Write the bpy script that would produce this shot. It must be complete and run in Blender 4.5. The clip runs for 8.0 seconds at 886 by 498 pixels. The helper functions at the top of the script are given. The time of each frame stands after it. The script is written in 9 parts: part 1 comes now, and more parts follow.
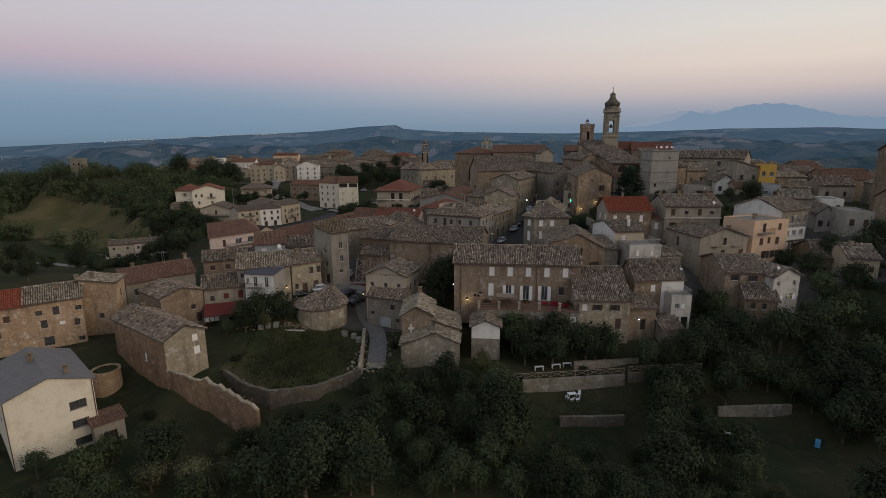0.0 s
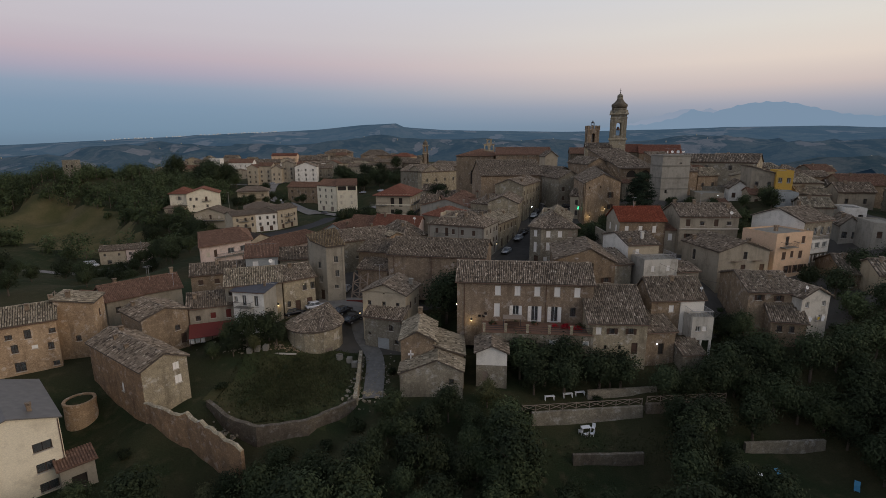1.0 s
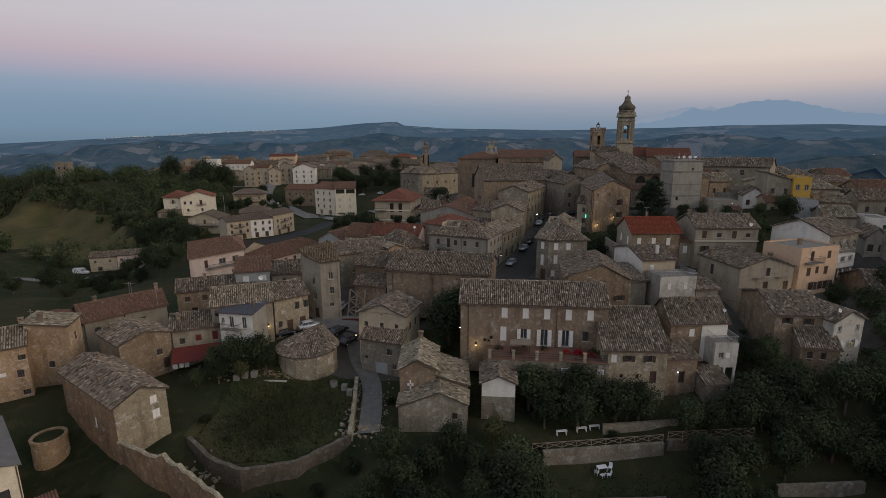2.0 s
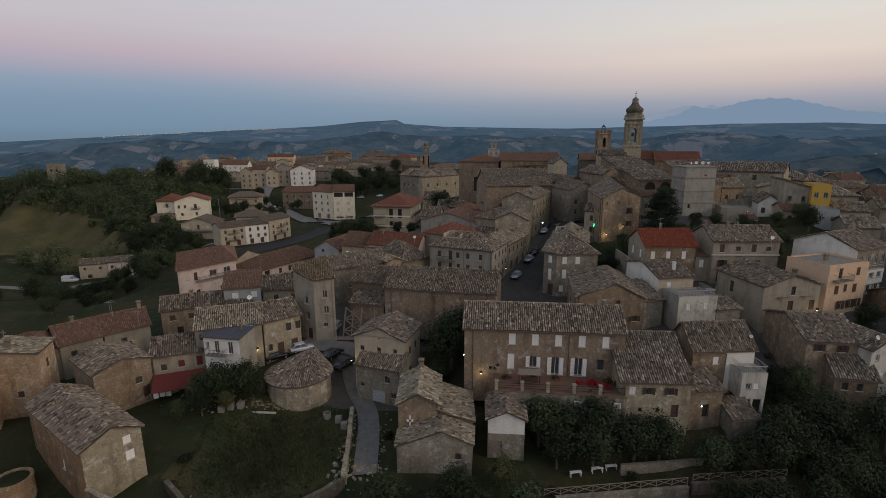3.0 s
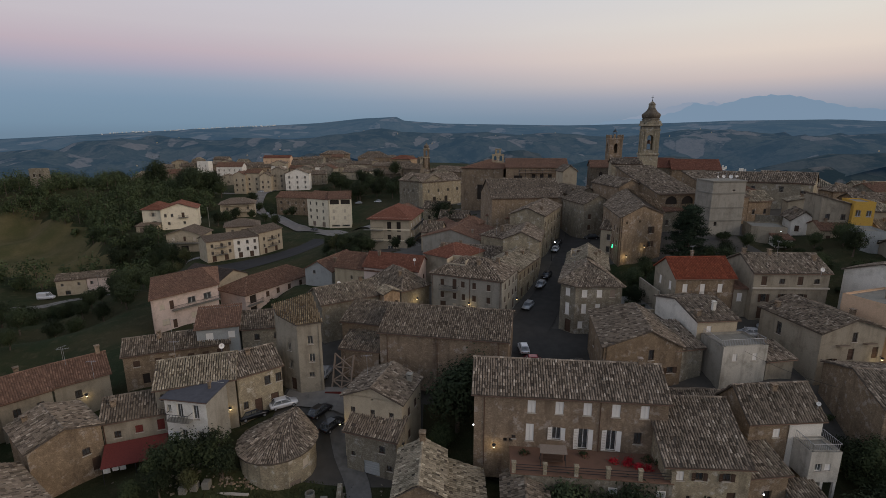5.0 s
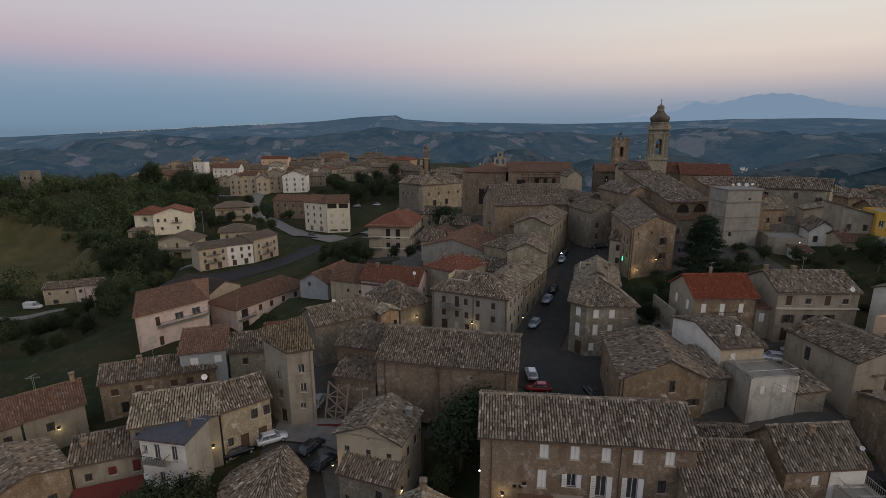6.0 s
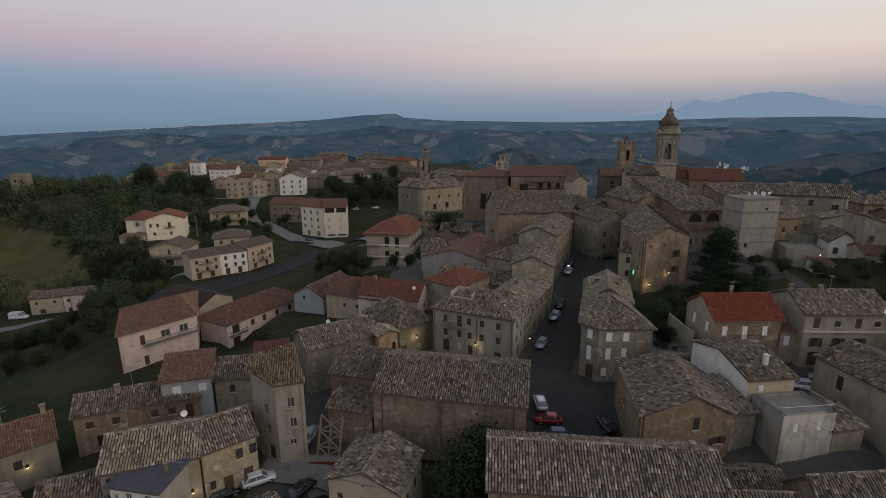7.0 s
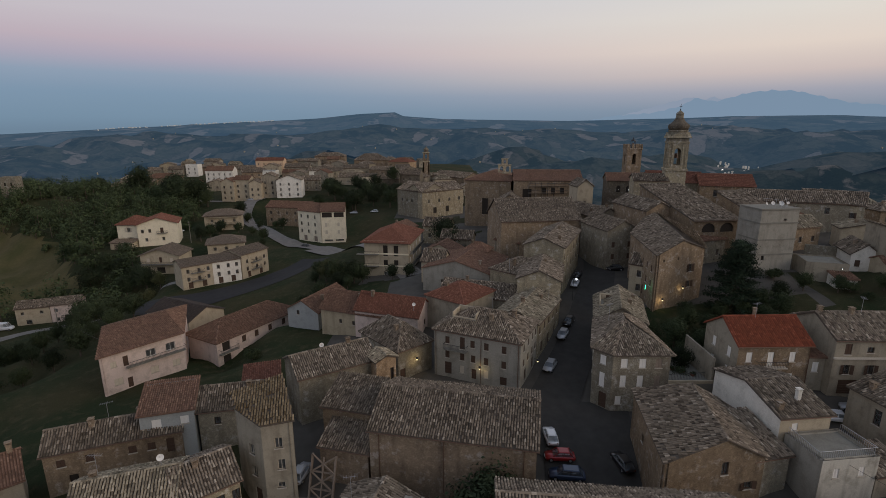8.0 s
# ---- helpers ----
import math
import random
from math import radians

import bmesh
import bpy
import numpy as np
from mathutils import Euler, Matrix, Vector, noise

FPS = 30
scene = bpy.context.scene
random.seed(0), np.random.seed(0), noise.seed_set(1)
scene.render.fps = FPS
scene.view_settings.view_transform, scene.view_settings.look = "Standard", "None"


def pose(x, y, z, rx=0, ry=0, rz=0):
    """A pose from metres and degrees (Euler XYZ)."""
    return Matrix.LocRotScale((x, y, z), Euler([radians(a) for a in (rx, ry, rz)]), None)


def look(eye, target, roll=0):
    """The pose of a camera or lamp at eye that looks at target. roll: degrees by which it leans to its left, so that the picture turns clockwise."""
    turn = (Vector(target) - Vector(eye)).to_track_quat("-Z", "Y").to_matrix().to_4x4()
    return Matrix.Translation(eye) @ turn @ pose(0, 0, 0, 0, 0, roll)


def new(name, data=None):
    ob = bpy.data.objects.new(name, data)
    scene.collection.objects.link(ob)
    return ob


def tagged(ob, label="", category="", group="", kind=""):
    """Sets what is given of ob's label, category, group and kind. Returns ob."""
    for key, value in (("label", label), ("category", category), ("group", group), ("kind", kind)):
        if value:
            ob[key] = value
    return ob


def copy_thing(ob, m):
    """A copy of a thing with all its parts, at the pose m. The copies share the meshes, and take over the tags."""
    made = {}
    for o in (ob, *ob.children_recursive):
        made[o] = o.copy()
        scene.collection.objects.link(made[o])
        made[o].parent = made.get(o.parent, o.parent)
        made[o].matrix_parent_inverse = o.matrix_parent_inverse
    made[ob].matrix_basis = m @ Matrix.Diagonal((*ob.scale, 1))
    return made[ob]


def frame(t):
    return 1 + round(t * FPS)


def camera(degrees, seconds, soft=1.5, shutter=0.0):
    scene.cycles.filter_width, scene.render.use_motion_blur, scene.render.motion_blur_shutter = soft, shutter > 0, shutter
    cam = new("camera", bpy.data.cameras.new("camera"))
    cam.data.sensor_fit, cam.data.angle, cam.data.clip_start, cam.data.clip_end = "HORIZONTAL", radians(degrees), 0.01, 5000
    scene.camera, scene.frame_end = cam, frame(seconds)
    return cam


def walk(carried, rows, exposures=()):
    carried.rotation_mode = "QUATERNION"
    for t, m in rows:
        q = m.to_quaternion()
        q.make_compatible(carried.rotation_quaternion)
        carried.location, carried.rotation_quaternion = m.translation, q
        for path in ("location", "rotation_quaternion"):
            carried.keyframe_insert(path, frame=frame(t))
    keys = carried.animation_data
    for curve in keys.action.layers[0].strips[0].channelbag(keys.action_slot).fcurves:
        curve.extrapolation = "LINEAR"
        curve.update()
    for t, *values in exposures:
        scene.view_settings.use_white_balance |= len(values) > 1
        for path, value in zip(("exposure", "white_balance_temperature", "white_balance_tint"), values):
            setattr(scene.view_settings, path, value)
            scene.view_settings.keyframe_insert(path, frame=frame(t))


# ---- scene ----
cam = camera(84.0, 8.0, soft=0.7)
PATH = [
    (0, (0.000, -3.620, 39.280), (-0.000, 55.031, 26.629), -0.15),
    (0.5, (-0.160, -0.054, 40.250), (-0.186, 58.574, 27.492), -0.15),
    (1, (-0.322, 3.490, 41.215), (-0.370, 62.094, 28.351), -0.14),
    (1.5, (-0.486, 7.011, 42.173), (-0.553, 65.592, 29.205), -0.14),
    (3, (-0.989, 17.437, 45.015), (-1.090, 75.950, 31.738), -0.13),
    (3.5, (-1.160, 20.868, 45.951), (-1.266, 79.357, 32.572), -0.13),
    (4, (-1.334, 24.275, 46.882), (-1.440, 82.742, 33.403), -0.13),
    (4.5, (-1.509, 27.660, 47.806), (-1.612, 86.104, 34.228), -0.13),
    (6, (-2.046, 37.680, 50.546), (-2.118, 96.054, 36.676), -0.12),
    (6.5, (-2.229, 40.974, 51.447), (-2.283, 99.326, 37.482), -0.12),
    (7, (-2.414, 44.246, 52.343), (-2.446, 102.575, 38.284), -0.12),
    (7.5, (-2.601, 47.495, 53.234), (-2.608, 105.802, 39.081), -0.12),
    (8, (-2.789, 50.722, 54.118), (-2.768, 109.006, 39.873), -0.12),
]
walk(cam, [(t, look(eye, target, roll)) for t, eye, target, roll in PATH])

# ---- sky and light ----
world = bpy.data.worlds.new("dusk_sky")
scene.world = world
world.use_nodes = True
wn, wl = world.node_tree.nodes, world.node_tree.links
wn.clear()


def srgb(r, g, b):
    return tuple((c / 255 / 12.92 if c <= 10 else ((c / 255 + 0.055) / 1.055) ** 2.4) for c in (r, g, b)) + (1.0,)


def ramp(tree, stops, mode="LINEAR"):
    n = tree.nodes.new("ShaderNodeValToRGB")
    n.color_ramp.interpolation = mode
    while len(n.color_ramp.elements) < len(stops):
        n.color_ramp.elements.new(0.5)
    for e, (at, colour) in zip(n.color_ramp.elements, stops):
        e.position, e.color = at, colour
    return n


# elevation runs the two dusk gradients; they blend from the earth's shadow side to the afterglow side
coords = wn.new("ShaderNodeTexCoord")
split = wn.new("ShaderNodeSeparateXYZ")
wl.new(coords.outputs["Generated"], split.inputs[0])
cool = ramp(world.node_tree, [(0.0, srgb(108, 130, 150)), (0.02, srgb(116, 140, 161)), (0.06, srgb(124, 147, 169)), (0.09, srgb(140, 156, 176)), (0.115, srgb(168, 163, 179)), (0.14, srgb(186, 172, 182)), (0.18, srgb(194, 187, 194)),
                              (0.26, srgb(196, 195, 203)), (0.45, srgb(176, 182, 196)), (1.0, srgb(112, 126, 150))])
warm = ramp(world.node_tree, [(0.0, srgb(112, 130, 150)), (0.03, srgb(128, 142, 160)), (0.06, srgb(160, 161, 173)), (0.09, srgb(202, 187, 183)), (0.13, srgb(222, 208, 197)), (0.18, srgb(220, 214, 206)),
                              (0.26, srgb(209, 211, 214)), (0.45, srgb(186, 191, 202)), (1.0, srgb(114, 128, 150))])
wl.new(split.outputs["Z"], cool.inputs[0])
wl.new(split.outputs["Z"], warm.inputs[0])
side = wn.new("ShaderNodeMapRange")
side.interpolation_type = "SMOOTHSTEP"
side.inputs["From Min"].default_value, side.inputs["From Max"].default_value = -0.55, 0.72
wl.new(split.outputs["X"], side.inputs["Value"])
blend = wn.new("ShaderNodeMix")
blend.data_type = "RGBA"
wl.new(side.outputs[0], blend.inputs["Factor"])
wl.new(cool.outputs[0], blend.inputs["A"])
wl.new(warm.outputs[0], blend.inputs["B"])
cloud = wn.new("ShaderNodeTexNoise")
cloud.inputs["Scale"].default_value = 2.2
cloud.inputs["Detail"].default_value = 5
stretch = wn.new("ShaderNodeMapping")
stretch.inputs["Scale"].default_value = (1, 1, 9)
wl.new(coords.outputs["Generated"], stretch.inputs[0])
wl.new(stretch.outputs[0], cloud.inputs[0])
veil = wn.new("ShaderNodeMapRange")
veil.inputs["To Min"].default_value, veil.inputs["To Max"].default_value = 0.975, 1.025
wl.new(cloud.outputs["Fac"], veil.inputs["Value"])
veiled = wn.new("ShaderNodeMix")
veiled.data_type, veiled.blend_type = "RGBA", "MULTIPLY"
veiled.inputs["Factor"].default_value = 1
wl.new(blend.outputs["Result"], veiled.inputs["A"])
wl.new(veil.outputs[0], veiled.inputs["B"])
background = wn.new("ShaderNodeBackground")
background.inputs["Strength"].default_value = 1.03
wl.new(veiled.outputs["Result"], background.inputs["Color"])
wl.new(background.outputs[0], wn.new("ShaderNodeOutputWorld").inputs[0])

# the last glow of the west, low on the right
sun = new("afterglow_sun", bpy.data.lights.new("afterglow_sun", "SUN"))
sun.data.energy, sun.data.angle, sun.data.color = 0.86, radians(35), (1.0, 0.80, 0.63)
sun.matrix_world = look((150, -5, 62), (0, 60, 0))

# ---- materials ----
MATS = {}


def material(name, roughness=0.9, metallic=0.0, specular=0.3):
    m = bpy.data.materials.new(name)
    m.use_nodes = True
    bsdf = m.node_tree.nodes["Principled BSDF"]
    bsdf.inputs["Roughness"].default_value, bsdf.inputs["Metallic"].default_value = roughness, metallic
    bsdf.inputs["Specular IOR Level"].default_value = specular
    MATS[name] = m
    return m, m.node_tree, bsdf


def mixed(tree, kind, factor, a, b):
    n = tree.nodes.new("ShaderNodeMix")
    n.data_type, n.blend_type = "RGBA", kind
    for socket, value in (("Factor", factor), ("A", a), ("B", b)):
        if isinstance(value, (int, float, tuple)):
            n.inputs[socket].default_value = value
        else:
            tree.links.new(value, n.inputs[socket])
    return n.outputs["Result"]


def noised(tree, scale, detail=4, stretch_by=None, kind="ShaderNodeTexNoise", rough=0.55):
    where = tree.nodes.new("ShaderNodeNewGeometry").outputs["Position"]
    if stretch_by:
        mp = tree.nodes.new("ShaderNodeMapping")
        mp.inputs["Scale"].default_value = stretch_by
        tree.links.new(where, mp.inputs[0])
        where = mp.outputs[0]
    n = tree.nodes.new(kind)
    n.inputs["Scale"].default_value = scale
    if "Detail" in n.inputs:
        n.inputs["Detail"].default_value = detail
        n.inputs["Roughness"].default_value = rough
    tree.links.new(where, n.inputs["Vector"])
    return n


def bumped(tree, bsdf, height, strength=0.4, distance=0.05):
    b = tree.nodes.new("ShaderNodeBump")
    b.inputs["Strength"].default_value, b.inputs["Distance"].default_value = strength, distance
    tree.links.new(height, b.inputs["Height"])
    tree.links.new(b.outputs[0], bsdf.inputs["Normal"])


def contrast(tree, value, lo, hi):
    n = tree.nodes.new("ShaderNodeMapRange")
    n.inputs["From Min"].default_value, n.inputs["From Max"].default_value = lo, hi
    tree.links.new(value, n.inputs["Value"])
    return n.outputs[0]


def toned(c, r=0.80, g=0.81, b=0.76):
    return (c[0] * r, c[1] * g, c[2] * b, 1)


def masonry(name, base, patch, dark, courses=True):
    """Old brick and stone walling: courses, patches of another mix, streaks of damp."""
    base, patch, dark = toned(base), toned(patch), toned(dark, 0.7, 0.7, 0.66)
    m, t, bsdf = material(name, 0.95, specular=0.1)
    big, mid = noised(t, 0.35, 6, rough=0.65), noised(t, 1.6, 7, rough=0.65)
    fine = noised(t, 5.5, 6, (1, 1, 2.6), rough=0.7)
    streak = noised(t, 0.8, 3, (1, 1, 0.2))
    remnant = noised(t, 0.75, 8, rough=0.7)
    c = mixed(t, "MIX", contrast(t, big.outputs["Fac"], 0.38, 0.66), base, patch)
    c = mixed(t, "MIX", contrast(t, mid.outputs["Fac"], 0.5, 0.72), c, tuple(min(1, v * 1.4) for v in base[:3]) + (1,))
    pale = tuple(0.55 * v + 0.45 * base[1] for v in base[:3])
    c = mixed(t, "MIX", contrast(t, remnant.outputs["Fac"], 0.55, 0.63), c, tuple(v * 1.55 for v in pale) + (1,))
    c = mixed(t, "MIX", mixed(t, "MULTIPLY", 1.0, contrast(t, streak.outputs["Fac"], 0.52, 0.76), (0.65, 0.65, 0.65, 1)), c, dark)
    grain = contrast(t, fine.outputs["Fac"], 0.3, 0.7)
    c = mixed(t, "MULTIPLY", 0.75, c, ramp_of(t, grain, 0.4, 1.5))
    tint = t.nodes.new("ShaderNodeObjectInfo")
    c = mixed(t, "MULTIPLY", 1.0, c, ramp_of(t, tint.outputs["Random"], 0.86, 1.12))
    t.links.new(c, bsdf.inputs["Base Color"])
    bumped(t, bsdf, fine.outputs["Fac"], 0.6, 0.06)
    return m


def ramp_of(tree, value, lo, hi):
    n = tree.nodes.new("ShaderNodeMapRange")
    n.inputs["To Min"].default_value, n.inputs["To Max"].default_value = lo, hi
    tree.links.new(value, n.inputs["Value"])
    return n.outputs[0]


def plaster(name, base, dirt, amount=0.5):
    base, dirt = toned(base, 0.9, 0.9, 0.85), toned(dirt, 0.8, 0.8, 0.74)
    m, t, bsdf = material(name, 0.9, specular=0.15)
    big, streak, fine = noised(t, 0.5, 7, rough=0.65), noised(t, 0.9, 3, (1, 1, 0.16)), noised(t, 6, 6, (1, 1, 1.6), rough=0.72)
    c = mixed(t, "MIX", contrast(t, big.outputs["Fac"], 0.5, 0.8), base, dirt)
    s = contrast(t, streak.outputs["Fac"], 0.5, 0.85)
    c = mixed(t, "MIX", mixed(t, "MULTIPLY", 1.0, s, (amount, amount, amount, 1)), c, dirt)
    c = mixed(t, "MULTIPLY", 0.5, c, ramp_of(t, contrast(t, fine.outputs["Fac"], 0.25, 0.75), 0.6, 1.35))
    t.links.new(c, bsdf.inputs["Base Color"])
    bumped(t, bsdf, fine.outputs["Fac"], 0.15, 0.02)
    return m


def tiled(name, dark, mid, light, moss=0.25, moss_colour=(0.13, 0.12, 0.08, 1)):
    """Clay barrel tiles: every tile takes its own tone, with soot and lichen over them."""
    dark, mid, light, moss_colour = toned(dark), toned(mid, 0.92, 0.93, 0.88), toned(light, 0.98, 0.98, 0.94), toned(moss_colour)
    m, t, bsdf = material(name, 0.92, specular=0.15)
    island = t.nodes.new("ShaderNodeNewGeometry").outputs["Random Per Island"]
    r = ramp(t, [(0.0, dark), (0.3, tuple(0.72 * k for k in mid[:3]) + (1,)), (0.7, mid), (0.86, mid), (1.0, light)])
    t.links.new(island, r.inputs[0])
    big, fine = noised(t, 0.42, 7, rough=0.7), noised(t, 9, 4)
    c = mixed(t, "MIX", mixed(t, "MULTIPLY", 1.0, contrast(t, big.outputs["Fac"], 0.5, 0.72), (0.7, 0.7, 0.7, 1)), r.outputs[0], moss_colour)
    c = mixed(t, "MIX", mixed(t, "MULTIPLY", 1.0, contrast(t, fine.outputs["Fac"], 0.45, 0.7), (moss, moss, moss, 1)), c, dark)
    tint = t.nodes.new("ShaderNodeObjectInfo")
    c = mixed(t, "MULTIPLY", 1.0, c, ramp_of(t, tint.outputs["Random"], 0.82, 1.14))
    t.links.new(c, bsdf.inputs["Base Color"])
    bumped(t, bsdf, fine.outputs["Fac"], 0.4, 0.02)
    return m


def plain(name, colour, roughness=0.7, metallic=0.0, scale=6, spread=0.3):
    m, t, bsdf = material(name, roughness, metallic)
    n = noised(t, scale, 5)
    c = mixed(t, "MULTIPLY", spread * 2 if spread < 0.5 else 1.0, colour, ramp_of(t, n.outputs["Fac"], 0.5, 1.5))
    t.links.new(c, bsdf.inputs["Base Color"])
    return m


masonry("brick_tan", (0.335, 0.25, 0.18, 1), (0.26, 0.19, 0.138, 1), (0.16, 0.12, 0.09, 1))
masonry("brick_red", (0.32, 0.24, 0.18, 1), (0.25, 0.185, 0.14, 1), (0.13, 0.09, 0.07, 1))
masonry("brick_orange", (0.5, 0.355, 0.24, 1), (0.4, 0.275, 0.185, 1), (0.22, 0.15, 0.10, 1))
masonry("brick_rust", (0.42, 0.265, 0.165, 1), (0.28, 0.19, 0.135, 1), (0.17, 0.11, 0.08, 1))
masonry("stone_grey", (0.33, 0.29, 0.235, 1), (0.26, 0.22, 0.175, 1), (0.15, 0.13, 0.11, 1))
masonry("stone_pale", (0.45, 0.38, 0.28, 1), (0.35, 0.29, 0.22, 1), (0.2, 0.17, 0.13, 1))
masonry("stone_dark", (0.2, 0.165, 0.13, 1), (0.15, 0.12, 0.10, 1), (0.09, 0.075, 0.06, 1))
plaster("plaster_cream", (0.86, 0.77, 0.62, 1), (0.66, 0.57, 0.45, 1), 0.35)
plaster("plaster_white", (0.84, 0.80, 0.76, 1), (0.58, 0.54, 0.49, 1), 0.4)
plaster("plaster_grey", (0.38, 0.355, 0.32, 1), (0.24, 0.22, 0.195, 1), 0.8)
plaster("plaster_worn", (0.38, 0.335, 0.275, 1), (0.21, 0.175, 0.14, 1), 0.9)
plaster("plaster_beige", (0.52, 0.44, 0.34, 1), (0.36, 0.30, 0.23, 1))
plaster("plaster_pink", (0.74, 0.60, 0.56, 1), (0.46, 0.36, 0.32, 1), 0.3)
plaster("plaster_orange", (0.74, 0.52, 0.37, 1), (0.56, 0.40, 0.28, 1), 0.25)
plaster("plaster_yellow", (0.70, 0.43, 0.10, 1), (0.58, 0.35, 0.09, 1), 0.2)
plaster("plaster_ochre", (0.5, 0.42, 0.31, 1), (0.31, 0.25, 0.18, 1), 0.8)
plaster("plaster_blue", (0.42, 0.435, 0.45, 1), (0.32, 0.33, 0.34, 1), 0.5)
plaster("plaster_patchy", (0.62, 0.585, 0.54, 1), (0.27, 0.245, 0.215, 1), 0.9)
plaster("concrete", (0.27, 0.255, 0.23, 1), (0.22, 0.205, 0.185, 1), 0.6)
tiled("tiles_old", (0.105, 0.08, 0.064, 1), (0.298, 0.235, 0.187, 1), (0.52, 0.435, 0.355, 1), 0.25, (0.145, 0.118, 0.088, 1))
tiled("tiles_pale", (0.16, 0.13, 0.10, 1), (0.38, 0.315, 0.24, 1), (0.58, 0.50, 0.39, 1))
tiled("tiles_ochre", (0.13, 0.085, 0.045, 1), (0.25, 0.185, 0.12, 1), (0.35, 0.27, 0.175, 1), 0.4, (0.17, 0.125, 0.065, 1))
tiled("tiles_brown", (0.17, 0.10, 0.075, 1), (0.26, 0.15, 0.11, 1), (0.34, 0.21, 0.15, 1), 0.3, (0.17, 0.11, 0.085, 1))
tiled("tiles_red", (0.24, 0.07, 0.042, 1), (0.34, 0.095, 0.055, 1), (0.42, 0.14, 0.085, 1), 0.15, (0.3, 0.09, 0.055, 1))
tiled("tiles_taupe", (0.19, 0.145, 0.115, 1), (0.25, 0.195, 0.158, 1), (0.31, 0.245, 0.2, 1), 0.2, (0.2, 0.16, 0.13, 1))
tiled("tiles_orange", (0.2, 0.088, 0.062, 1), (0.27, 0.118, 0.084, 1), (0.34, 0.16, 0.115, 1), 0.2, (0.25, 0.105, 0.074, 1))
# near-black, painted on sheets that stand in for the shade inside openings
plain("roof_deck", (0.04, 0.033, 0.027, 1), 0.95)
plain("clay_pans", (0.115, 0.092, 0.072, 1), 0.95, 0.0, 2.6, 0.45)
plain("tiles_dark_flat", (0.06, 0.048, 0.042, 1), 0.9, 0.0, 1.5, 0.4)
plain("town_paving", (0.085, 0.077, 0.066, 1), 0.92, 0.0, 0.5, 0.4)
plain("metal_sheet", (0.15, 0.138, 0.125, 1), 0.55, 0.0, 1.2, 0.4)
plain("dark_membrane", (0.075, 0.075, 0.085, 1), 0.8, 0.0, 1.5, 0.4)
plain("timber_brown", (0.085, 0.052, 0.036, 1), 0.75)
plain("timber_grey", (0.24, 0.19, 0.15, 1), 0.85)
plain("shutter_white", (0.78, 0.75, 0.70, 1), 0.6, spread=0.1)
plain("shutter_beige", (0.55, 0.48, 0.38, 1), 0.65, spread=0.15)
plain("shutter_green", (0.06, 0.09, 0.06, 1), 0.6)
plain("stone_sill", (0.5, 0.45, 0.38, 1), 0.85)
plain("gutter_copper", (0.14, 0.085, 0.06, 1), 0.5, 0.3)
plain("asphalt", (0.052, 0.048, 0.043, 1), 0.9, 0.0, 0.6, 0.4)
plain("asphalt_new", (0.03, 0.029, 0.03, 1), 0.9, 0.0, 0.6, 0.3)
plain("gravel_road", (0.20, 0.185, 0.17, 1), 0.95, 0.0, 0.5, 0.35)
plain("lane_stone", (0.17, 0.16, 0.145, 1), 0.95, 0.0, 1.1, 0.6)
plain("paving", (0.22, 0.20, 0.175, 1), 0.9, 0.0, 0.8, 0.35)
plain("iron", (0.05, 0.05, 0.052, 1), 0.5, 0.4)
plain("galvanised", (0.42, 0.42, 0.43, 1), 0.5, 0.5)
plain("awning_red", (0.15, 0.035, 0.028, 1), 0.85)
plain("cloth_white", (0.8, 0.8, 0.8, 1), 0.9, spread=0.1)
plain("plastic_blue", (0.07, 0.26, 0.42, 1), 0.5, spread=0.1)
plain("rubber", (0.02, 0.02, 0.02, 1), 0.8)
plain("bark", (0.11, 0.085, 0.065, 1), 0.95)
glass_m, glass_t, glass_b = material("glass", 0.05, specular=0.5)
glass_b.inputs["Base Color"].default_value = (0.6, 0.65, 0.68, 1)
glass_b.inputs["Transmission Weight"].default_value = 0.9
for car_name, car_rgb in (("car_white", (0.75, 0.75, 0.76, 1)), ("car_silver", (0.42, 0.43, 0.45, 1)), ("car_black", (0.015, 0.015, 0.018, 1)), ("car_red", (0.35, 0.02, 0.02, 1)), ("car_blue", (0.04, 0.06, 0.11, 1))):
    cm_, ct_, cb_ = material(car_name, 0.28, 0.2, 0.5)
    cb_.inputs["Base Color"].default_value = car_rgb
    cb_.inputs["Coat Weight"].default_value = 0.6


def foliage(name, dark, light):
    m, t, bsdf = material(name, 0.85, specular=0.15)
    island = t.nodes.new("ShaderNodeNewGeometry").outputs["Random Per Island"]
    r = ramp(t, [(0.0, dark), (1.0, light)])
    t.links.new(island, r.inputs[0])
    tint = t.nodes.new("ShaderNodeObjectInfo")
    c = mixed(t, "MULTIPLY", 1.0, r.outputs[0], ramp_of(t, tint.outputs["Random"], 0.7, 1.3))
    drift = noised(t, 0.13, 3)
    c = mixed(t, "MULTIPLY", 0.8, c, ramp_of(t, contrast(t, drift.outputs["Fac"], 0.3, 0.7), 0.5, 1.6))
    t.links.new(c, bsdf.inputs["Base Color"])
    bsdf.inputs["Subsurface Weight"].default_value = 0.0
    return m


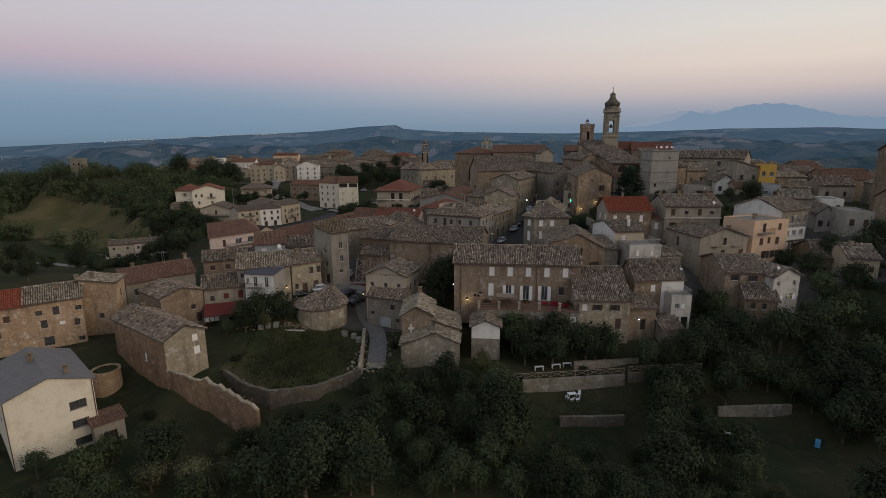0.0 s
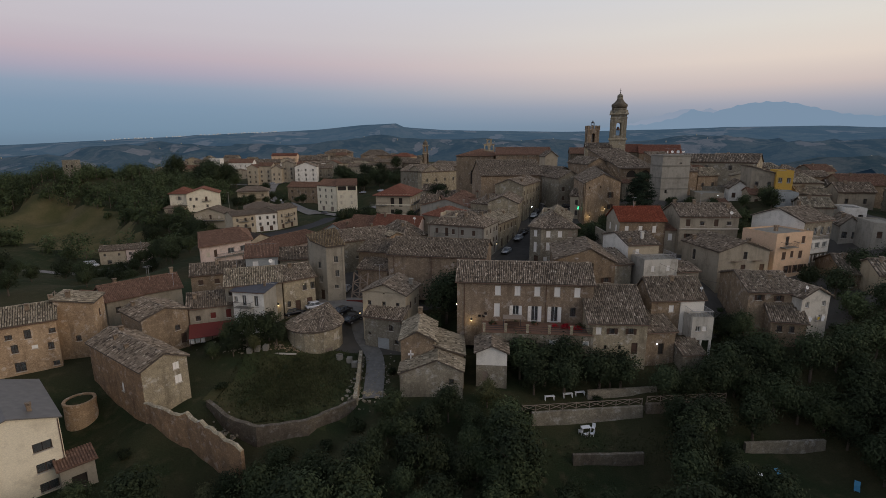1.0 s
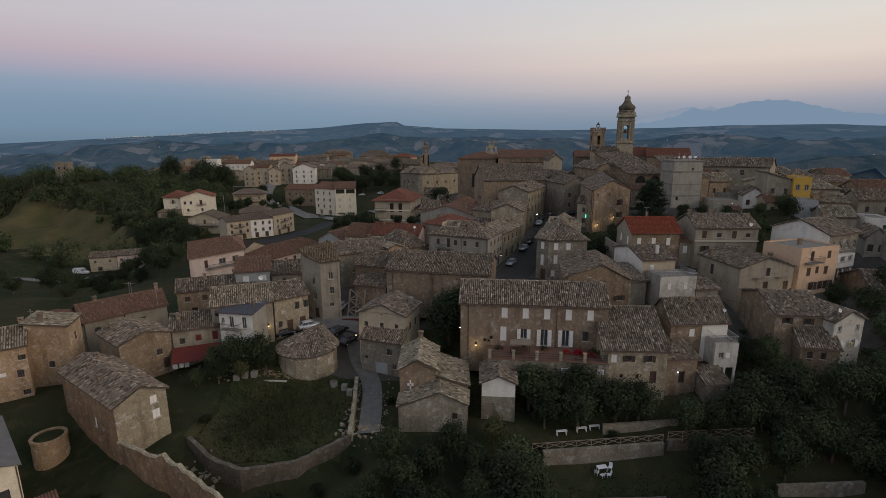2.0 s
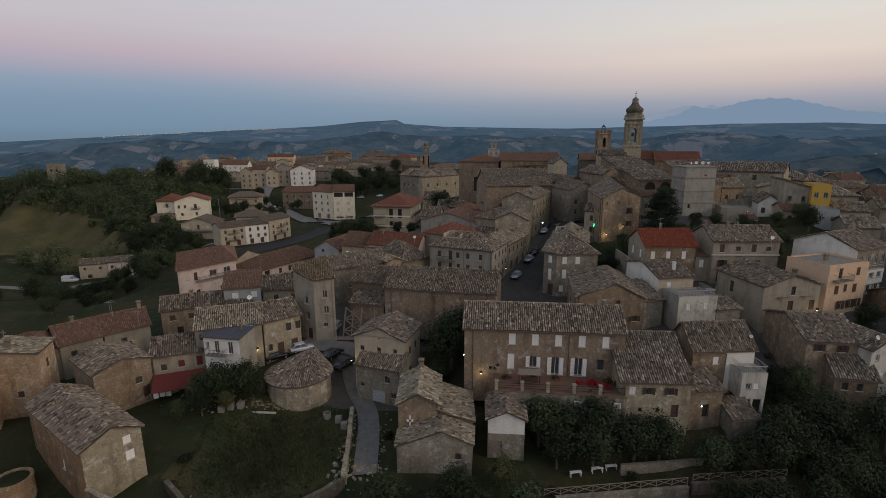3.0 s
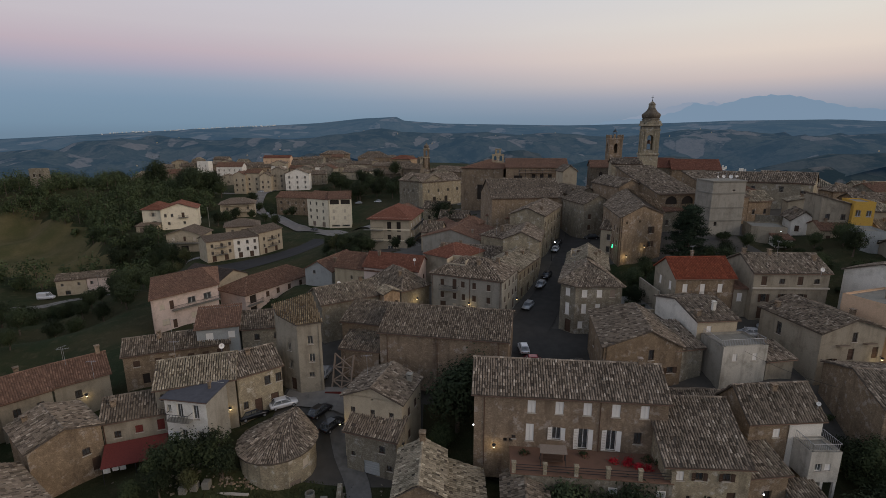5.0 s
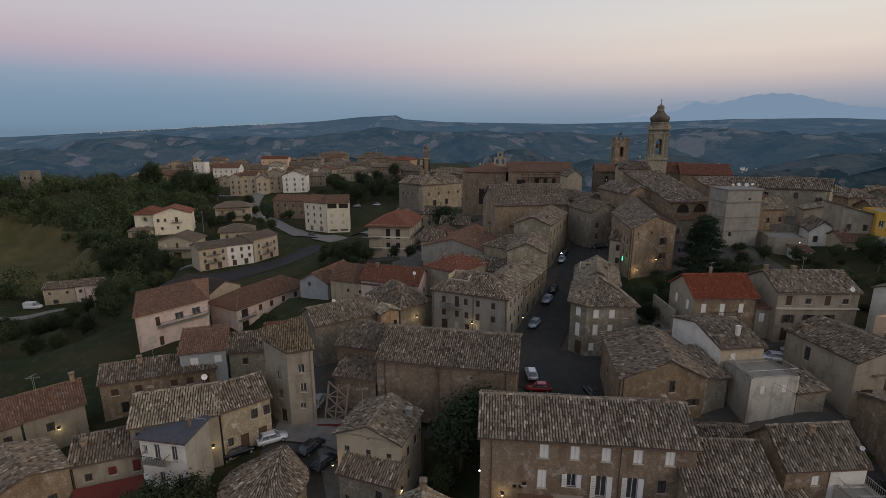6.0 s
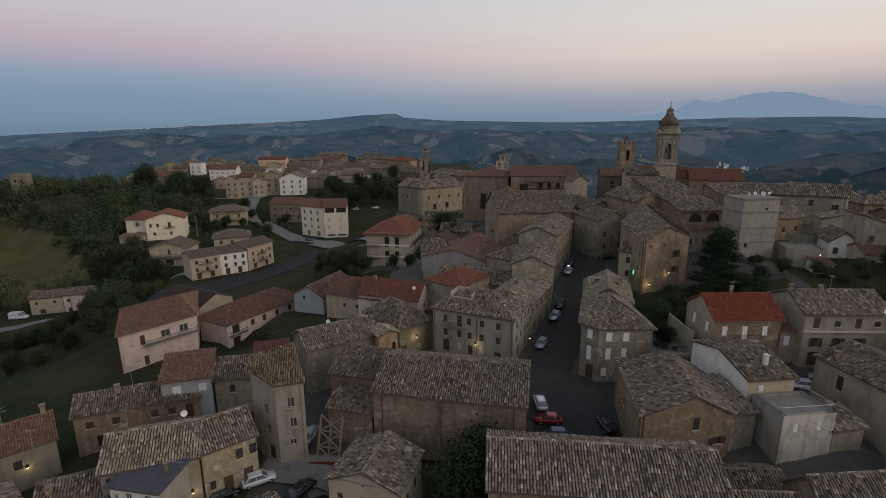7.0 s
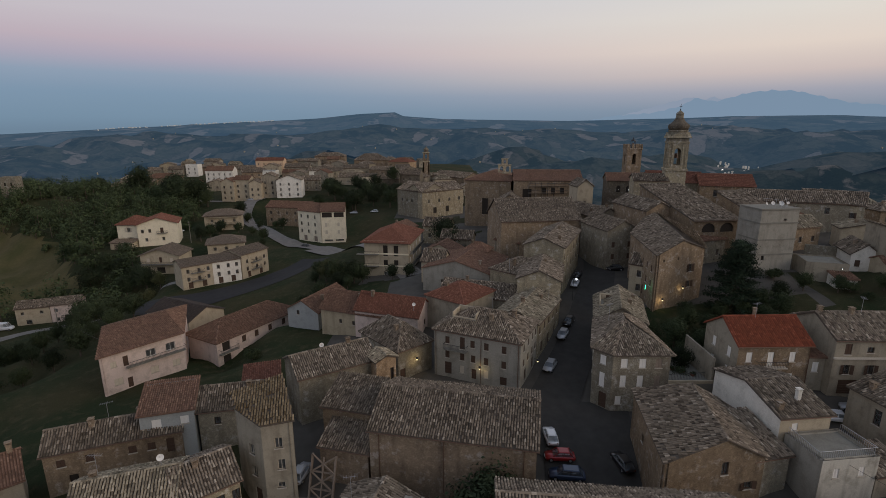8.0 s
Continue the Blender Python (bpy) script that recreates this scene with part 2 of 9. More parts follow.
foliage("leaf_dark", (0.021, 0.03, 0.015, 1), (0.041, 0.053, 0.025, 1))
foliage("leaf_mid", (0.03, 0.042, 0.019, 1), (0.058, 0.071, 0.032, 1))
foliage("leaf_olive", (0.07, 0.075, 0.038, 1), (0.16, 0.155, 0.075, 1))
foliage("leaf_light", (0.07, 0.078, 0.033, 1), (0.12, 0.118, 0.052, 1))
foliage("leaf_cedar", (0.014, 0.024, 0.016, 1), (0.04, 0.058, 0.032, 1))
foliage("grass_blade", (0.04, 0.05, 0.02, 1), (0.078, 0.078, 0.036, 1))
foliage("leaf_wood", (0.033, 0.046, 0.022, 1), (0.062, 0.08, 0.035, 1))


def glow(name, colour, strength):
    m = bpy.data.materials.new(name)
    m.use_nodes = True
    m.node_tree.nodes.clear()
    e = m.node_tree.nodes.new("ShaderNodeEmission")
    e.inputs["Color"].default_value, e.inputs["Strength"].default_value = colour, strength
    m.node_tree.links.new(e.outputs[0], m.node_tree.nodes.new("ShaderNodeOutputMaterial").inputs[0])
    MATS[name] = m


glow("lamp_warm", (1.0, 0.78, 0.42, 1), 2.2)
glow("lamp_white", (0.9, 0.95, 1.0, 1), 6)
glow("sign_green", (0.05, 1.0, 0.45, 1), 3)

# ground: grass, bare earth and dry patches by noise
gm, gt, gb = material("hill_ground", 0.97, specular=0.05)
g1, g2, g3 = noised(gt, 0.06, 6), noised(gt, 0.5, 6), noised(gt, 5, 5)
gc = mixed(gt, "MIX", contrast(gt, g1.outputs["Fac"], 0.42, 0.62), (0.03, 0.04, 0.019, 1), (0.055, 0.051, 0.027, 1))
gc = mixed(gt, "MIX", contrast(gt, g2.outputs["Fac"], 0.52, 0.75), gc, (0.075, 0.064, 0.036, 1))
gc = mixed(gt, "MULTIPLY", 0.7, gc, ramp_of(gt, g3.outputs["Fac"], 0.4, 1.6))
gt.links.new(gc, gb.inputs["Base Color"])
bumped(gt, gb, g3.outputs["Fac"], 0.8, 0.15)

# mown and grazed grass, drier than the banks
mm, mt, mb = material("meadow_grass", 0.97, specular=0.05)
m1, m2 = noised(mt, 0.12, 6), noised(mt, 3, 6, rough=0.7)
mc = mixed(mt, "MIX", contrast(mt, m1.outputs["Fac"], 0.38, 0.62), (0.042, 0.054, 0.023, 1), (0.082, 0.072, 0.036, 1))
mc = mixed(mt, "MULTIPLY", 0.7, mc, ramp_of(mt, m2.outputs["Fac"], 0.45, 1.55))
mt.links.new(mc, mb.inputs["Base Color"])
bumped(mt, mb, m2.outputs["Fac"], 0.7, 0.12)

# the mown hay meadow on the left slope
hm_, ht, hb = material("hay_meadow", 0.97, specular=0.05)
h1, h2 = noised(ht, 0.08, 6), noised(ht, 1.2, 6, rough=0.7)
hc = mixed(ht, "MIX", contrast(ht, h1.outputs["Fac"], 0.38, 0.62), (0.078, 0.076, 0.034, 1), (0.13, 0.108, 0.055, 1))
hc = mixed(ht, "MULTIPLY", 0.6, hc, ramp_of(ht, h2.outputs["Fac"], 0.5, 1.5))
ht.links.new(hc, hb.inputs["Base Color"])
bumped(ht, hb, h2.outputs["Fac"], 0.7, 0.12)

# far country: fields, woods and hedges; blue haze is put in as emission, growing with distance
def country(name, haze, amount, scale, deep=1.0):
    m, t, bsdf = material(name, 1.0, specular=0.0)
    where = t.nodes.new("ShaderNodeNewGeometry").outputs["Position"]
    warp = noised(t, scale * 1.2, 7, rough=0.6)
    push = t.nodes.new("ShaderNodeVectorMath")
    push.operation = "MULTIPLY_ADD"
    push.inputs[1].default_value = (0.85 / scale, 0.85 / scale, 0)
    t.links.new(warp.outputs["Color"], push.inputs[0])
    t.links.new(where, push.inputs[2])
    flat = t.nodes.new("ShaderNodeMapping")
    flat.inputs["Scale"].default_value = (1, 0.6, 0)
    t.links.new(push.outputs[0], flat.inputs[0])
    cells = []
    for feature in ("F1", "DISTANCE_TO_EDGE"):
        v = t.nodes.new("ShaderNodeTexVoronoi")
        v.feature = feature
        v.inputs["Scale"].default_value = scale
        t.links.new(flat.outputs[0], v.inputs["Vector"])
        cells.append(v)
    d = deep
    tone = ramp(t, [(0.0, (0.034 * d, 0.044 * d, 0.028 * d, 1)), (0.3, (0.055 * d, 0.062 * d, 0.038 * d, 1)), (0.55, (0.08 * d, 0.078 * d, 0.056 * d, 1)), (0.72, (0.2 * d, 0.172 * d, 0.142 * d, 1)), (0.86, (0.045 * d, 0.053 * d, 0.034 * d, 1))], "CONSTANT")
    sep = t.nodes.new("ShaderNodeSeparateColor")
    t.links.new(cells[0].outputs["Color"], sep.inputs[0])
    t.links.new(sep.outputs[0], tone.inputs[0])
    swell = noised(t, scale * 2.2, 6, rough=0.6)
    soft = mixed(t, "MIX", contrast(t, swell.outputs["Fac"], 0.35, 0.65), (0.045 * d, 0.052 * d, 0.036 * d, 1), (0.12 * d, 0.107 * d, 0.085 * d, 1))
    wood = (0.024 * d, 0.032 * d, 0.022 * d, 1)
    edge = t.nodes.new("ShaderNodeMapRange")
    edge.inputs["From Min"].default_value, edge.inputs["From Max"].default_value = 0.01, 0.05
    edge.inputs["To Min"].default_value, edge.inputs["To Max"].default_value = 0.4, 0.0
    t.links.new(cells[1].outputs["Distance"], edge.inputs["Value"])
    c = mixed(t, "MIX", edge.outputs[0], mixed(t, "MIX", 0.35, tone.outputs[0], soft), wood)
    woods = noised(t, scale * 0.45, 8, rough=0.68)
    c = mixed(t, "MIX", contrast(t, woods.outputs["Fac"], 0.5, 0.58), c, wood)
    tuft = noised(t, scale * 9, 4)
    c = mixed(t, "MULTIPLY", 0.6, c, ramp_of(t, tuft.outputs["Fac"], 0.45, 1.5))
    t.links.new(c, bsdf.inputs["Base Color"])
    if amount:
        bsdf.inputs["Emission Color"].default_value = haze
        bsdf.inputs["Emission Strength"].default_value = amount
    return m


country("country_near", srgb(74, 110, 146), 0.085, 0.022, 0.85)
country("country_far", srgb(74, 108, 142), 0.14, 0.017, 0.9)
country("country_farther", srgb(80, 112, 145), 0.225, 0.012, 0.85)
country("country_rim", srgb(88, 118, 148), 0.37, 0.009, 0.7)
# mountain outlines: haze painted as an even pale blue emission, no lit surface
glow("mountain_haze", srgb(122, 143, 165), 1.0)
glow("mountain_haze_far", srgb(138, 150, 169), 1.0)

# ---- building kit ----
def mesh_of(name, verts, faces, mat, smooth=False):
    me = bpy.data.meshes.new(name)
    me.from_pydata([tuple(v) for v in verts], [], [tuple(f) for f in faces])
    me.materials.append(MATS[mat])
    if smooth:
        me.polygons.foreach_set("use_smooth", [True] * len(me.polygons))
    me.update()
    return me


def part(name, verts, faces, mat, parent=None, label="", smooth=False, kind=""):
    ob = new(name, mesh_of(name, verts, faces, mat, smooth))
    if parent is not None:
        ob.parent = parent
    return tagged(ob, label, kind=kind)


def shared(name, me, matrix, parent):
    ob = new(name, me)
    ob.parent, ob.matrix_basis = parent, matrix
    return ob


class Soup:
    """Collects boxes, tubes and quads into one mesh."""

    def __init__(self):
        self.v, self.f = [], []

    def add(self, verts, faces):
        n = len(self.v)
        self.v += [tuple(p) for p in verts]
        self.f += [tuple(i + n for i in f) for f in faces]
        return self

    def box(self, x0, y0, z0, x1, y1, z1, m=None, bevel=0.0):
        if bevel:
            b = bevel
            pts = []
            for z, k in ((z0, 0), (z1 - b, 0), (z1, b)):
                pts += [(x0 + k, y0 + k, z), (x1 - k, y0 + k, z), (x1 - k, y1 - k, z), (x0 + k, y1 - k, z)]
            fs = [(3, 2, 1, 0), (8, 9, 10, 11)]
            for r in (0, 4):
                fs += [(r, r + 1, r + 5, r + 4), (r + 1, r + 2, r + 6, r + 5), (r + 2, r + 3, r + 7, r + 6), (r + 3, r, r + 4, r + 7)]
        else:
            pts = [(x0, y0, z0), (x1, y0, z0), (x1, y1, z0), (x0, y1, z0), (x0, y0, z1), (x1, y0, z1), (x1, y1, z1), (x0, y1, z1)]
            fs = [(3, 2, 1, 0), (4, 5, 6, 7), (0, 1, 5, 4), (1, 2, 6, 5), (2, 3, 7, 6), (3, 0, 4, 7)]
        if m is not None:
            pts = [m @ Vector(p) for p in pts]
        return self.add(pts, fs)

    def tube(self, p, q, r0, r1=None, n=6):
        r1 = r0 if r1 is None else r1
        p, q = Vector(p), Vector(q)
        a = (q - p).normalized()
        s = a.orthogonal().normalized()
        t = a.cross(s)
        ring = [(math.cos(2 * math.pi * k / n), math.sin(2 * math.pi * k / n)) for k in range(n)]
        pts = [p + r0 * (c * s + d * t) for c, d in ring] + [q + r1 * (c * s + d * t) for c, d in ring]
        fs = [(k, (k + 1) % n, n + (k + 1) % n, n + k) for k in range(n)] + [tuple(range(n - 1, -1, -1)), tuple(range(n, 2 * n))]
        return self.add(pts, fs)

    def lathe(self, profile, centre=(0, 0, 0), n=16):
        """profile: (radius, z) from the bottom up."""
        pts = [(centre[0] + r * math.cos(2 * math.pi * k / n), centre[1] + r * math.sin(2 * math.pi * k / n), centre[2] + z) for r, z in profile for k in range(n)]
        fs = [(i * n + k, i * n + (k + 1) % n, (i + 1) * n + (k + 1) % n, (i + 1) * n + k) for i in range(len(profile) - 1) for k in range(n)]
        fs += [tuple(range(n - 1, -1, -1)), tuple(range((len(profile) - 1) * n, len(profile) * n))]
        return self.add(pts, fs)

    def part(self, name, mat, parent=None, label="", smooth=False, kind=""):
        return part(name, self.v, self.f, mat, parent, label, smooth, kind)


CACHE = {}


def cached(key, make):
    if key not in CACHE:
        CACHE[key] = make()
    return CACHE[key]


def frame_mesh(w, h, colour):
    s, e = Soup(), 0.07
    s.box(-w / 2, 0, 0, w / 2, 0.06, e), s.box(-w / 2, 0, h - e, w / 2, 0.06, h)
    s.box(-w / 2, 0, e, -w / 2 + e, 0.06, h - e), s.box(w / 2 - e, 0, e, w / 2, 0.06, h - e)
    s.box(-0.03, 0, e, 0.03, 0.05, h - e)
    return mesh_of("window_frame", s.v, s.f, colour)


def louvre_mesh(w, h, mat):
    """One shutter leaf, hinged at x = 0, with slats."""
    s, e, d = Soup(), 0.06, 0.045
    s.box(0, -d, 0, w, 0, e), s.box(0, -d, h - e, w, 0, h), s.box(0, -d, e, e, 0, h - e), s.box(w - e, -d, e, w, 0, h - e)
    n = max(3, int(h / 0.22))
    for k in range(n):
        z = e + (h - 2 * e) * k / n
        s.add([(e, -d, z), (w - e, -d, z), (w - e, -0.008, z + (h - 2 * e) / n), (e, -0.008, z + (h - 2 * e) / n)], [(0, 1, 2, 3)])
    return mesh_of("shutter", s.v, s.f, mat)


def window(house, m, w, h, style):
    """m: the middle of the sill on the wall's outer face, x along the wall, y inward."""
    kind = style.split("_")[0]
    colour = {"white": "shutter_white", "beige": "shutter_beige", "brown": "timber_brown", "green": "shutter_green", "grey": "timber_grey", "blue": "plaster_blue", "red": "awning_red"}.get(style.split("_")[-1], "timber_brown")
    back = m @ Matrix.Translation((0, 0.16, 0))
    if kind in ("door", "garage"):
        def door():
            s, k, line = Soup(), 4 if kind == "door" else 6, [(0, 0)]
            for a in range(k):
                z, e = h * a / k, h * (a + 1) / k
                line += [(0, z + 0.04), (-0.035, z + 0.07), (-0.035, e - 0.07), (0, e - 0.04)]
            line.append((0, h))
            s.add([(x, y, z) for x in (-w / 2, w / 2) for y, z in line], [(i, i + len(line), i + 1 + len(line), i + 1) for i in range(len(line) - 1)])
            return mesh_of(kind, s.v, s.f, colour)
        ob = shared("door" if kind == "door" else "garage_door", cached(("door", kind, w, h, colour), door), back, house)
        return ob
    if kind == "arch":
        def head():
            rz, n = min(w / 2, h * 0.75), 10
            s = Soup()
            for side in (-1, 1):
                arc = [(side * w / 2 * math.cos(k / n * math.pi / 2), 0.02, h - rz + rz * math.sin(k / n * math.pi / 2)) for k in range(n + 1)]
                pts = [(side * w / 2, 0.02, h)] + arc
                pts += [(x, 0.3, z) for x, _, z in pts]
                m_ = n + 2
                fs = [(0, k, k + 1) for k in range(1, n + 1)] + [(k, k + m_, k + 1 + m_, k + 1) for k in range(1, n + 1)]
                s.add(pts, fs if side > 0 else [f[::-1] for f in fs])
            return mesh_of("arch_head", s.v, s.f, "brick_tan")
        # a dark sheet set back under the arch in place of shade within
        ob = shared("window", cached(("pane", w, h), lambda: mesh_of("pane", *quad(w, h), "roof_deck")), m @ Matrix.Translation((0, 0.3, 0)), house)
        shared("arch_head", cached(("arch", w, h), head), Matrix.Translation((0, -0.3, 0)), ob)
        return ob
    if kind == "hole":
        # no glass here: a dark sheet, its colour standing for the shaded inside
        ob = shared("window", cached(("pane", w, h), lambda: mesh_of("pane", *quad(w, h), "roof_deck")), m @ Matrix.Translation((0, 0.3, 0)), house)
        return ob
    ob = shared("window", cached(("frame", w, h, colour if kind != "open" else "timber_brown"), lambda: frame_mesh(w, h, colour if kind not in ("brown",) else "timber_brown")), back, house)
    shared("pane", cached(("glass", w, h), lambda: mesh_of("pane", *quad(w - 0.1, h - 0.1, 0.05), "glass")), Matrix.Translation((0, 0.03, 0)), ob)
    shared("sill", cached(("sill", w), lambda: mesh_of("sill", *_box(-w / 2 - 0.1, -0.26, -0.1, w / 2 + 0.1, -0.02, 0), "stone_sill")), Matrix.Identity(4), ob)
    if kind == "shut":
        leaf = cached(("leaf", w / 2, h, colour), lambda: louvre_mesh(w / 2 - 0.01, h, colour))
        shared("shutter", leaf, Matrix.Translation((-w / 2, -0.06, 0)), ob)
        shared("shutter", leaf, Matrix.Translation((0.01, -0.06, 0)), ob)
    elif kind == "leaf":
        leaf = cached(("leaf", w / 2, h, colour), lambda: louvre_mesh(w / 2 - 0.01, h, colour))
        shared("shutter", leaf, Matrix.Translation((-w / 2, -0.18, 0)) @ Matrix.Rotation(radians(-168), 4, "Z") @ Matrix.Translation((0, 0.03, 0)), ob)
        shared("shutter", leaf, Matrix.Translation((w / 2, -0.18, 0)) @ Matrix.Rotation(radians(-12), 4, "Z"), ob)
    return ob


def quad(w, h, inset=0.0):
    return [(-w / 2, 0, inset), (w / 2, 0, inset), (w / 2, 0, h + inset), (-w / 2, 0, h + inset)], [(0, 1, 2, 3)]


def _box(*a):
    s = Soup().box(*a)
    return s.v, s.f


def wall_panel(p, q, z0, z1, holes, top=(), thick=0.4):
    """A wall from p to q (left to right from outside) with holes (middle, sill, width, height) and a top outline ((along, z), ...)."""
    p, q = Vector((p[0], p[1], 0)), Vector((q[0], q[1], 0))
    length = (q - p).length
    u = (q - p) / length
    n = Vector((u.y, -u.x, 0))
    xs = sorted({0.0, length, *[c for a, s, w, h in holes for c in (a - w / 2, a + w / 2)]})
    zs = sorted({z0, z1, *[c for a, s, w, h in holes for c in (s, s + h)]})
    s = Soup()

    def at(x, z, d):
        return p + u * x - n * d + Vector((0, 0, z))

    for i in range(len(xs) - 1):
        for j in range(len(zs) - 1):
            x, z = (xs[i] + xs[i + 1]) / 2, (zs[j] + zs[j + 1]) / 2
            if any(abs(x - a) < w / 2 and b < z < b + h for a, b, w, h in holes):
                continue
            c = [(xs[i], zs[j]), (xs[i + 1], zs[j]), (xs[i + 1], zs[j + 1]), (xs[i], zs[j + 1])]
            s.add([at(*k, 0) for k in c], [(0, 1, 2, 3)])
            s.add([at(*k, thick) for k in c], [(3, 2, 1, 0)])
    for a, b, w, h in holes:
        c = [(a - w / 2, b), (a + w / 2, b), (a + w / 2, b + h), (a - w / 2, b + h)]
        s.add([at(*k, 0) for k in c] + [at(*k, thick) for k in c], [(1, 0, 4, 5), (2, 1, 5, 6), (3, 2, 6, 7), (0, 3, 7, 4)])
    if len(top) > 2:
        k = len(top)
        s.add([at(x, z, 0) for x, z in top], [tuple(range(k))])
        s.add([at(x, z, thick) for x, z in top], [tuple(range(k - 1, -1, -1))])
    seen, index, pts = {}, [], []
    for c in s.v:
        k = (round(c[0], 3), round(c[1], 3), round(c[2], 3))
        if k not in seen:
            seen[k] = len(pts)
            pts.append(c)
        index.append(seen[k])
    s.f = [tuple(dict.fromkeys(index[i] for i in f)) for f in s.f]
    s.v = pts
    return s, u, n


def tiles_on(corners, pitch, run, v, f, rng, lift=0.10, worn=1.0):
    """Rows of barrel tiles over a roof plane whose first two corners are the eave, left to right seen from outside."""
    c = [Vector(k) for k in corners]
    sx = (c[1] - c[0]).normalized()
    normal = sx.cross(c[2] - c[0]).normalized()
    up = normal.cross(sx)
    flat = [((k - c[0]).dot(sx), (k - c[0]).dot(up)) for k in c]
    lo, hi = min(a for a, b in flat), max(a for a, b in flat)
    n = max(1, int((hi - lo) / pitch))
    step = (hi - lo) / n
    ph = rng.random() * 6.28
    for i in range(n):
        x = lo + (i + 0.5) * step
        cuts = []
        for (ax, ay), (bx, by) in zip(flat, flat[1:] + flat[:1]):
            if (ax - x) * (bx - x) < 0:
                cuts.append(ay + (by - ay) * (x - ax) / (bx - ax))
        if len(cuts) < 2:
            continue
        y0, y1 = min(cuts), max(cuts)
        rows = max(1, round((y1 - y0) / run))
        d = (y1 - y0) / rows
        for j in range(rows):
            if worn and rng.random() < 0.03:
                continue
            slip = worn * (rng.random() - 0.6) * 0.2 * d
            a, b = y0 + j * d + (slip if j else 0), y0 + (j + 1.12) * d + slip
            w = step * (0.36 + 0.07 * rng.random())
            k, tilt, skew = len(v), (rng.random() - 0.5) * (0.05 + 0.16 * worn) * pitch, (rng.random() - 0.5) * 0.2 * worn * pitch
            sag = 0.035 * worn * (math.sin(x * 0.7 + ph) + math.sin((y0 + j * d) * 1.1 + x * 0.31 + 2 * ph))
            o = c[0] + normal * (lift - 0.07 + sag + rng.random() * (0.02 + 0.045 * worn))
            hump = pitch * (0.22 + 0.1 * worn)
            for yy, zz, ww, sk in ((a, 0.045, w, skew), (min(b, y1 + 0.05), 0.0, w * 0.82, 0)):
                q = o + up * yy + sx * (x + tilt + sk) + normal * zz
                v.append(q - sx * ww)
                v.append(q - sx * ww * 0.55 + normal * hump)
                v.append(q + sx * ww * 0.55 + normal * hump)
                v.append(q + sx * ww)
            f += [(k, k + 1, k + 5, k + 4), (k + 1, k + 2, k + 6, k + 5), (k + 2, k + 3, k + 7, k + 6), (k, k + 3, k + 2, k + 1)]


def ridge_tiles(p, q, v, f, rng, r=0.17):
    p, q = Vector(p), Vector(q)
    u = (q - p)
    n = max(1, int(u.length / 0.5))
    u = u / n
    s = Vector((-u.y, u.x, 0)).normalized()
    for i in range(n):
        k = len(v)
        for e, rr in ((0, r), (1.1, r * 0.86)):
            for a in (-1.0, -0.55, 0.55, 1.0):
                v.append(p + u * (i + e) + s * a * rr * 1.2 + Vector((0, 0, 0.04 + rr * (0.0 if abs(a) == 1 else 0.75) + 0.02 * rng.random())))
        f += [(k, k + 4, k + 5, k + 1), (k + 1, k + 5, k + 6, k + 2), (k + 2, k + 6, k + 7, k + 3), (k, k + 1, k + 2, k + 3)]


def roof_slab(house, planes, ridges, tiles, pitch=0.32, run=0.47, deck="clay_pans", thick=0.14, seed=1):
    rng = random.Random(seed)
    worn = 0.0 if tiles in ("tiles_brown", "tiles_red", "tiles_orange", "tiles_taupe") else 1.0
    if not worn:
        pitch, run, deck = min(pitch, 0.3), min(run, 0.42), tiles
    s, seen, faces = Soup(), {}, {}
    for c in planes:
        k = len(c)
        c = [Vector(p) for p in c]
        pts = [*c, *[p - Vector((0, 0, thick)) for p in c]]
        at = []
        for p in pts:
            key = (round(p.x, 2), round(p.y, 2), round(p.z, 2))
            if key not in seen:
                seen[key] = len(s.v)
                s.v.append(tuple(p))
            at.append(seen[key])
        for f in [tuple(range(k)), tuple(range(2 * k - 1, k - 1, -1))] + [(i, k + i, k + (i + 1) % k, (i + 1) % k) for i in range(k)]:
            f = tuple(at[i] for i in f)
            if len(set(f)) < 3:
                continue
            key = tuple(sorted(f))
            if key in faces:
                faces[key] = None
            else:
                faces[key] = f
    s.f = [f for f in faces.values() if f]
    roof = s.part("roof", deck if tiles.startswith("tiles") else tiles, house)
    if tiles.startswith("tiles"):
        v, f = [], []
        for c in planes:
            tiles_on(c, pitch, run, v, f, rng, worn=worn)
        for p, q in ridges:
            ridge_tiles(p, q, v, f, rng, pitch * 0.5)
        part("roof_tiles", v, f, tiles, roof, kind="stuff")
    return roof


def chimney(house, x, y, z0, h=1.2, w=0.6, mat="brick_red", cap=True, turn=0.0):
    m = pose(x, y, z0, 0, 0, turn)
    s = Soup().box(-w / 2, -w / 2, -0.8, w / 2, w / 2, h, m)
    if cap:
        s.box(-w / 2 - 0.06, -w / 2 - 0.06, h, w / 2 + 0.06, w / 2 + 0.06, h + 0.08, m)
        for a in (-1, 1):
            for b in (-1, 1):
                s.box(a * w * 0.38 - 0.06, b * w * 0.38 - 0.06, h + 0.08, a * w * 0.38 + 0.06, b * w * 0.38 + 0.06, h + 0.3, m)
        s.box(-w / 2 - 0.1, -w / 2 - 0.1, h + 0.3, w / 2 + 0.1, w / 2 + 0.1, h + 0.38, m, 0.03)
    return s.part("chimney", mat, house)


SITES = []  # where each house stands: x, y, ground height
SEED = [10]


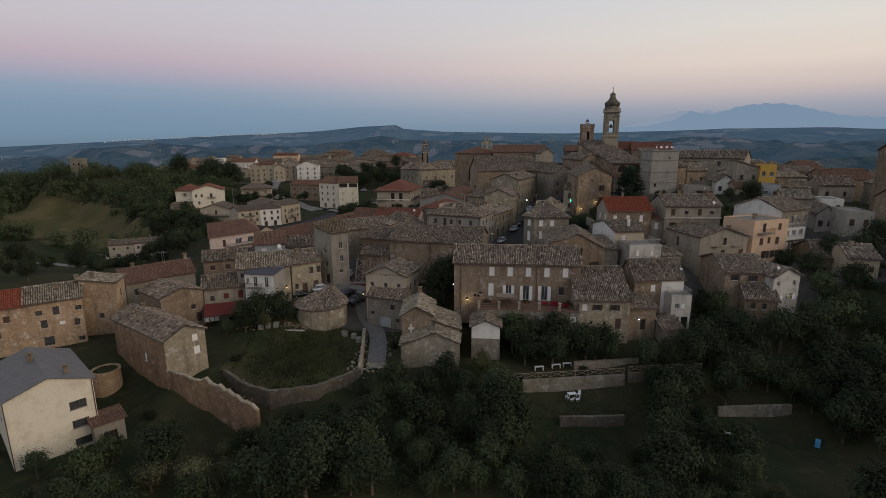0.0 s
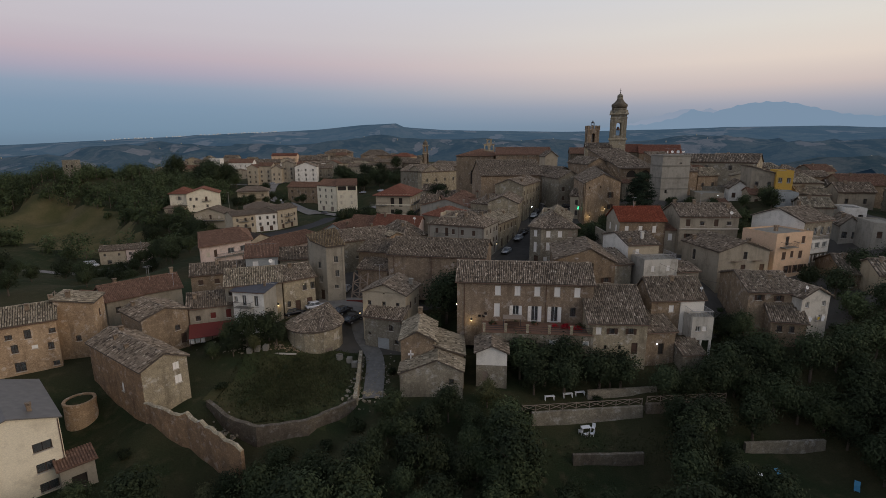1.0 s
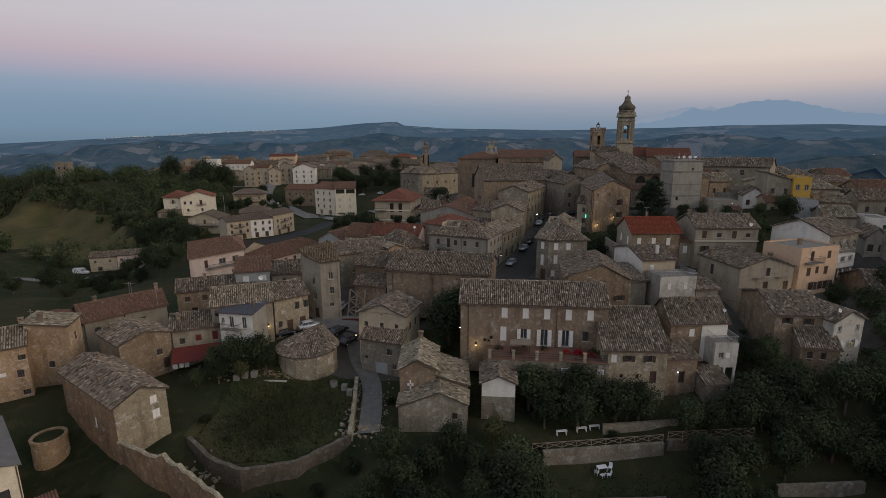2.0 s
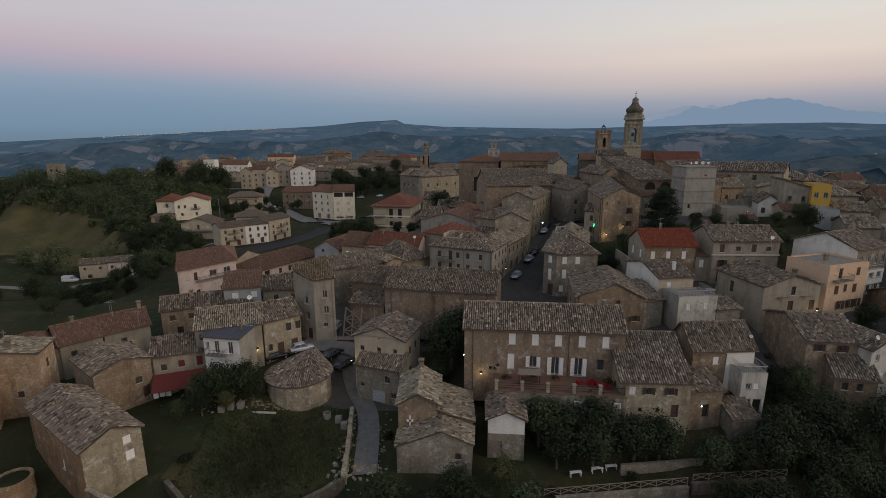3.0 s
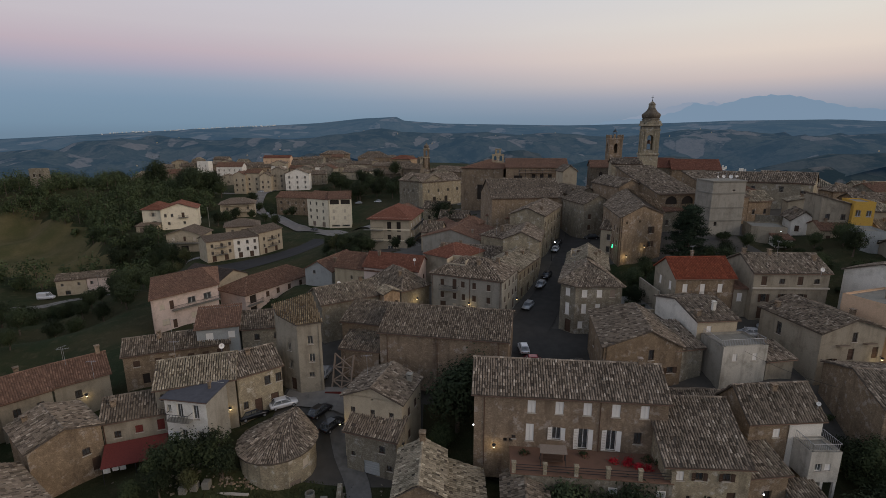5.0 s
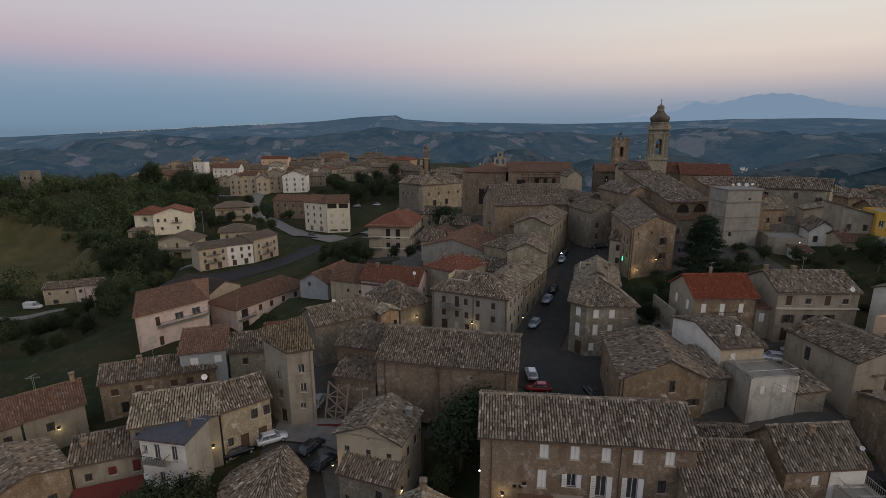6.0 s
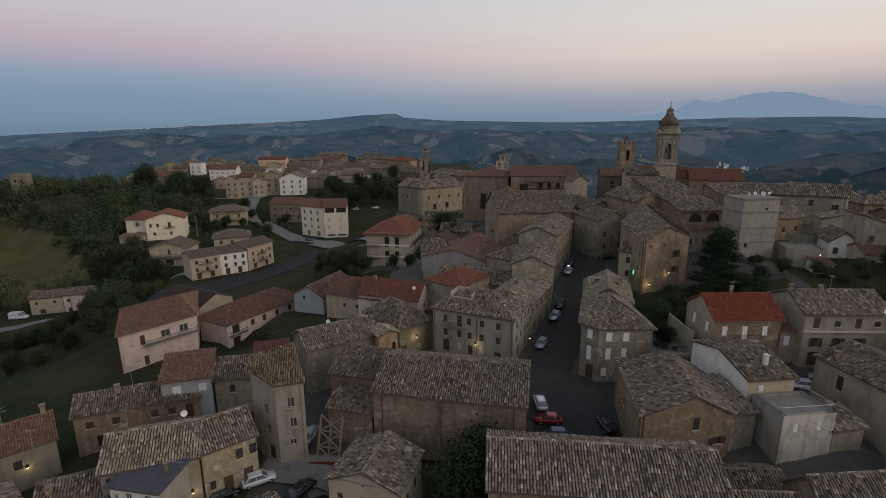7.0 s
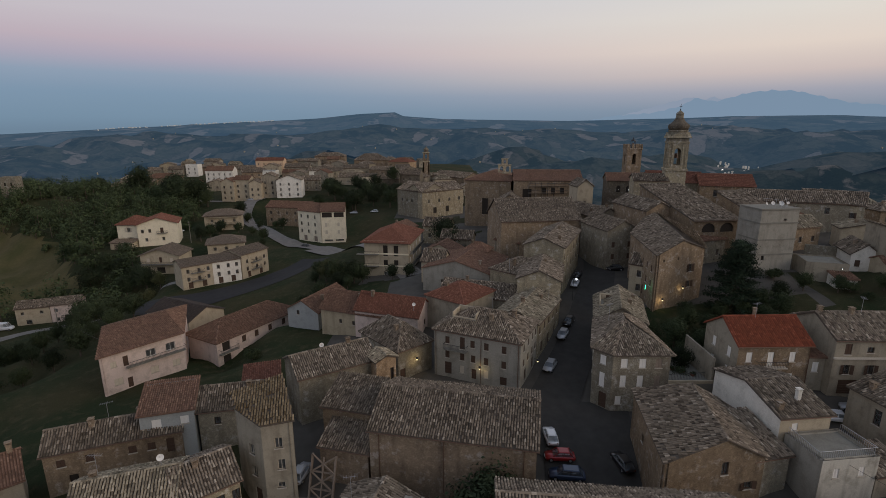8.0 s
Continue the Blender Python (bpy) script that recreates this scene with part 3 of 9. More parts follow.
def house(name, a, b, depth, z0, eave, roof="along", rise=2.0, wall="brick_tan", tiles="tiles_old", windows=(), label="", category="house", chimneys=(), over=0.35, pitch=0.32, run=0.47,
          gable="", pipes=(), group="", ridge=0.5, walls=None, sink=2.5, site=True):
    """A house on four corners. a, b: the wall's front corners, left to right; depth: how far it goes back; windows: (side, share along, sill above z0, width, height, style)."""
    SEED[0] += 1
    ob = tagged(new(name), label, category, group)
    a, b = Vector((a[0], a[1])), Vector((b[0], b[1]))
    u = (b - a).normalized()
    v = Vector((-u.y, u.x))
    c, d = b + v * depth, a + v * depth
    L = (b - a).length
    ob.location = ((a.x + c.x) / 2, (a.y + c.y) / 2, z0)
    bpy.context.view_layer.update()
    base = Matrix.Translation(-Vector(ob.location))
    if site:
        for s_, t_ in ((0.0, -0.1), (1.0, -0.1), (0.5, 0.5), (0.0, 1.0), (1.0, 1.0)):
            k = a + u * L * s_ + v * depth * t_
            SITES.append((k.x, k.y, z0))
    zr = eave + rise

    def pt(s, r, z):
        k = a + u * s + v * r
        return Vector((k.x, k.y, z))

    slope = {"along": rise / (depth * ridge), "across": rise / (L / 2), "hip": rise / (min(L, depth) / 2), "mono": rise / depth, "mono_r": rise / L, "mono_l": rise / L, "flat": 0, "pyramid": rise / (L / 2)}[roof]
    o, dz = over, over * slope
    tops = {"f": (), "r": (), "b": (), "l": ()}
    ridges = []
    if roof == "along":
        m = depth * ridge
        bz = eave if ridge == 0.5 else eave
        planes = [[pt(-o, -o, eave - dz), pt(L + o, -o, eave - dz), pt(L + o, m, zr), pt(-o, m, zr)], [pt(L + o, depth + o, bz - o * rise / (depth - m)), pt(-o, depth + o, bz - o * rise / (depth - m)), pt(-o, m, zr), pt(L + o, m, zr)]]
        tops["r"] = ((0, eave), (depth, eave), (m, zr))
        tops["l"] = ((0, eave), (depth, eave), (depth - m, zr))
        ridges = [(pt(-o, m, zr), pt(L + o, m, zr))]
    elif roof == "across":
        planes = [[pt(L + o, -o, eave - dz), pt(L + o, depth + o, eave - dz), pt(L / 2, depth + o, zr), pt(L / 2, -o, zr)], [pt(-o, depth + o, eave - dz), pt(-o, -o, eave - dz), pt(L / 2, -o, zr), pt(L / 2, depth + o, zr)]]
        tops["f"] = tops["b"] = ((0, eave), (L, eave), (L / 2, zr))
        ridges = [(pt(L / 2, -o, zr), pt(L / 2, depth + o, zr))]
    elif roof in ("hip", "pyramid"):
        if L >= depth:
            e, f_ = (depth / 2, depth / 2), (L - depth / 2, depth / 2)
        else:
            e, f_ = (L / 2, L / 2), (L / 2, depth - L / 2)
        E, F = pt(*e, zr), pt(*f_, zr)
        A_, B_, C_, D_ = pt(-o, -o, eave - dz), pt(L + o, -o, eave - dz), pt(L + o, depth + o, eave - dz), pt(-o, depth + o, eave - dz)
        if L >= depth:
            planes = [[A_, B_, F, E], [B_, C_, F], [C_, D_, E, F], [D_, A_, E]]
            ridges = [(E, F), (A_, E), (D_, E), (B_, F), (C_, F)]
        else:
            planes = [[A_, B_, E], [B_, C_, F, E], [C_, D_, F], [D_, A_, E, F]]
            ridges = [(E, F), (A_, E), (B_, E), (C_, F), (D_, F)]
    elif roof == "mono":
        planes = [[pt(-o, -o, eave - dz), pt(L + o, -o, eave - dz), pt(L + o, depth + o, zr + dz), pt(-o, depth + o, zr + dz)]]
        tops["r"], tops["l"], tops["b"] = ((0, eave), (depth, eave), (depth, zr)), ((0, eave), (depth, eave), (0, zr)), ((0, eave), (L, eave), (L, zr), (0, zr))
    elif roof == "mono_r":
        planes = [[pt(L + o, -o, eave - dz), pt(L + o, depth + o, eave - dz), pt(-o, depth + o, zr + dz), pt(-o, -o, zr + dz)]]
        tops["f"], tops["b"], tops["l"] = ((0, eave), (L, eave), (0, zr)), ((0, eave), (L, eave), (L, zr)), ((0, eave), (depth, eave), (depth, zr), (0, zr))
    elif roof == "mono_l":
        planes = [[pt(-o, depth + o, eave - dz), pt(-o, -o, eave - dz), pt(L + o, -o, zr + dz), pt(L + o, depth + o, zr + dz)]]
        tops["f"], tops["b"], tops["r"] = ((0, eave), (L, eave), (L, zr)), ((0, eave), (L, eave), (0, zr)), ((0, eave), (depth, eave), (depth, zr), (0, zr))
    else:
        planes = [[pt(0.3, 0.3, eave - 0.25), pt(L - 0.3, 0.3, eave - 0.25), pt(L - 0.3, depth - 0.3, eave - 0.25), pt(0.3, depth - 0.3, eave - 0.25)]]
    corner = {"f": (a, b), "r": (b, c), "b": (c, d), "l": (d, a)}
    for side_ in "frbl":
        p, q = corner[side_]
        length = (q - p).length
        mine = [w for w in windows if w[0] == side_]
        holes = [(w[1] * length, z0 + w[2], w[3], w[4]) for w in mine]
        s, uu, nn = wall_panel(p, q, z0 - sink, eave, holes, tops[side_])
        wm = (walls or {}).get(side_, wall)
        wall_ob = part("wall", [base @ Vector(k) for k in s.v], s.f, wm, ob)
        for w, h in zip(mine, holes):
            m = Matrix(((uu.x, -nn.x, 0, p.x + uu.x * h[0]), (uu.y, -nn.y, 0, p.y + uu.y * h[0]), (0, 0, 1, h[1]), (0, 0, 0, 1)))
            window(ob, base @ m, w[3], w[4], w[5])
    planes = [[base @ k for k in c_] for c_ in planes]
    ridges = [(base @ p, base @ q) for p, q in ridges]
    roof_slab(ob, planes, ridges, tiles, pitch, run, seed=SEED[0])
    for s_, t_, h_, *rest in chimneys:
        k = a + u * L * s_ + v * depth * t_
        if roof == "along":
            zz = zr - abs(t_ - ridge) * depth * slope
        elif roof == "across":
            zz = zr - abs(s_ - 0.5) * L * slope
        elif roof == "mono":
            zz = eave + t_ * rise
        elif roof == "mono_r":
            zz = eave + (1 - s_) * rise
        elif roof == "mono_l":
            zz = eave + s_ * rise
        elif roof == "flat":
            zz = eave
        else:
            zz = eave + rise * 0.7
        q = base @ Vector((k.x, k.y, zz))
        chimney(ob, q.x, q.y, q.z, h_, rest[0] if rest else 0.6, rest[1] if len(rest) > 1 else "brick_red", True, math.degrees(math.atan2(u.y, u.x)))
    if roof in ("along", "mono", "hip"):
        # an eaves gutter and the given rain pipes
        g = Soup().tube(base @ pt(-o, -o - 0.06, eave - dz - 0.1), base @ pt(L + o, -o - 0.06, eave - dz - 0.1), 0.07, n=5)
        g.part("gutter", "gutter_copper", ob)
    for s_ in pipes:
        g = Soup().tube(base @ pt(L * s_, -0.1, eave - 0.3), base @ pt(L * s_, -0.1, z0 - 0.5), 0.06, n=5)
        g.part("rain_pipe", "gutter_copper", ob)
    return ob


def row(side_, z, w, h, style, shares):
    return [(side_, s, z, w, h, style) for s in shares]


def poly_house(name, pts, z0, eave, planes, wall, tiles, windows=(), label="", tops=None, ridges=(), pitch=0.32, run=0.47, category="house"):
    """A house on any outline (counter-clockwise from above, front edge first). planes: roof planes as lists of points."""
    SEED[0] += 1
    ob = tagged(new(name), label, category)
    cx, cy = sum(p[0] for p in pts) / len(pts), sum(p[1] for p in pts) / len(pts)
    ob.location = (cx, cy, z0)
    base = Matrix.Translation((-cx, -cy, -z0))
    for i, p in enumerate(pts):
        q = pts[(i + 1) % len(pts)]
        SITES.append((p[0], p[1], z0))
        length = math.dist(p, q)
        mine = [w for w in windows if w[0] == i]
        holes = [(w[1] * length, z0 + w[2], w[3], w[4]) for w in mine]
        s, uu, nn = wall_panel(p, q, z0 - 2.5, eave, holes, (tops or {}).get(i, ()))
        part("wall", [base @ Vector(k) for k in s.v], s.f, wall, ob)
        for w, h in zip(mine, holes):
            m = Matrix(((uu.x, -nn.x, 0, p[0] + uu.x * h[0]), (uu.y, -nn.y, 0, p[1] + uu.y * h[0]), (0, 0, 1, h[1]), (0, 0, 0, 1)))
            window(ob, base @ m, w[3], w[4], w[5])
    roof_slab(ob, [[base @ Vector(k) for k in c] for c in planes], [(base @ Vector(p), base @ Vector(q)) for p, q in ridges], tiles, pitch, run, seed=SEED[0])
    return ob


def lean_house(name, pts, z0, plane, wall, tiles, windows=(), label="", over=0.35, category="house"):
    """A house on any outline under one sloping roof plane, given by three points."""
    a, b, c = (Vector(k) for k in plane)
    n = (b - a).cross(c - a)

    def high(x, y):
        return a.z - (n.x * (x - a.x) + n.y * (y - a.y)) / n.z

    cx, cy = sum(p[0] for p in pts) / len(pts), sum(p[1] for p in pts) / len(pts)
    eave = min(high(*p) for p in pts)
    tops, roof = {}, []
    for i, p in enumerate(pts):
        q = pts[(i + 1) % len(pts)]
        length = math.dist(p, q)
        tops[i] = ((0, eave), (length, eave), (length, high(*q) + 0.002), (0, high(*p) + 0.001))
        k = 1 + over / math.dist(p, (cx, cy))
        x, y = cx + (p[0] - cx) * k, cy + (p[1] - cy) * k
        roof.append((x, y, high(x, y) + 0.06))
    return poly_house(name, pts, z0, eave, [roof], wall, tiles, windows, label, tops, category=category)


def ridge_house(name, pts, z0, eaves, ridge, wall, tiles, windows=(), label="", over=0.35, ends=(0, 2), walls=None):
    """A gabled house on four uneven corners (counter-clockwise, front edge first) with its ridge from front to back."""
    low = min(eaves)
    f, b = Vector(ridge[0]), Vector(ridge[1])
    c = [Vector((*p, z)) for p, z in zip(pts, eaves)]
    out = (f - b).normalized() * over
    tops = {}
    for i in range(4):
        p, q = c[i], c[(i + 1) % 4]
        length = math.dist(p[:2], q[:2])
        t = [(0, low), (length, low), (length, q.z + 0.002)]
        if i in ends:
            peak = f if i == 0 else b
            u = (q - p).to_2d().normalized()
            t.append(((peak - p).to_2d().dot(u), peak.z))
        t.append((0, p.z + 0.001))
        tops[i] = tuple(t)

    def edge(p, q, peak):
        d = (p - peak) / (p - peak).to_2d().length
        return p + d * over

    fl, fr, br, bl = edge(c[0], c[1], f) + out, edge(c[1], c[0], f) + out, edge(c[2], c[3], b) - out, edge(c[3], c[2], b) - out
    up = Vector((0, 0, 0.06))
    F, B = f + out + up, b - out + up
    planes = [[fr + up, br + up, B, F], [bl + up, fl + up, F, B]]
    return poly_house(name, pts, z0, low, planes, wall, tiles, windows, label, tops, [(F, B)])


def roof_terrace(owner, x, y, z, w, d, turn, wall="plaster_white"):
    """A small open terrace let into a roof: a dark floor inside low walls."""
    m = Matrix.Translation(-Vector(owner.location)) @ pose(x, y, z, 0, 0, turn)
    s = Soup().box(-w / 2, -d / 2, -1.2, w / 2, d / 2, 0.1, m)
    ob = s.part("roof_terrace", "concrete", owner)
    e = 0.2
    Soup().box(-w / 2, d / 2 - e, 0.1, w / 2, d / 2, 1.3, m, 0.03).box(-w / 2, -d / 2, 0.1, -w / 2 + e, d / 2 - e, 1.1, m, 0.03).box(w / 2 - e, -d / 2, 0.1, w / 2, d / 2 - e, 1.1, m, 0.03).box(-w / 2 + e, -d / 2, 0.1, w / 2 - e, -d / 2 + e, 0.35, m, 0.03).part("parapet", wall, ob)
    Soup().box(-0.45, d / 2 - e - 0.06, 0.1, 0.45, d / 2 - e, 1.0, m).part("door", "timber_brown", ob)


def balcony(owner, x, y, z, length, out, turn, mat="concrete", rail="iron"):
    """A slab with a railing; x, y: the wall point at its middle, turn: the way along the wall in degrees."""
    m = Matrix.Translation(-Vector(owner.location)) @ pose(x, y, z, 0, 0, turn)
    slab = Soup().box(-length / 2, -out, -0.16, length / 2, 0.05, 0, m).part("balcony", mat, owner)
    s = Soup()
    s.box(-length / 2, -out, 0.95, length / 2, -out + 0.05, 1.0, m)
    for e in (-1, 1):
        s.box(e * length / 2 - 0.025, -out, 0.95, e * length / 2 + 0.025, 0, 1.0, m)
    n = int(length / 0.22)
    for k in range(n + 1):
        x_ = -length / 2 + length * k / n
        s.box(x_ - 0.015, -out + 0.01, 0, x_ + 0.015, -out + 0.04, 0.95, m)
    s.part("railing", rail, slab)
    return slab

# ---- the old houses of the near quarter ----
house("cream_house", (-54.7, 51.8), (-48.3, 58.8), 14, -1.8, 8.0, "across", 1.7, "plaster_cream", "metal_sheet",
      row("f", 5.9, 1.9, 1.2, "glazed_brown", [0.79]) + row("f", 3.1, 1.9, 1.2, "glazed_brown", [0.79]) + row("f", 0.4, 1.9, 1.2, "glazed_brown", [0.79]) + row("r", 5.9, 1.2, 1.3, "shut_brown", [0.3, 0.7]) + row("l", 5.9, 1.2, 1.3, "shut_brown", [0.3, 0.7]),
      "cream rendered three-storey house with grey sheet roof", chimneys=[(0.75, 0.15, 0.7, 0.45), (0.45, 0.6, 0.8)], pipes=(0.005, 0.985))
house("porch", (-47.5, 56.6), (-45.0, 59.2), 3.0, -1.8, 1.9, "mono", 0.3, "plaster_worn", "tiles_brown", row("f", 0.2, 1.6, 1.9, "hole", [0.5]), "low porch with reddish tiled roof beside cream house", "porch")
house("brick_row_house", (-79.9, 70.6), (-71.7, 76.6), 8, 3.9, 12.4, "along", 2.0, "brick_orange", "tiles_red", row("f", 5.8, 0.9, 1.1, "shut_brown", [0.3, 0.75]) + row("f", 3.2, 0.9, 1.2, "glazed_brown", [0.6]),
      "orange brick row house with new red tiles", chimneys=[(0.6, 0.4, 1.0)])
house("brick_row_house", (-71.7, 76.6), (-65.2, 81.2), 8, 3.9, 12.5, "along", 2.0, "brick_orange", "tiles_pale",
      row("f", 6.2, 0.9, 0.8, "glazed_brown", [0.22, 0.92]) + row("f", 5.9, 0.9, 1.5, "glazed_brown", [0.52]) + row("f", 3.8, 0.9, 1.4, "glazed_brown", [0.28]) + row("f", 4.0, 0.8, 0.6, "shut_white", [0.6]) + row("f", 3.4, 0.8, 1.2, "glazed_brown", [0.86]) + row("f", 0.5, 1.4, 1.6, "glazed_brown", [0.32]) + row("f", 0.4, 0.9, 0.8, "glazed_brown", [0.9]),
      "orange brick row house with aged pale tiles", chimneys=[(0.55, 0.35, 0.7, 0.5), (0.95, 0.5, 0.8)])
house("tower_house", (-67.0, 83.5), (-61.6, 85.3), 5.6, 3.9, 13.9, "mono_r", 1.0, "brick_orange", "tiles_pale", row("f", 3.2, 0.8, 1.0, "glazed_brown", [0.5]) + row("r", 6.6, 0.8, 1.4, "shut_brown", [0.5]),
      "tall narrow brick house with pale tiles", chimneys=[(0.3, 0.3, 0.9)])
house("rampart_house", (-43.4, 68.0), (-39.6, 73.4), 18.0, 2.6, 9.4, "across", 1.5, "brick_tan", "tiles_old",
      row("f", 5.2, 0.9, 1.1, "shut_white", [0.74]) + row("f", 2.9, 1.0, 1.3, "shut_white", [0.76]) + row("l", 1.6, 0.7, 1.4, "shut_white", [0.62]),
      "old brick house on the rampart with tiled gable roof", sink=6.0, chimneys=[(0.25, 0.45, 0.5, 0.5), (0.32, 0.72, 0.5, 0.5), (0.6, 0.85, 0.6)], walls={"l": "brick_rust", "f": "stone_pale"})
house("stone_house", (-52.2, 83.2), (-47.4, 89.4), 9.0, 4.6, 11.3, "across", 1.3, "brick_tan", "tiles_old", row("f", 3.1, 0.9, 1.0, "glazed_brown", [0.74]) + row("f", 0.4, 1.0, 1.9, "door_brown", [0.86]),
      "yellowish brick house with sagging tiled roof", chimneys=[(0.2, 0.8, 0.7)])
wred = house("row_house", (-47.6, 89.8), (-40.1, 92.8), 6.5, 3.3, 11.2, "along", 1.9, "plaster_worn", "tiles_old",
             row("f", 5.2, 0.8, 1.0, "glazed_brown", [0.2]) + row("f", 5.4, 0.9, 1.1, "shut_red", [0.52]) + row("f", 5.2, 0.9, 1.6, "shut_red", [0.85]),
             "plastered row house with red shutters", chimneys=[(0.15, 0.3, 0.6)], pipes=(0.02,))
house("row_house", (-41.6, 92.6), (-31.9, 95.8), 8.5, 6.0, 14.6, "along", 2.2, "plaster_worn", "tiles_pale", row("f", 6.6, 0.9, 1.0, "glazed_brown", [0.1]), "row house with pale barrel tile roof", chimneys=[(0.15, 0.6, 0.5)])
bw = house("row_house", (-39.7, 91.3), (-33.5, 90.2), 4.6, 6.2, 14.1, "mono", 0.5, "plaster_white", "dark_membrane",
           row("f", 5.0, 0.9, 2.1, "glazed_white", [0.36, 0.74]) + row("f", 1.6, 0.9, 1.6, "glazed_white", [0.4, 0.8]) + row("f", 5.8, 0.7, 1.0, "glazed_white", [0.1]),
           "white balcony house with dark flat roof", walls={"r": "plaster_grey"}, chimneys=[(0.8, 0.6, 0.8, 0.3)])
balcony(bw, -37.3, 90.85, 11.2, 3.4, 1.0, -10)
house("row_house", (-31.7, 96.1), (-26.6, 100.2), 7.5, 7.8, 14.6, "along", 2.0, "stone_pale", "tiles_old",
      row("f", 4.1, 0.9, 1.4, "glazed_brown", [0.66, 0.92]) + row("f", 0.1, 1.1, 2.2, "door_brown", [0.42]) + row("f", 0.2, 1.2, 2.2, "door_brown", [0.8]) + row("f", 1.2, 0.7, 1.2, "glazed_brown", [0.14]),
      "yellowish stone house with arched ground floor door", chimneys=[(0.4, 0.4, 0.6)])
lean_house("tall_house", [(-24.6, 102.7), (-21.0, 103.3), (-24.1, 109.5), (-29.4, 106.8), (-27.8, 104.7)], 8.3, ((-24.7, 102.3, 19.9), (-20.6, 103.0, 20.1), (-24.1, 110.0, 22.7)), "plaster_worn", "tiles_ochre",
           row(0, 8.2, 0.9, 1.4, "glazed_beige", [0.52]) + row(0, 5.2, 0.9, 1.4, "glazed_beige", [0.56]) + row(0, 2.6, 0.9, 0.8, "glazed_beige", [0.5]) + row(4, 6.8, 0.9, 1.4, "glazed_beige", [0.45]) + row(4, 3.8, 0.9, 1.4, "glazed_beige", [0.5]) + row(4, 0.1, 1.2, 2.1, "door_brown", [0.6]),
           "tall worn plaster house with ochre tiled roof", 0.45)
house("low_roof_house", (-47.4, 110.0), (-40.0, 112.5), 6.0, 6.8, 12.8, "along", 1.8, "brick_tan", "tiles_old", row("f", 3.6, 1.0, 1.1, "shut_brown", [0.2, 0.5]) + row("f", 2.7, 1.0, 2.2, "door_brown", [0.8]), "brick house with mossy barrel tiles", chimneys=[(0.3, 0.5, 0.7)])
house("low_roof_house", (-55.4, 106.8), (-47.4, 110.0), 6.0, 6.8, 12.8, "along", 1.8, "brick_tan", "tiles_old", row("f", 3.6, 1.0, 1.1, "shut_brown", [0.22, 0.6]) + row("f", 0.3, 1.1, 1.9, "hole", [0.35]), "brick house with mossy barrel tiles", chimneys=[(0.62, 0.4, 0.9)])
house("blue_extension", (-45.0, 111.4), (-38.4, 113.4), 5.5, 8.0, 15.7, "mono", 1.9, "plaster_blue", "tiles_brown", row("f", 4.6, 1.2, 2.0, "shut_white", [0.3]) + row("f", 5.4, 1.1, 1.2, "shut_white", [0.82]), "pale blue upper extension with reddish tile roof")
house("row_house", (-38.3, 114.2), (-30.0, 116.0), 7.0, 8.5, 14.6, "along", 2.0, "stone_grey", "tiles_old", row("f", 3.6, 0.9, 1.2, "glazed_brown", [0.3, 0.7]), "old stone row house with grey tiles", chimneys=[(0.8, 0.4, 0.6)])
house("brown_roof_house", (-66.0, 94.8), (-61.8, 99.4), 9, 4.5, 10.9, "along", 2.2, "plaster_worn", "tiles_brown", row("f", 3.5, 0.9, 1.3, "glazed_brown", [0.3, 0.75]), "plain plastered house with brown tile roof", chimneys=[(0.5, 0.6, 0.8)])
house("brown_roof_house", (-61.8, 99.8), (-56.4, 104.6), 8, 4.5, 11.0, "along", 2.2, "plaster_worn", "tiles_brown", row("f", 3.5, 0.9, 1.3, "glazed_brown", [0.4]), "plain plastered house with brown tile roof", chimneys=[(0.9, 0.5, 1.0)])
house("brown_roof_house", (-73.5, 90.5), (-66.2, 95.5), 8, 4.5, 10.6, "hip", 2.0, "plaster_worn", "tiles_brown", row("f", 3.2, 0.9, 1.3, "glazed_brown", [0.4, 0.75]), "plastered house with brown hip roof")

gab = house("gable_house", (-15.8, 93.4), (-7.4, 90.9), 7.6, 3.4, 13.3, "across", 1.8, "plaster_beige", "tiles_old",
            row("f", 7.0, 0.7, 1.2, "glazed_brown", [0.16, 0.5, 0.82]) + row("f", 9.6, 0.35, 0.5, "hole", [0.5]) + row("r", 6.5, 0.9, 1.3, "shut_brown", [0.35, 0.7]) + row("r", 3.0, 0.9, 1.3, "shut_brown", [0.35]),
            "beige gabled house with tiled lean-to", chimneys=[(0.9, 0.72, 0.9, 0.7, "plaster_grey")])
house("lean_to", (-15.2, 91.0), (-8.0, 88.4), 2.9, 3.0, 9.4, "mono", 1.5, "stone_grey", "tiles_old", row("f", 0.1, 2.4, 2.2, "garage_blue", [0.5]) + row("f", 3.9, 0.9, 1.1, "glazed_brown", [0.72]) + row("f", 1.4, 0.8, 0.8, "glazed_brown", [0.86]) + row("f", 2.6, 0.6, 0.6, "glazed_brown", [0.14]), "stone lean-to with tiled roof and garage", "lean-to")
house("small_house", (-7.2, 77.3), (-1.8, 77.2), 8.0, 2.2, 10.2, "across", 1.5, "brick_tan", "tiles_pale", (), "small brick house with pale tiled gable roof", chimneys=[(0.5, 0.97, 0.9, 0.7, "brick_tan")])
house("low_building", (-1.7, 77.4), (2.9, 77.4), 7.4, 2.2, 7.6, "mono_r", 1.6, "brick_tan", "tiles_pale", (), "low brick wing with sloping tile roof")
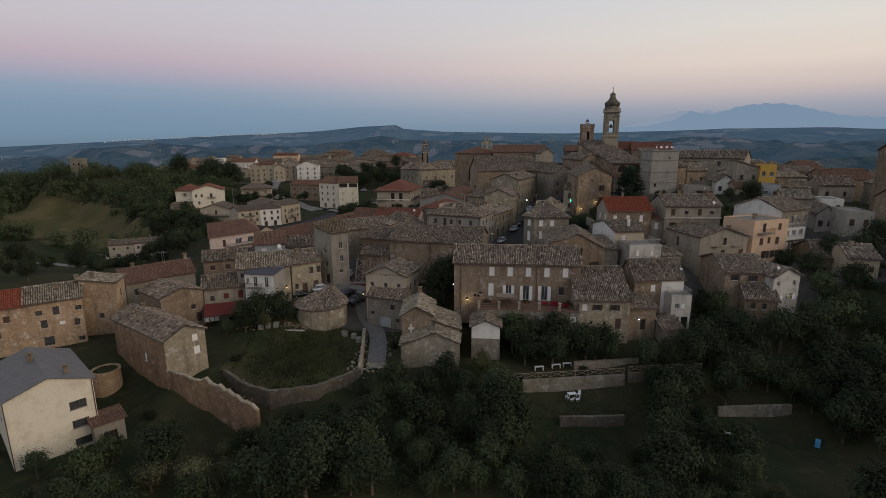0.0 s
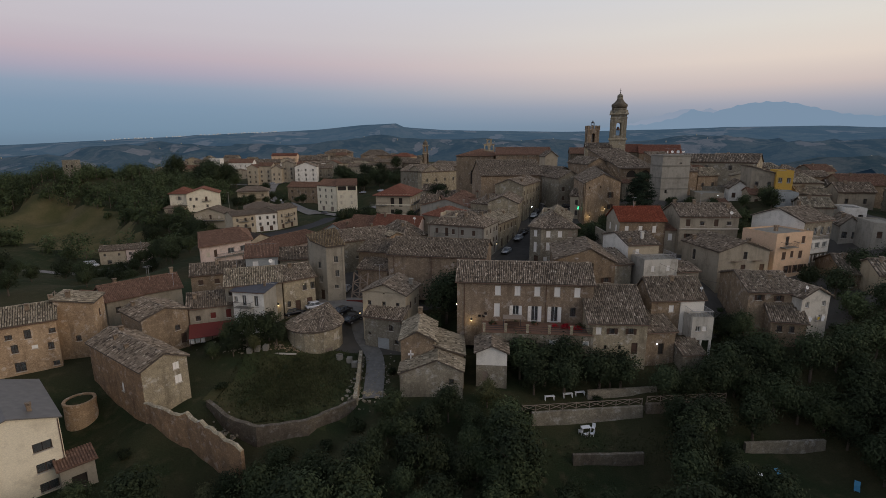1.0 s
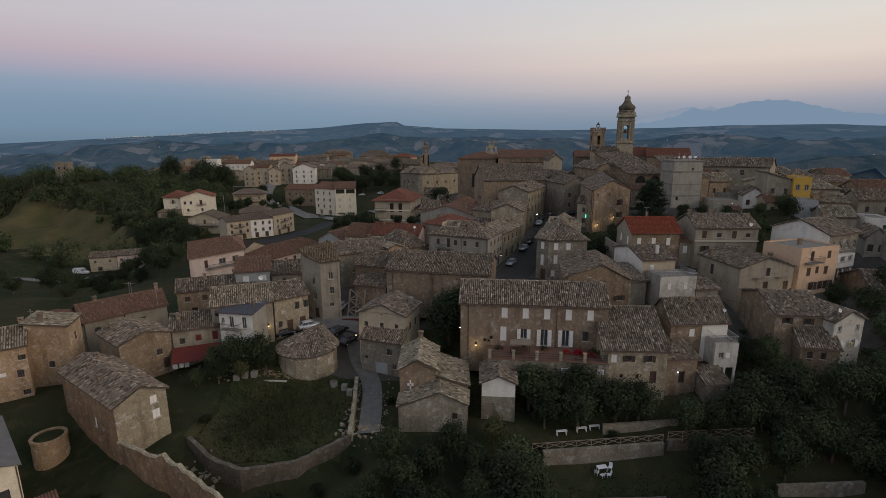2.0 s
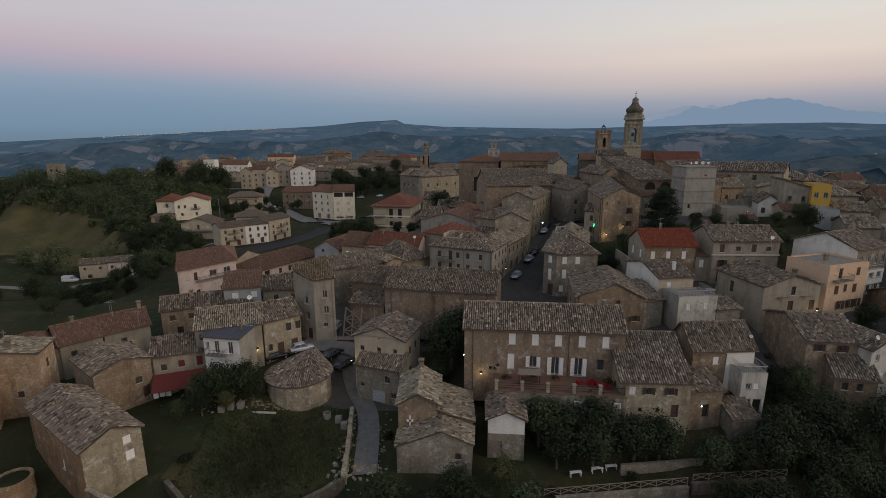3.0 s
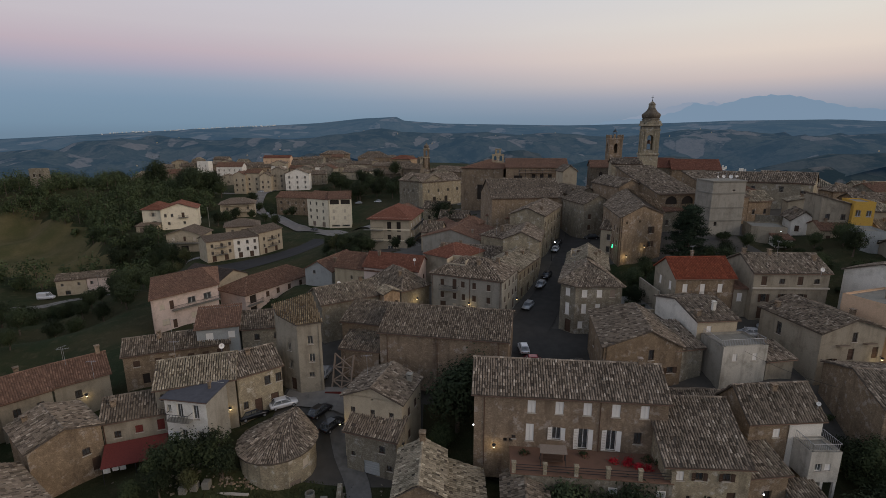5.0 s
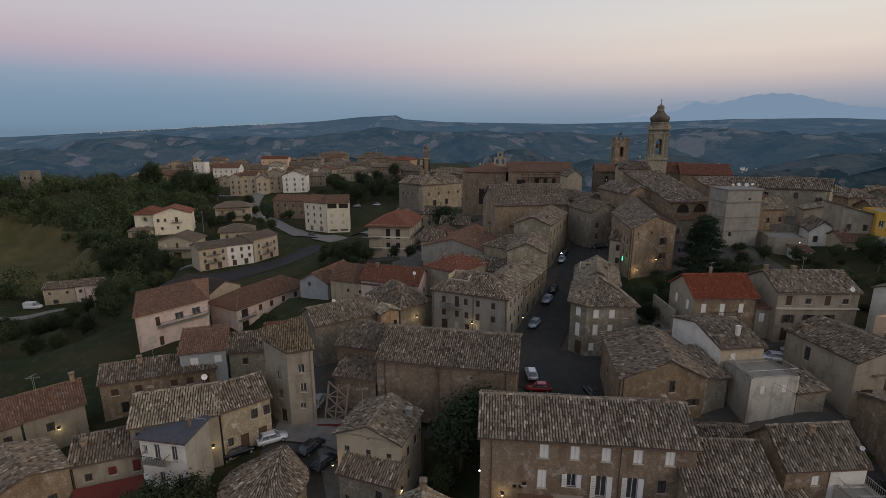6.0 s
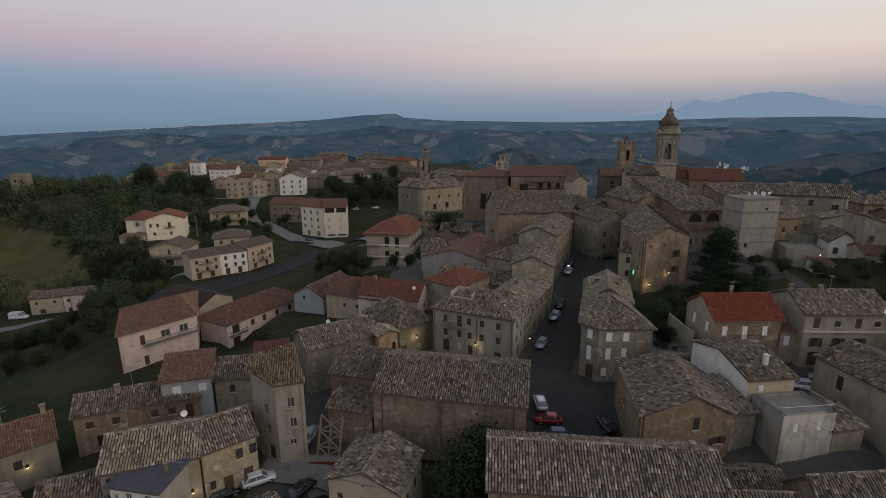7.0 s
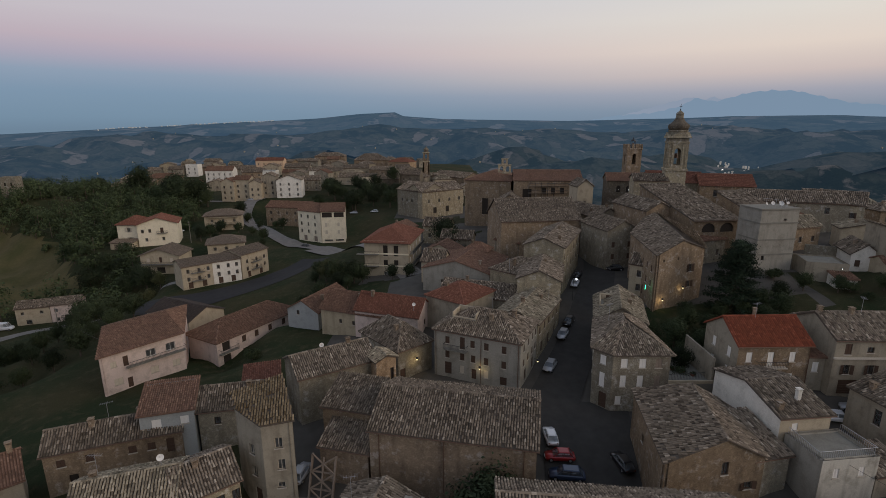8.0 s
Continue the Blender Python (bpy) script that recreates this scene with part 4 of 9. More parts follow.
ridge_house("low_building", [(-7.2, 74.2), (2.6, 73.6), (2.9, 77.1), (-7.1, 77.1)], 1.6, (5.9, 6.5, 6.7, 6.2), ((-1.3, 73.8, 8.3), (-1.2, 77.1, 8.5)), "stone_grey", "tiles_pale", row(0, 2.6, 0.8, 0.9, "glazed_brown", [0.82]), "low front building with broken tiles", over=0.25)
shed = house("shed", (4.9, 76.7), (9.8, 76.3), 6.0, 3.0, 8.4, "across", 1.1, "stone_grey", "tiles_old", row("f", 0.2, 0.9, 1.8, "door_grey", [0.3]), "small shed with whitewashed gable", "shed")
gm_ = Matrix.Translation(-Vector(shed.location)) @ pose(4.9, 76.7, 0, 0, 0, -4.67)
s = Soup().add([gm_ @ Vector((x, y, z)) for y in (-0.035, 0.0) for x, z in ((0.02, 6.1), (4.89, 6.1), (4.89, 8.38), (2.458, 9.42), (0.02, 8.38))], [(0, 1, 2, 3, 4), (9, 8, 7, 6, 5), (0, 5, 6, 1), (1, 6, 7, 2), (2, 7, 8, 3), (3, 8, 9, 4), (4, 9, 5, 0)])
s.part("whitewashed_gable", "plaster_white", shed)
longh = house("long_brick_house", (2.1, 87.0), (25.5, 84.6), 9.6, 7.6, 17.2, "along", 2.5, "brick_red", "tiles_old",
              row("f", 7.15, 1.0, 1.7, "shut_white", [0.305, 0.45, 0.595, 0.74, 0.885]) + row("f", 3.2, 1.0, 2.4, "shut_white", [0.3]) + row("f", 3.6, 1.1, 1.7, "leaf_white", [0.44])
              + row("f", 2.5, 1.2, 2.8, "leaf_white", [0.58, 0.725]) + row("f", 3.6, 0.9, 1.6, "glazed_brown", [0.86]) + row("f", 2.9, 0.45, 0.5, "hole", [0.17, 0.2]) + row("f", 3.4, 0.5, 0.5, "glazed_brown", [0.215]) + row("l", 6.6, 0.9, 1.5, "shut_brown", [0.5]),
              "long red brick farmhouse with white shutters", chimneys=[(0.9, 0.5, 0.5, 0.5)], pipes=(0.055, 0.66))
house("dark_roof_house", (23.7, 80.1), (33.2, 79.6), 12.5, 6.2, 12.0, "along", 4.2, "stone_pale", "tiles_old",
      row("f", 3.7, 0.9, 1.2, "shut_white", [0.17]) + row("f", 3.8, 0.9, 1.0, "leaf_brown", [0.4, 0.72]) + row("f", 1.0, 0.5, 0.7, "hole", [0.3, 0.55]) + row("f", 0.3, 1.0, 2.0, "door_brown", [0.8]),
      "tan brick house with broad dark tiled roof", ridge=0.62)
house("low_building", (33.3, 80.3), (38.5, 80.9), 6.5, 5.8, 10.2, "mono", 1.9, "brick_tan", "tiles_old", row("f", 0.2, 1.0, 2.0, "hole", [0.55]), "low brick wing under sloping tiles")
wch = house("white_corner_house", (35.9, 85.0), (45.4, 85.7), 6.5, 6.0, 14.3, "along", 3.0, "brick_tan", "tiles_old", row("f", 5.9, 0.9, 1.2, "shut_white", [0.38]), "house with whitewashed end and tiled roof", chimneys=[(0.5, 0.45, 0.5)], ridge=0.55)
Soup().box(0.4, -0.06, -2.6, 4.72, 0.0, 4.0, Matrix.Translation(Vector((40.65, 85.3, 10.15)) - Vector(wch.location)) @ Matrix.Rotation(radians(4.2), 4, "Z")).part("whitewashed_wall", "plaster_white", wch)
house("white_annex", (41.8, 82.2), (45.4, 82.2), 3.2, 8.2, 12.0, "flat", 0, "plaster_patchy", "concrete", row("f", 1.2, 0.8, 1.0, "glazed_white", [0.3]) + row("f", 1.3, 0.7, 0.9, "shut_white", [0.6]), "off-white cubic annex with roof terrace", "annex", sink=0.3, site=False)
house("small_tiled_shed", (39.0, 78.6), (42.6, 79.0), 3.2, 5.6, 7.0, "mono", 1.2, "stone_grey", "tiles_old", (), "low shed with dark worn tiles", "shed")
house("edge_house", (53.3, 86.1), (61.0, 84.9), 13.2, 7.6, 15.4, "along", 2.1, "brick_tan", "tiles_old", row("f", 6.2, 0.8, 1.0, "leaf_brown", [0.22, 0.62]), "old brick house on the slope", chimneys=[(0.6, 0.3, 0.5)])
house("lean_to", (55.4, 82.5), (60.6, 81.3), 3.4, 7.0, 11.4, "mono", 2.0, "brick_tan", "tiles_old", row("f", 2.4, 0.8, 1.1, "glazed_brown", [0.25, 0.6]), "tiled lean-to of the slope house", "lean-to")
edge = house("slope_house", (60.6, 83.2), (66.4, 84.6), 10.0, 7.6, 15.2, "across", 1.5, "plaster_patchy", "tiles_old", row("f", 5.6, 0.8, 1.0, "glazed_white", [0.2, 0.8]) + row("f", 3.0, 0.9, 1.1, "leaf_white", [0.22, 0.72]), "flaking plaster wing with washing on a line", chimneys=[(0.4, 0.7, 0.6)])
ggh = house("grey_gable_house", (55.7, 100.8), (67.0, 102.5), 12.0, 12.4, 19.2, "across", 1.9, "plaster_worn", "tiles_old",
      row("f", 4.9, 0.9, 1.6, "glazed_brown", [0.52]) + row("f", 1.9, 1.1, 1.9, "door_brown", [0.5, 0.88]) + row("f", 1.0, 1.0, 1.4, "leaf_brown", [0.2]) + row("l", 3.4, 1.0, 2.2, "glazed_brown", [0.35]),
      "grey plastered gabled house with small canopies", chimneys=[(0.12, 0.85, 0.7), (0.9, 0.4, 0.8)])
for ax in (0.32, 0.74):
    Soup().box(-0.9, -0.8, 0, 0.9, 0.02, 0.12, Matrix.Translation(-Vector(ggh.location)) @ pose(55.7 + 11.3 * ax, 100.8 + 1.7 * ax, 16.9, -12, 0, 8.6)).part("canopy", "tiles_taupe", ggh)
orange = house("orange_house", (68.2, 102.7), (78.0, 106.0), 8.0, 13.2, 22.4, "flat", 0, "plaster_orange", "concrete",
               row("f", 6.6, 1.0, 1.9, "glazed_brown", [0.3]) + row("f", 6.8, 1.0, 1.5, "shut_brown", [0.75]) + row("f", 3.6, 1.1, 1.6, "shut_brown", [0.26, 0.72]) + row("f", 3.9, 0.9, 1.4, "shut_brown", [0.48]) + row("f", 0.6, 1.1, 1.6, "leaf_brown", [0.4, 0.65, 0.82]),
               "peach-orange rendered house with flat roof", chimneys=[(0.45, 0.5, 0.6)])
balcony(orange, 71.2, 103.7, 19.6, 3.6, 1.2, 18.7)
bay = house("bay_house", (78.6, 109.6), (87.6, 113.4), 12.0, 13.5, 23.8, "along", 2.4, "stone_grey", "tiles_old",
            row("f", 7.0, 1.0, 1.7, "glazed_white", [0.15, 0.42, 0.66, 0.9]) + row("f", 0.8, 1.1, 1.7, "leaf_white", [0.25, 0.55, 0.82]), "grey house with glazed white loggia", walls={"l": "plaster_white"}, chimneys=[(0.7, 0.5, 0.9)])
house("loggia", (78.4, 108.4), (86.2, 111.7), 1.2, 16.9, 19.6, "flat", 0, "plaster_white", "concrete", row("f", 1.0, 1.6, 1.2, "glazed_white", [0.22, 0.52, 0.82]), "white glazed loggia over a worn wall", "loggia", sink=0.2, site=False)
house("terrace_house", (39.6, 98.4), (46.7, 99.2), 5.4, 12.6, 18.0, "flat", 0, "plaster_grey", "concrete", row("f", 3.0, 0.7, 1.2, "shut_white", [0.27, 0.72]), "grey plaster house with roof terrace", walls={"f": "plaster_patchy"})
house("chimney_house", (38.3, 103.9), (45.0, 104.6), 12.5, 12.8, 20.0, "along", 1.6, "plaster_beige", "tiles_old", row("f", 5.2, 0.8, 1.0, "shut_white", [0.3]), "white-sided house with tall white chimney", chimneys=[(0.62, 0.2, 1.2, 0.5, "plaster_white"), (0.1, 0.1, 0.7, 0.7)], walls={"l": "plaster_white"})
house("low_roof_house", (27.0, 93.6), (37.6, 93.2), 4.4, 8.4, 11.6, "along", 1.1, "stone_grey", "tiles_old", (), "low roof squeezed between taller houses")
house("ruined_house", (-230.0, 304.0), (-223.0, 305.4), 6.0, 20.0, 30.5, "flat", 0, "stone_grey", "concrete", row("f", 6.0, 1.0, 1.6, "hole", [0.3, 0.7]), "roofless beige house on the wooded hill")
ridge_house("ochre_gable_house", [(21.8, 98.0), (34.6, 100.4), (36.2, 110.2), (24.2, 113.4)], 10.8, (18.3, 17.2, 17.4, 18.2), ((29.2, 99.4, 20.2), (31.2, 111.2, 20.2)), "brick_tan", "tiles_old",
            row(0, 4.6, 0.9, 1.7, "glazed_brown", [0.6]) + row(0, 2.2, 1.1, 1.0, "leaf_brown", [0.86]) + row(3, 3.4, 0.8, 1.2, "glazed_brown", [0.4]), "tan brick gabled house with patched roof")
house("low_roof_house", (33.6, 100.6), (38.4, 101.6), 7.0, 11.8, 16.6, "mono", 1.6, "stone_grey", "tiles_old", (), "low house with dark tiled roof")
hall = house("brick_hall", (-12.0, 104.7), (8.1, 100.7), 13.0, 10.8, 18.0, "along", 2.5, "brick_red", "tiles_old", row("r", 1.5, 1.4, 2.2, "door_brown", [0.5]) + row("r", 5.0, 0.8, 1.2, "glazed_brown", [0.3]), "long windowless brick hall with barrel tiles", pipes=(0.06, 0.46, 0.93))
house("side_building", (-19.4, 111.4), (-12.4, 109.6), 6.0, 10.4, 17.2, "mono", 1.7, "brick_tan", "tiles_old", (), "brick wing of the hall with tiled roof")
house("side_building", (-18.8, 106.6), (-12.3, 105.0), 4.6, 9.4, 14.4, "mono", 1.4, "brick_red", "tiles_old", (), "brick lean-to of the hall")
house("curved_house", (-24.2, 117.0), (-13.6, 123.6), 8.0, 11.0, 18.2, "along", 2.0, "stone_grey", "tiles_old", row("f", 2.6, 0.8, 0.6, "glazed_brown", [0.3]), "stone house with broad tiled roof", chimneys=[(0.75, 0.5, 0.5)])
house("lamp_house", (-10.6, 129.4), (-4.9, 134.4), 12.0, 10.6, 16.8, "hip", 3.2, "stone_grey", "tiles_old", row("f", 0.2, 1.2, 2.2, "door_brown", [0.12]), "old house with mossy hip roof", chimneys=[(0.3, 0.3, 0.5)])
house("low_shed", (-36.4, 125.2), (-30.8, 127.0), 8.0, 8.6, 11.6, "mono", 0.7, "plaster_ochre", "tiles_orange", (), "low yard building with orange tiled roof", "shed")
house("brick_turret", (-13.3, 121.6), (-10.4, 123.6), 3.2, 10.8, 18.6, "across", 0.7, "brick_orange", "tiles_pale", row("f", 3.6, 0.7, 2.4, "hole", [0.8]), "small square brick turret with tiled cap", "turret")
palazzo = house("corner_palazzo", (-4.3, 131.4), (9.9, 124.9), 11.0, 11.8, 20.2, "hip", 2.8, "plaster_grey", "tiles_old",
                row("f", 5.9, 0.8, 1.3, "shut_brown", [0.16, 0.46, 0.62, 0.82]) + row("f", 5.3, 0.9, 2.2, "shut_brown", [0.34]) + row("f", 3.2, 0.8, 1.3, "shut_brown", [0.16, 0.34, 0.47, 0.62, 0.82])
                + row("f", 0.1, 1.3, 2.3, "door_brown", [0.17]) + row("f", 0.8, 0.8, 1.4, "shut_beige", [0.34, 0.62]) + row("f", 0.1, 0.9, 1.9, "door_brown", [0.48]) + row("f", 0.1, 1.2, 1.5, "door_brown", [0.82])
                + row("r", 5.9, 0.8, 1.3, "shut_brown", [0.2, 0.45, 0.7, 0.9]) + row("r", 3.2, 0.8, 1.3, "shut_brown", [0.2, 0.45, 0.7, 0.9]) + row("r", 0.1, 1.2, 2.2, "door_brown", [0.3, 0.75]),
                "three-storey grey plastered corner palazzo", chimneys=[(0.6, 0.3, 0.6), (0.8, 0.6, 0.6)], pipes=(0.02, 0.56, 0.98))
balcony(palazzo, -0.4, 129.6, 17.0, 4.2, 1.0, -24.6)
roof_terrace(palazzo, 1.6, 133.4, 21.6, 4.4, 3.4, -24.6, "plaster_beige")
house("street_house", (14.6, 135.0), (21.6, 148.4), 9.0, 12.4, 19.4, "along", 2.0, "stone_pale", "tiles_pale", row("f", 4.4, 0.8, 1.4, "shut_brown", [0.1, 0.3, 0.5, 0.7, 0.9]) + row("f", 0.2, 1.2, 2.2, "door_brown", [0.2, 0.5, 0.8]), "pale street house with crumbling tile roof", chimneys=[(0.3, 0.5, 0.6), (0.7, 0.3, 0.5)])
house("street_house", (21.8, 148.9), (26.0, 165.0), 9.0, 15.4, 23.2, "along", 2.0, "stone_pale", "tiles_old", row("f", 4.6, 0.8, 1.4, "shut_brown", [0.15, 0.4, 0.65, 0.9]) + row("f", 0.2, 1.2, 2.2, "door_brown", [0.3, 0.7]), "stone street house with old tiles", chimneys=[(0.5, 0.4, 0.6)])
house("pyramid_roof_house", (-6.4, 151.4), (1.4, 145.2), 11.5, 13.8, 19.6, "hip", 2.2, "plaster_worn", "tiles_orange", (), "square plain house with reddish pyramid roof", chimneys=[(0.3, 0.3, 0.5)])
house("red_roof_house", (-30.1, 154.5), (-14.6, 148.4), 9.0, 9.2, 15.4, "along", 3.0, "plaster_ochre", "tiles_brown", row("f", 3.2, 0.7, 0.9, "glazed_brown", [0.3, 0.5, 0.62]), "ochre house with brown-red tiled roof", chimneys=[(0.5, 0.35, 0.8)])
house("red_roof_house", (-21.9, 151.0), (-8.0, 146.0), 7.5, 10.0, 16.4, "along", 2.8, "plaster_pink", "tiles_orange", row("r", 3.4, 0.9, 1.2, "shut_brown", [0.5]), "pink house with orange-red tiled roof", chimneys=[(0.2, 0.4, 0.9)])
house("pale_blue_house", (-39.5, 160.2), (-31.5, 157.0), 14.0, 8.6, 13.2, "across", 2.4, "plaster_blue", "tiles_brown", row("f", 3.4, 0.8, 1.0, "glazed_brown", [0.35]) + row("r", 3.6, 0.8, 1.0, "glazed_brown", [0.3, 0.6]), "pale blue gabled house with brown-red roof", chimneys=[(0.75, 0.35, 0.9), (0.75, 0.6, 0.9)])
house("long_roof_house", (-7.9, 172.4), (8.6, 166.0), 18.0, 13.4, 19.6, "across", 2.6, "plaster_grey", "tiles_brown", row("f", 2.6, 0.7, 0.9, "glazed_brown", [0.3, 0.7]), "long grey house with brown and red roof", chimneys=[(0.8, 0.2, 0.8)])
house("old_roof_house", (-3.6, 158.5), (13.0, 152.5), 9.0, 13.0, 17.6, "along", 2.2, "stone_grey", "tiles_old", (), "old house with mossy tile roof among others", chimneys=[(0.3, 0.5, 0.6)])
house("old_roof_house", (8.7, 165.0), (18.6, 155.6), 10.0, 14.8, 21.6, "hip", 2.6, "stone_pale", "tiles_old", row("f", 3.0, 0.8, 1.0, "glazed_brown", [0.3, 0.55, 0.62]), "stone house with patched hip roof", chimneys=[(0.4, 0.2, 0.6)])
house("street_house", (25.4, 162.0), (34.6, 182.4), 9.5, 17.0, 27.2, "along", 1.9, "stone_pale", "tiles_old", row("f", 6.8, 0.8, 1.5, "shut_brown", [0.08, 0.26, 0.44, 0.62, 0.8, 0.94]) + row("f", 3.6, 0.8, 1.5, "shut_brown", [0.08, 0.26, 0.44, 0.62, 0.8, 0.94]) + row("f", 0.1, 1.1, 2.2, "door_brown", [0.2, 0.5, 0.75]) + row("l", 6.8, 0.8, 1.4, "shut_brown", [0.5]), "pale three-storey street house", chimneys=[(0.2, 0.2, 0.8), (0.6, 0.4, 0.8)])
house("convent_hall", (13.8, 187.0), (37.0, 190.0), 18.0, 18.5, 28.8, "along", 5.2, "brick_tan", "tiles_old", row("f", 6.8, 1.2, 1.3, "hole", [0.92]), "large brick convent hall with broad tiled roof", "convent")
house("civic_palace", (58.0, 233.0), (71.5, 231.0), 9.0, 20.0, 35.6, "along", 2.4, "stone_dark", "tiles_brown", row("f", 11.2, 1.4, 2.4, "arch", [0.3, 0.55, 0.8]), "dark brick civic palace with lit arched openings", "palace", pitch=0.5, run=0.7)
# brick church: apse block, nave and belfry gable
church = house("brick_church", (6.2, 250.0), (24.0, 244.5), 26.0, 15.5, 34.2, "hip", 3.0, "brick_tan", "tiles_brown", row("f", 5.0, 2.4, 6.5, "hole", [0.45]) + row("l", 8.0, 2.0, 5.0, "hole", [0.3]), "tall brick church choir with pilasters", "church", pitch=0.6, run=0.8)
house("church_nave", (24.5, 240.0), (50.0, 237.0), 20.0, 17.0, 35.0, "along", 3.2, "brick_tan", "tiles_brown", row("f", 11.0, 3.4, 3.6, "hole", [0.2]) + row("f", 12.8, 1.6, 2.4, "hole", [0.45, 0.58, 0.71]), "brick church nave with scaffolded side", "church", pitch=0.6, run=0.8)
house("church_side_chapel", (18.0, 232.5), (26.0, 231.0), 12.0, 16.0, 28.0, "across", 2.4, "brick_tan", "tiles_old", row("f", 8.2, 3.6, 2.8, "hole", [0.62]), "brick side chapel with lunette window", "chapel", pitch=0.6, run=0.8)
# along the street's other side
poly_house("hip_corner_house", [(23.1, 119.4), (31.8, 119.3), (31.8, 134.0), (24.6, 133.6), (20.9, 121.9)], 11.2, 21.0,
           [[(22.9, 118.9, 20.8), (32.3, 118.8, 20.8), (27.0, 126.5, 23.6)], [(32.3, 118.8, 20.8), (32.3, 134.5, 20.8), (27.8, 129.5, 23.6), (27.0, 126.5, 23.6)], [(32.3, 134.5, 20.8), (24.2, 134.0, 20.8), (27.8, 129.5, 23.6)],
            [(24.2, 134.0, 20.8), (20.3, 121.8, 20.8), (27.0, 126.5, 23.6), (27.8, 129.5, 23.6)], [(20.3, 121.8, 20.8), (22.9, 118.9, 20.8), (27.0, 126.5, 23.6)]], "stone_grey", "tiles_old",
           row(0, 7.4, 1.0, 1.5, "shut_white", [0.2, 0.52]) + row(0, 7.4, 1.0, 1.5, "shut_grey", [0.8]) + row(0, 4.2, 0.9, 1.9, "shut_white", [0.2, 0.5]) + row(0, 4.2, 0.9, 1.9, "shut_grey", [0.8]) + row(0, 1.2, 0.9, 1.4, "shut_white", [0.14]) + row(4, 7.4, 1.0, 1.5, "shut_white", [0.5]) + row(4, 3.6, 0.9, 2.4, "shut_white", [0.5]) + row(4, 0.1, 1.3, 2.6, "door_brown", [0.6]) + row(3, 7.4, 0.9, 1.4, "shut_white", [0.3, 0.7]) + row(3, 3.8, 0.9, 1.4, "shut_white", [0.3, 0.7]),
           "grey corner house with hip roof and white shutters", None, [((22.9, 118.9, 20.8), (27.0, 126.5, 23.6)), ((32.3, 118.8, 20.8), (27.0, 126.5, 23.6)), ((27.0, 126.5, 23.6), (27.8, 129.5, 23.6)), ((20.3, 121.8, 20.8), (27.0, 126.5, 23.6))])
late = house("street_house", (25.0, 134.9), (33.4, 132.4), 13.5, 13.2, 20.4, "across", 2.6, "stone_grey", "tiles_pale", row("l", 4.6, 0.8, 1.3, "shut_white", [0.2, 0.5, 0.8]) + row("r", 4.6, 0.8, 1.3, "shut_brown", [0.3, 0.7]), "old street house with pale mossy tiles", chimneys=[(0.7, 0.4, 0.6), (0.8, 0.75, 0.6)])
roof_terrace(late, 29.2, 140.6, 21.3, 3.4, 4.2, -16.6, "plaster_beige")
redh = house("red_tile_house", (41.5, 118.7), (52.5, 118.9), 9.0, 14.8, 22.7, "along", 2.8, "plaster_worn", "tiles_red",
      row("f", 5.0, 0.9, 1.6, "shut_white", [0.16, 0.76]) + row("f", 4.4, 0.9, 2.2, "shut_white", [0.46]) + row("f", 1.5, 0.9, 1.6, "shut_white", [0.14, 0.46, 0.76]) + row("l", 5.0, 0.9, 1.6, "shut_white", [0.3, 0.75]) + row("l", 1.8, 0.9, 1.6, "shut_white", [0.3, 0.75]),
      "tan brick house with bright red tiled roof", chimneys=[(0.48, 0.6, 1.2, 0.4)], walls={"f": "brick_tan"}, pipes=(0.99,))
balcony(redh, 46.6, 118.75, 19.1, 4.6, 0.7, 1.0, "stone_sill")
house("link_house", (52.6, 119.6), (55.6, 119.4), 7.0, 14.8, 20.4, "mono", 1.0, "plaster_worn", "tiles_brown", row("f", 3.0, 0.9, 1.6, "shut_white", [0.5]), "narrow house between two taller ones")
srow = house("stone_row_house", (55.4, 118.0), (69.0, 117.6), 10.0, 14.8, 23.9, "along", 2.4, "plaster_worn", "tiles_old",
      row("f", 6.6, 1.0, 1.7, "shut_brown", [0.14, 0.62]) + row("f", 6.9, 1.0, 0.9, "glazed_brown", [0.38, 0.84]) + row("f", 3.4, 1.0, 1.5, "leaf_brown", [0.16, 0.42, 0.66]) + row("f", 0.1, 2.8, 2.4, "garage_brown", [0.2, 0.55]), "wide plastered row house with stone tiles", chimneys=[(0.03, 0.5, 0.6), (0.36, 0.45, 0.8), (0.9, 0.3, 0.8)])
bigh = ridge_house("big_house", [(40.7, 147.0), (53.5, 153.4), (57.6, 188.0), (43.2, 168.4)], 18.0, (29.2, 29.2, 29.2, 29.2), ((47.3, 150.3, 31.6), (54.0, 183.0, 32.4)), "brick_tan", "tiles_old",
                   row(0, 6.4, 1.1, 1.7, "leaf_brown", [0.72]) + row(0, 3.0, 1.1, 1.4, "leaf_brown", [0.72]) + row(0, 9.4, 0.5, 0.6, "hole", [0.14, 0.44]) + row(3, 6.8, 0.8, 1.4, "shut_brown", [0.1, 0.25, 0.4, 0.55, 0.7, 0.85]) + row(3, 3.6, 0.8, 1.4, "shut_brown", [0.1, 0.25, 0.4, 0.55, 0.7, 0.85]) + row(3, 0.1, 1.2, 2.3, "door_brown", [0.3, 0.6]),
                   "large brick gabled house with long side")
Soup().box(-6.9, -0.35, 20.75, 6.9, 0.02, 21.0, Matrix.Translation(-Vector(srow.location)) @ pose(62.2, 117.8, 0, 0, 0, -1.7)).part("ledge", "stone_sill", srow)
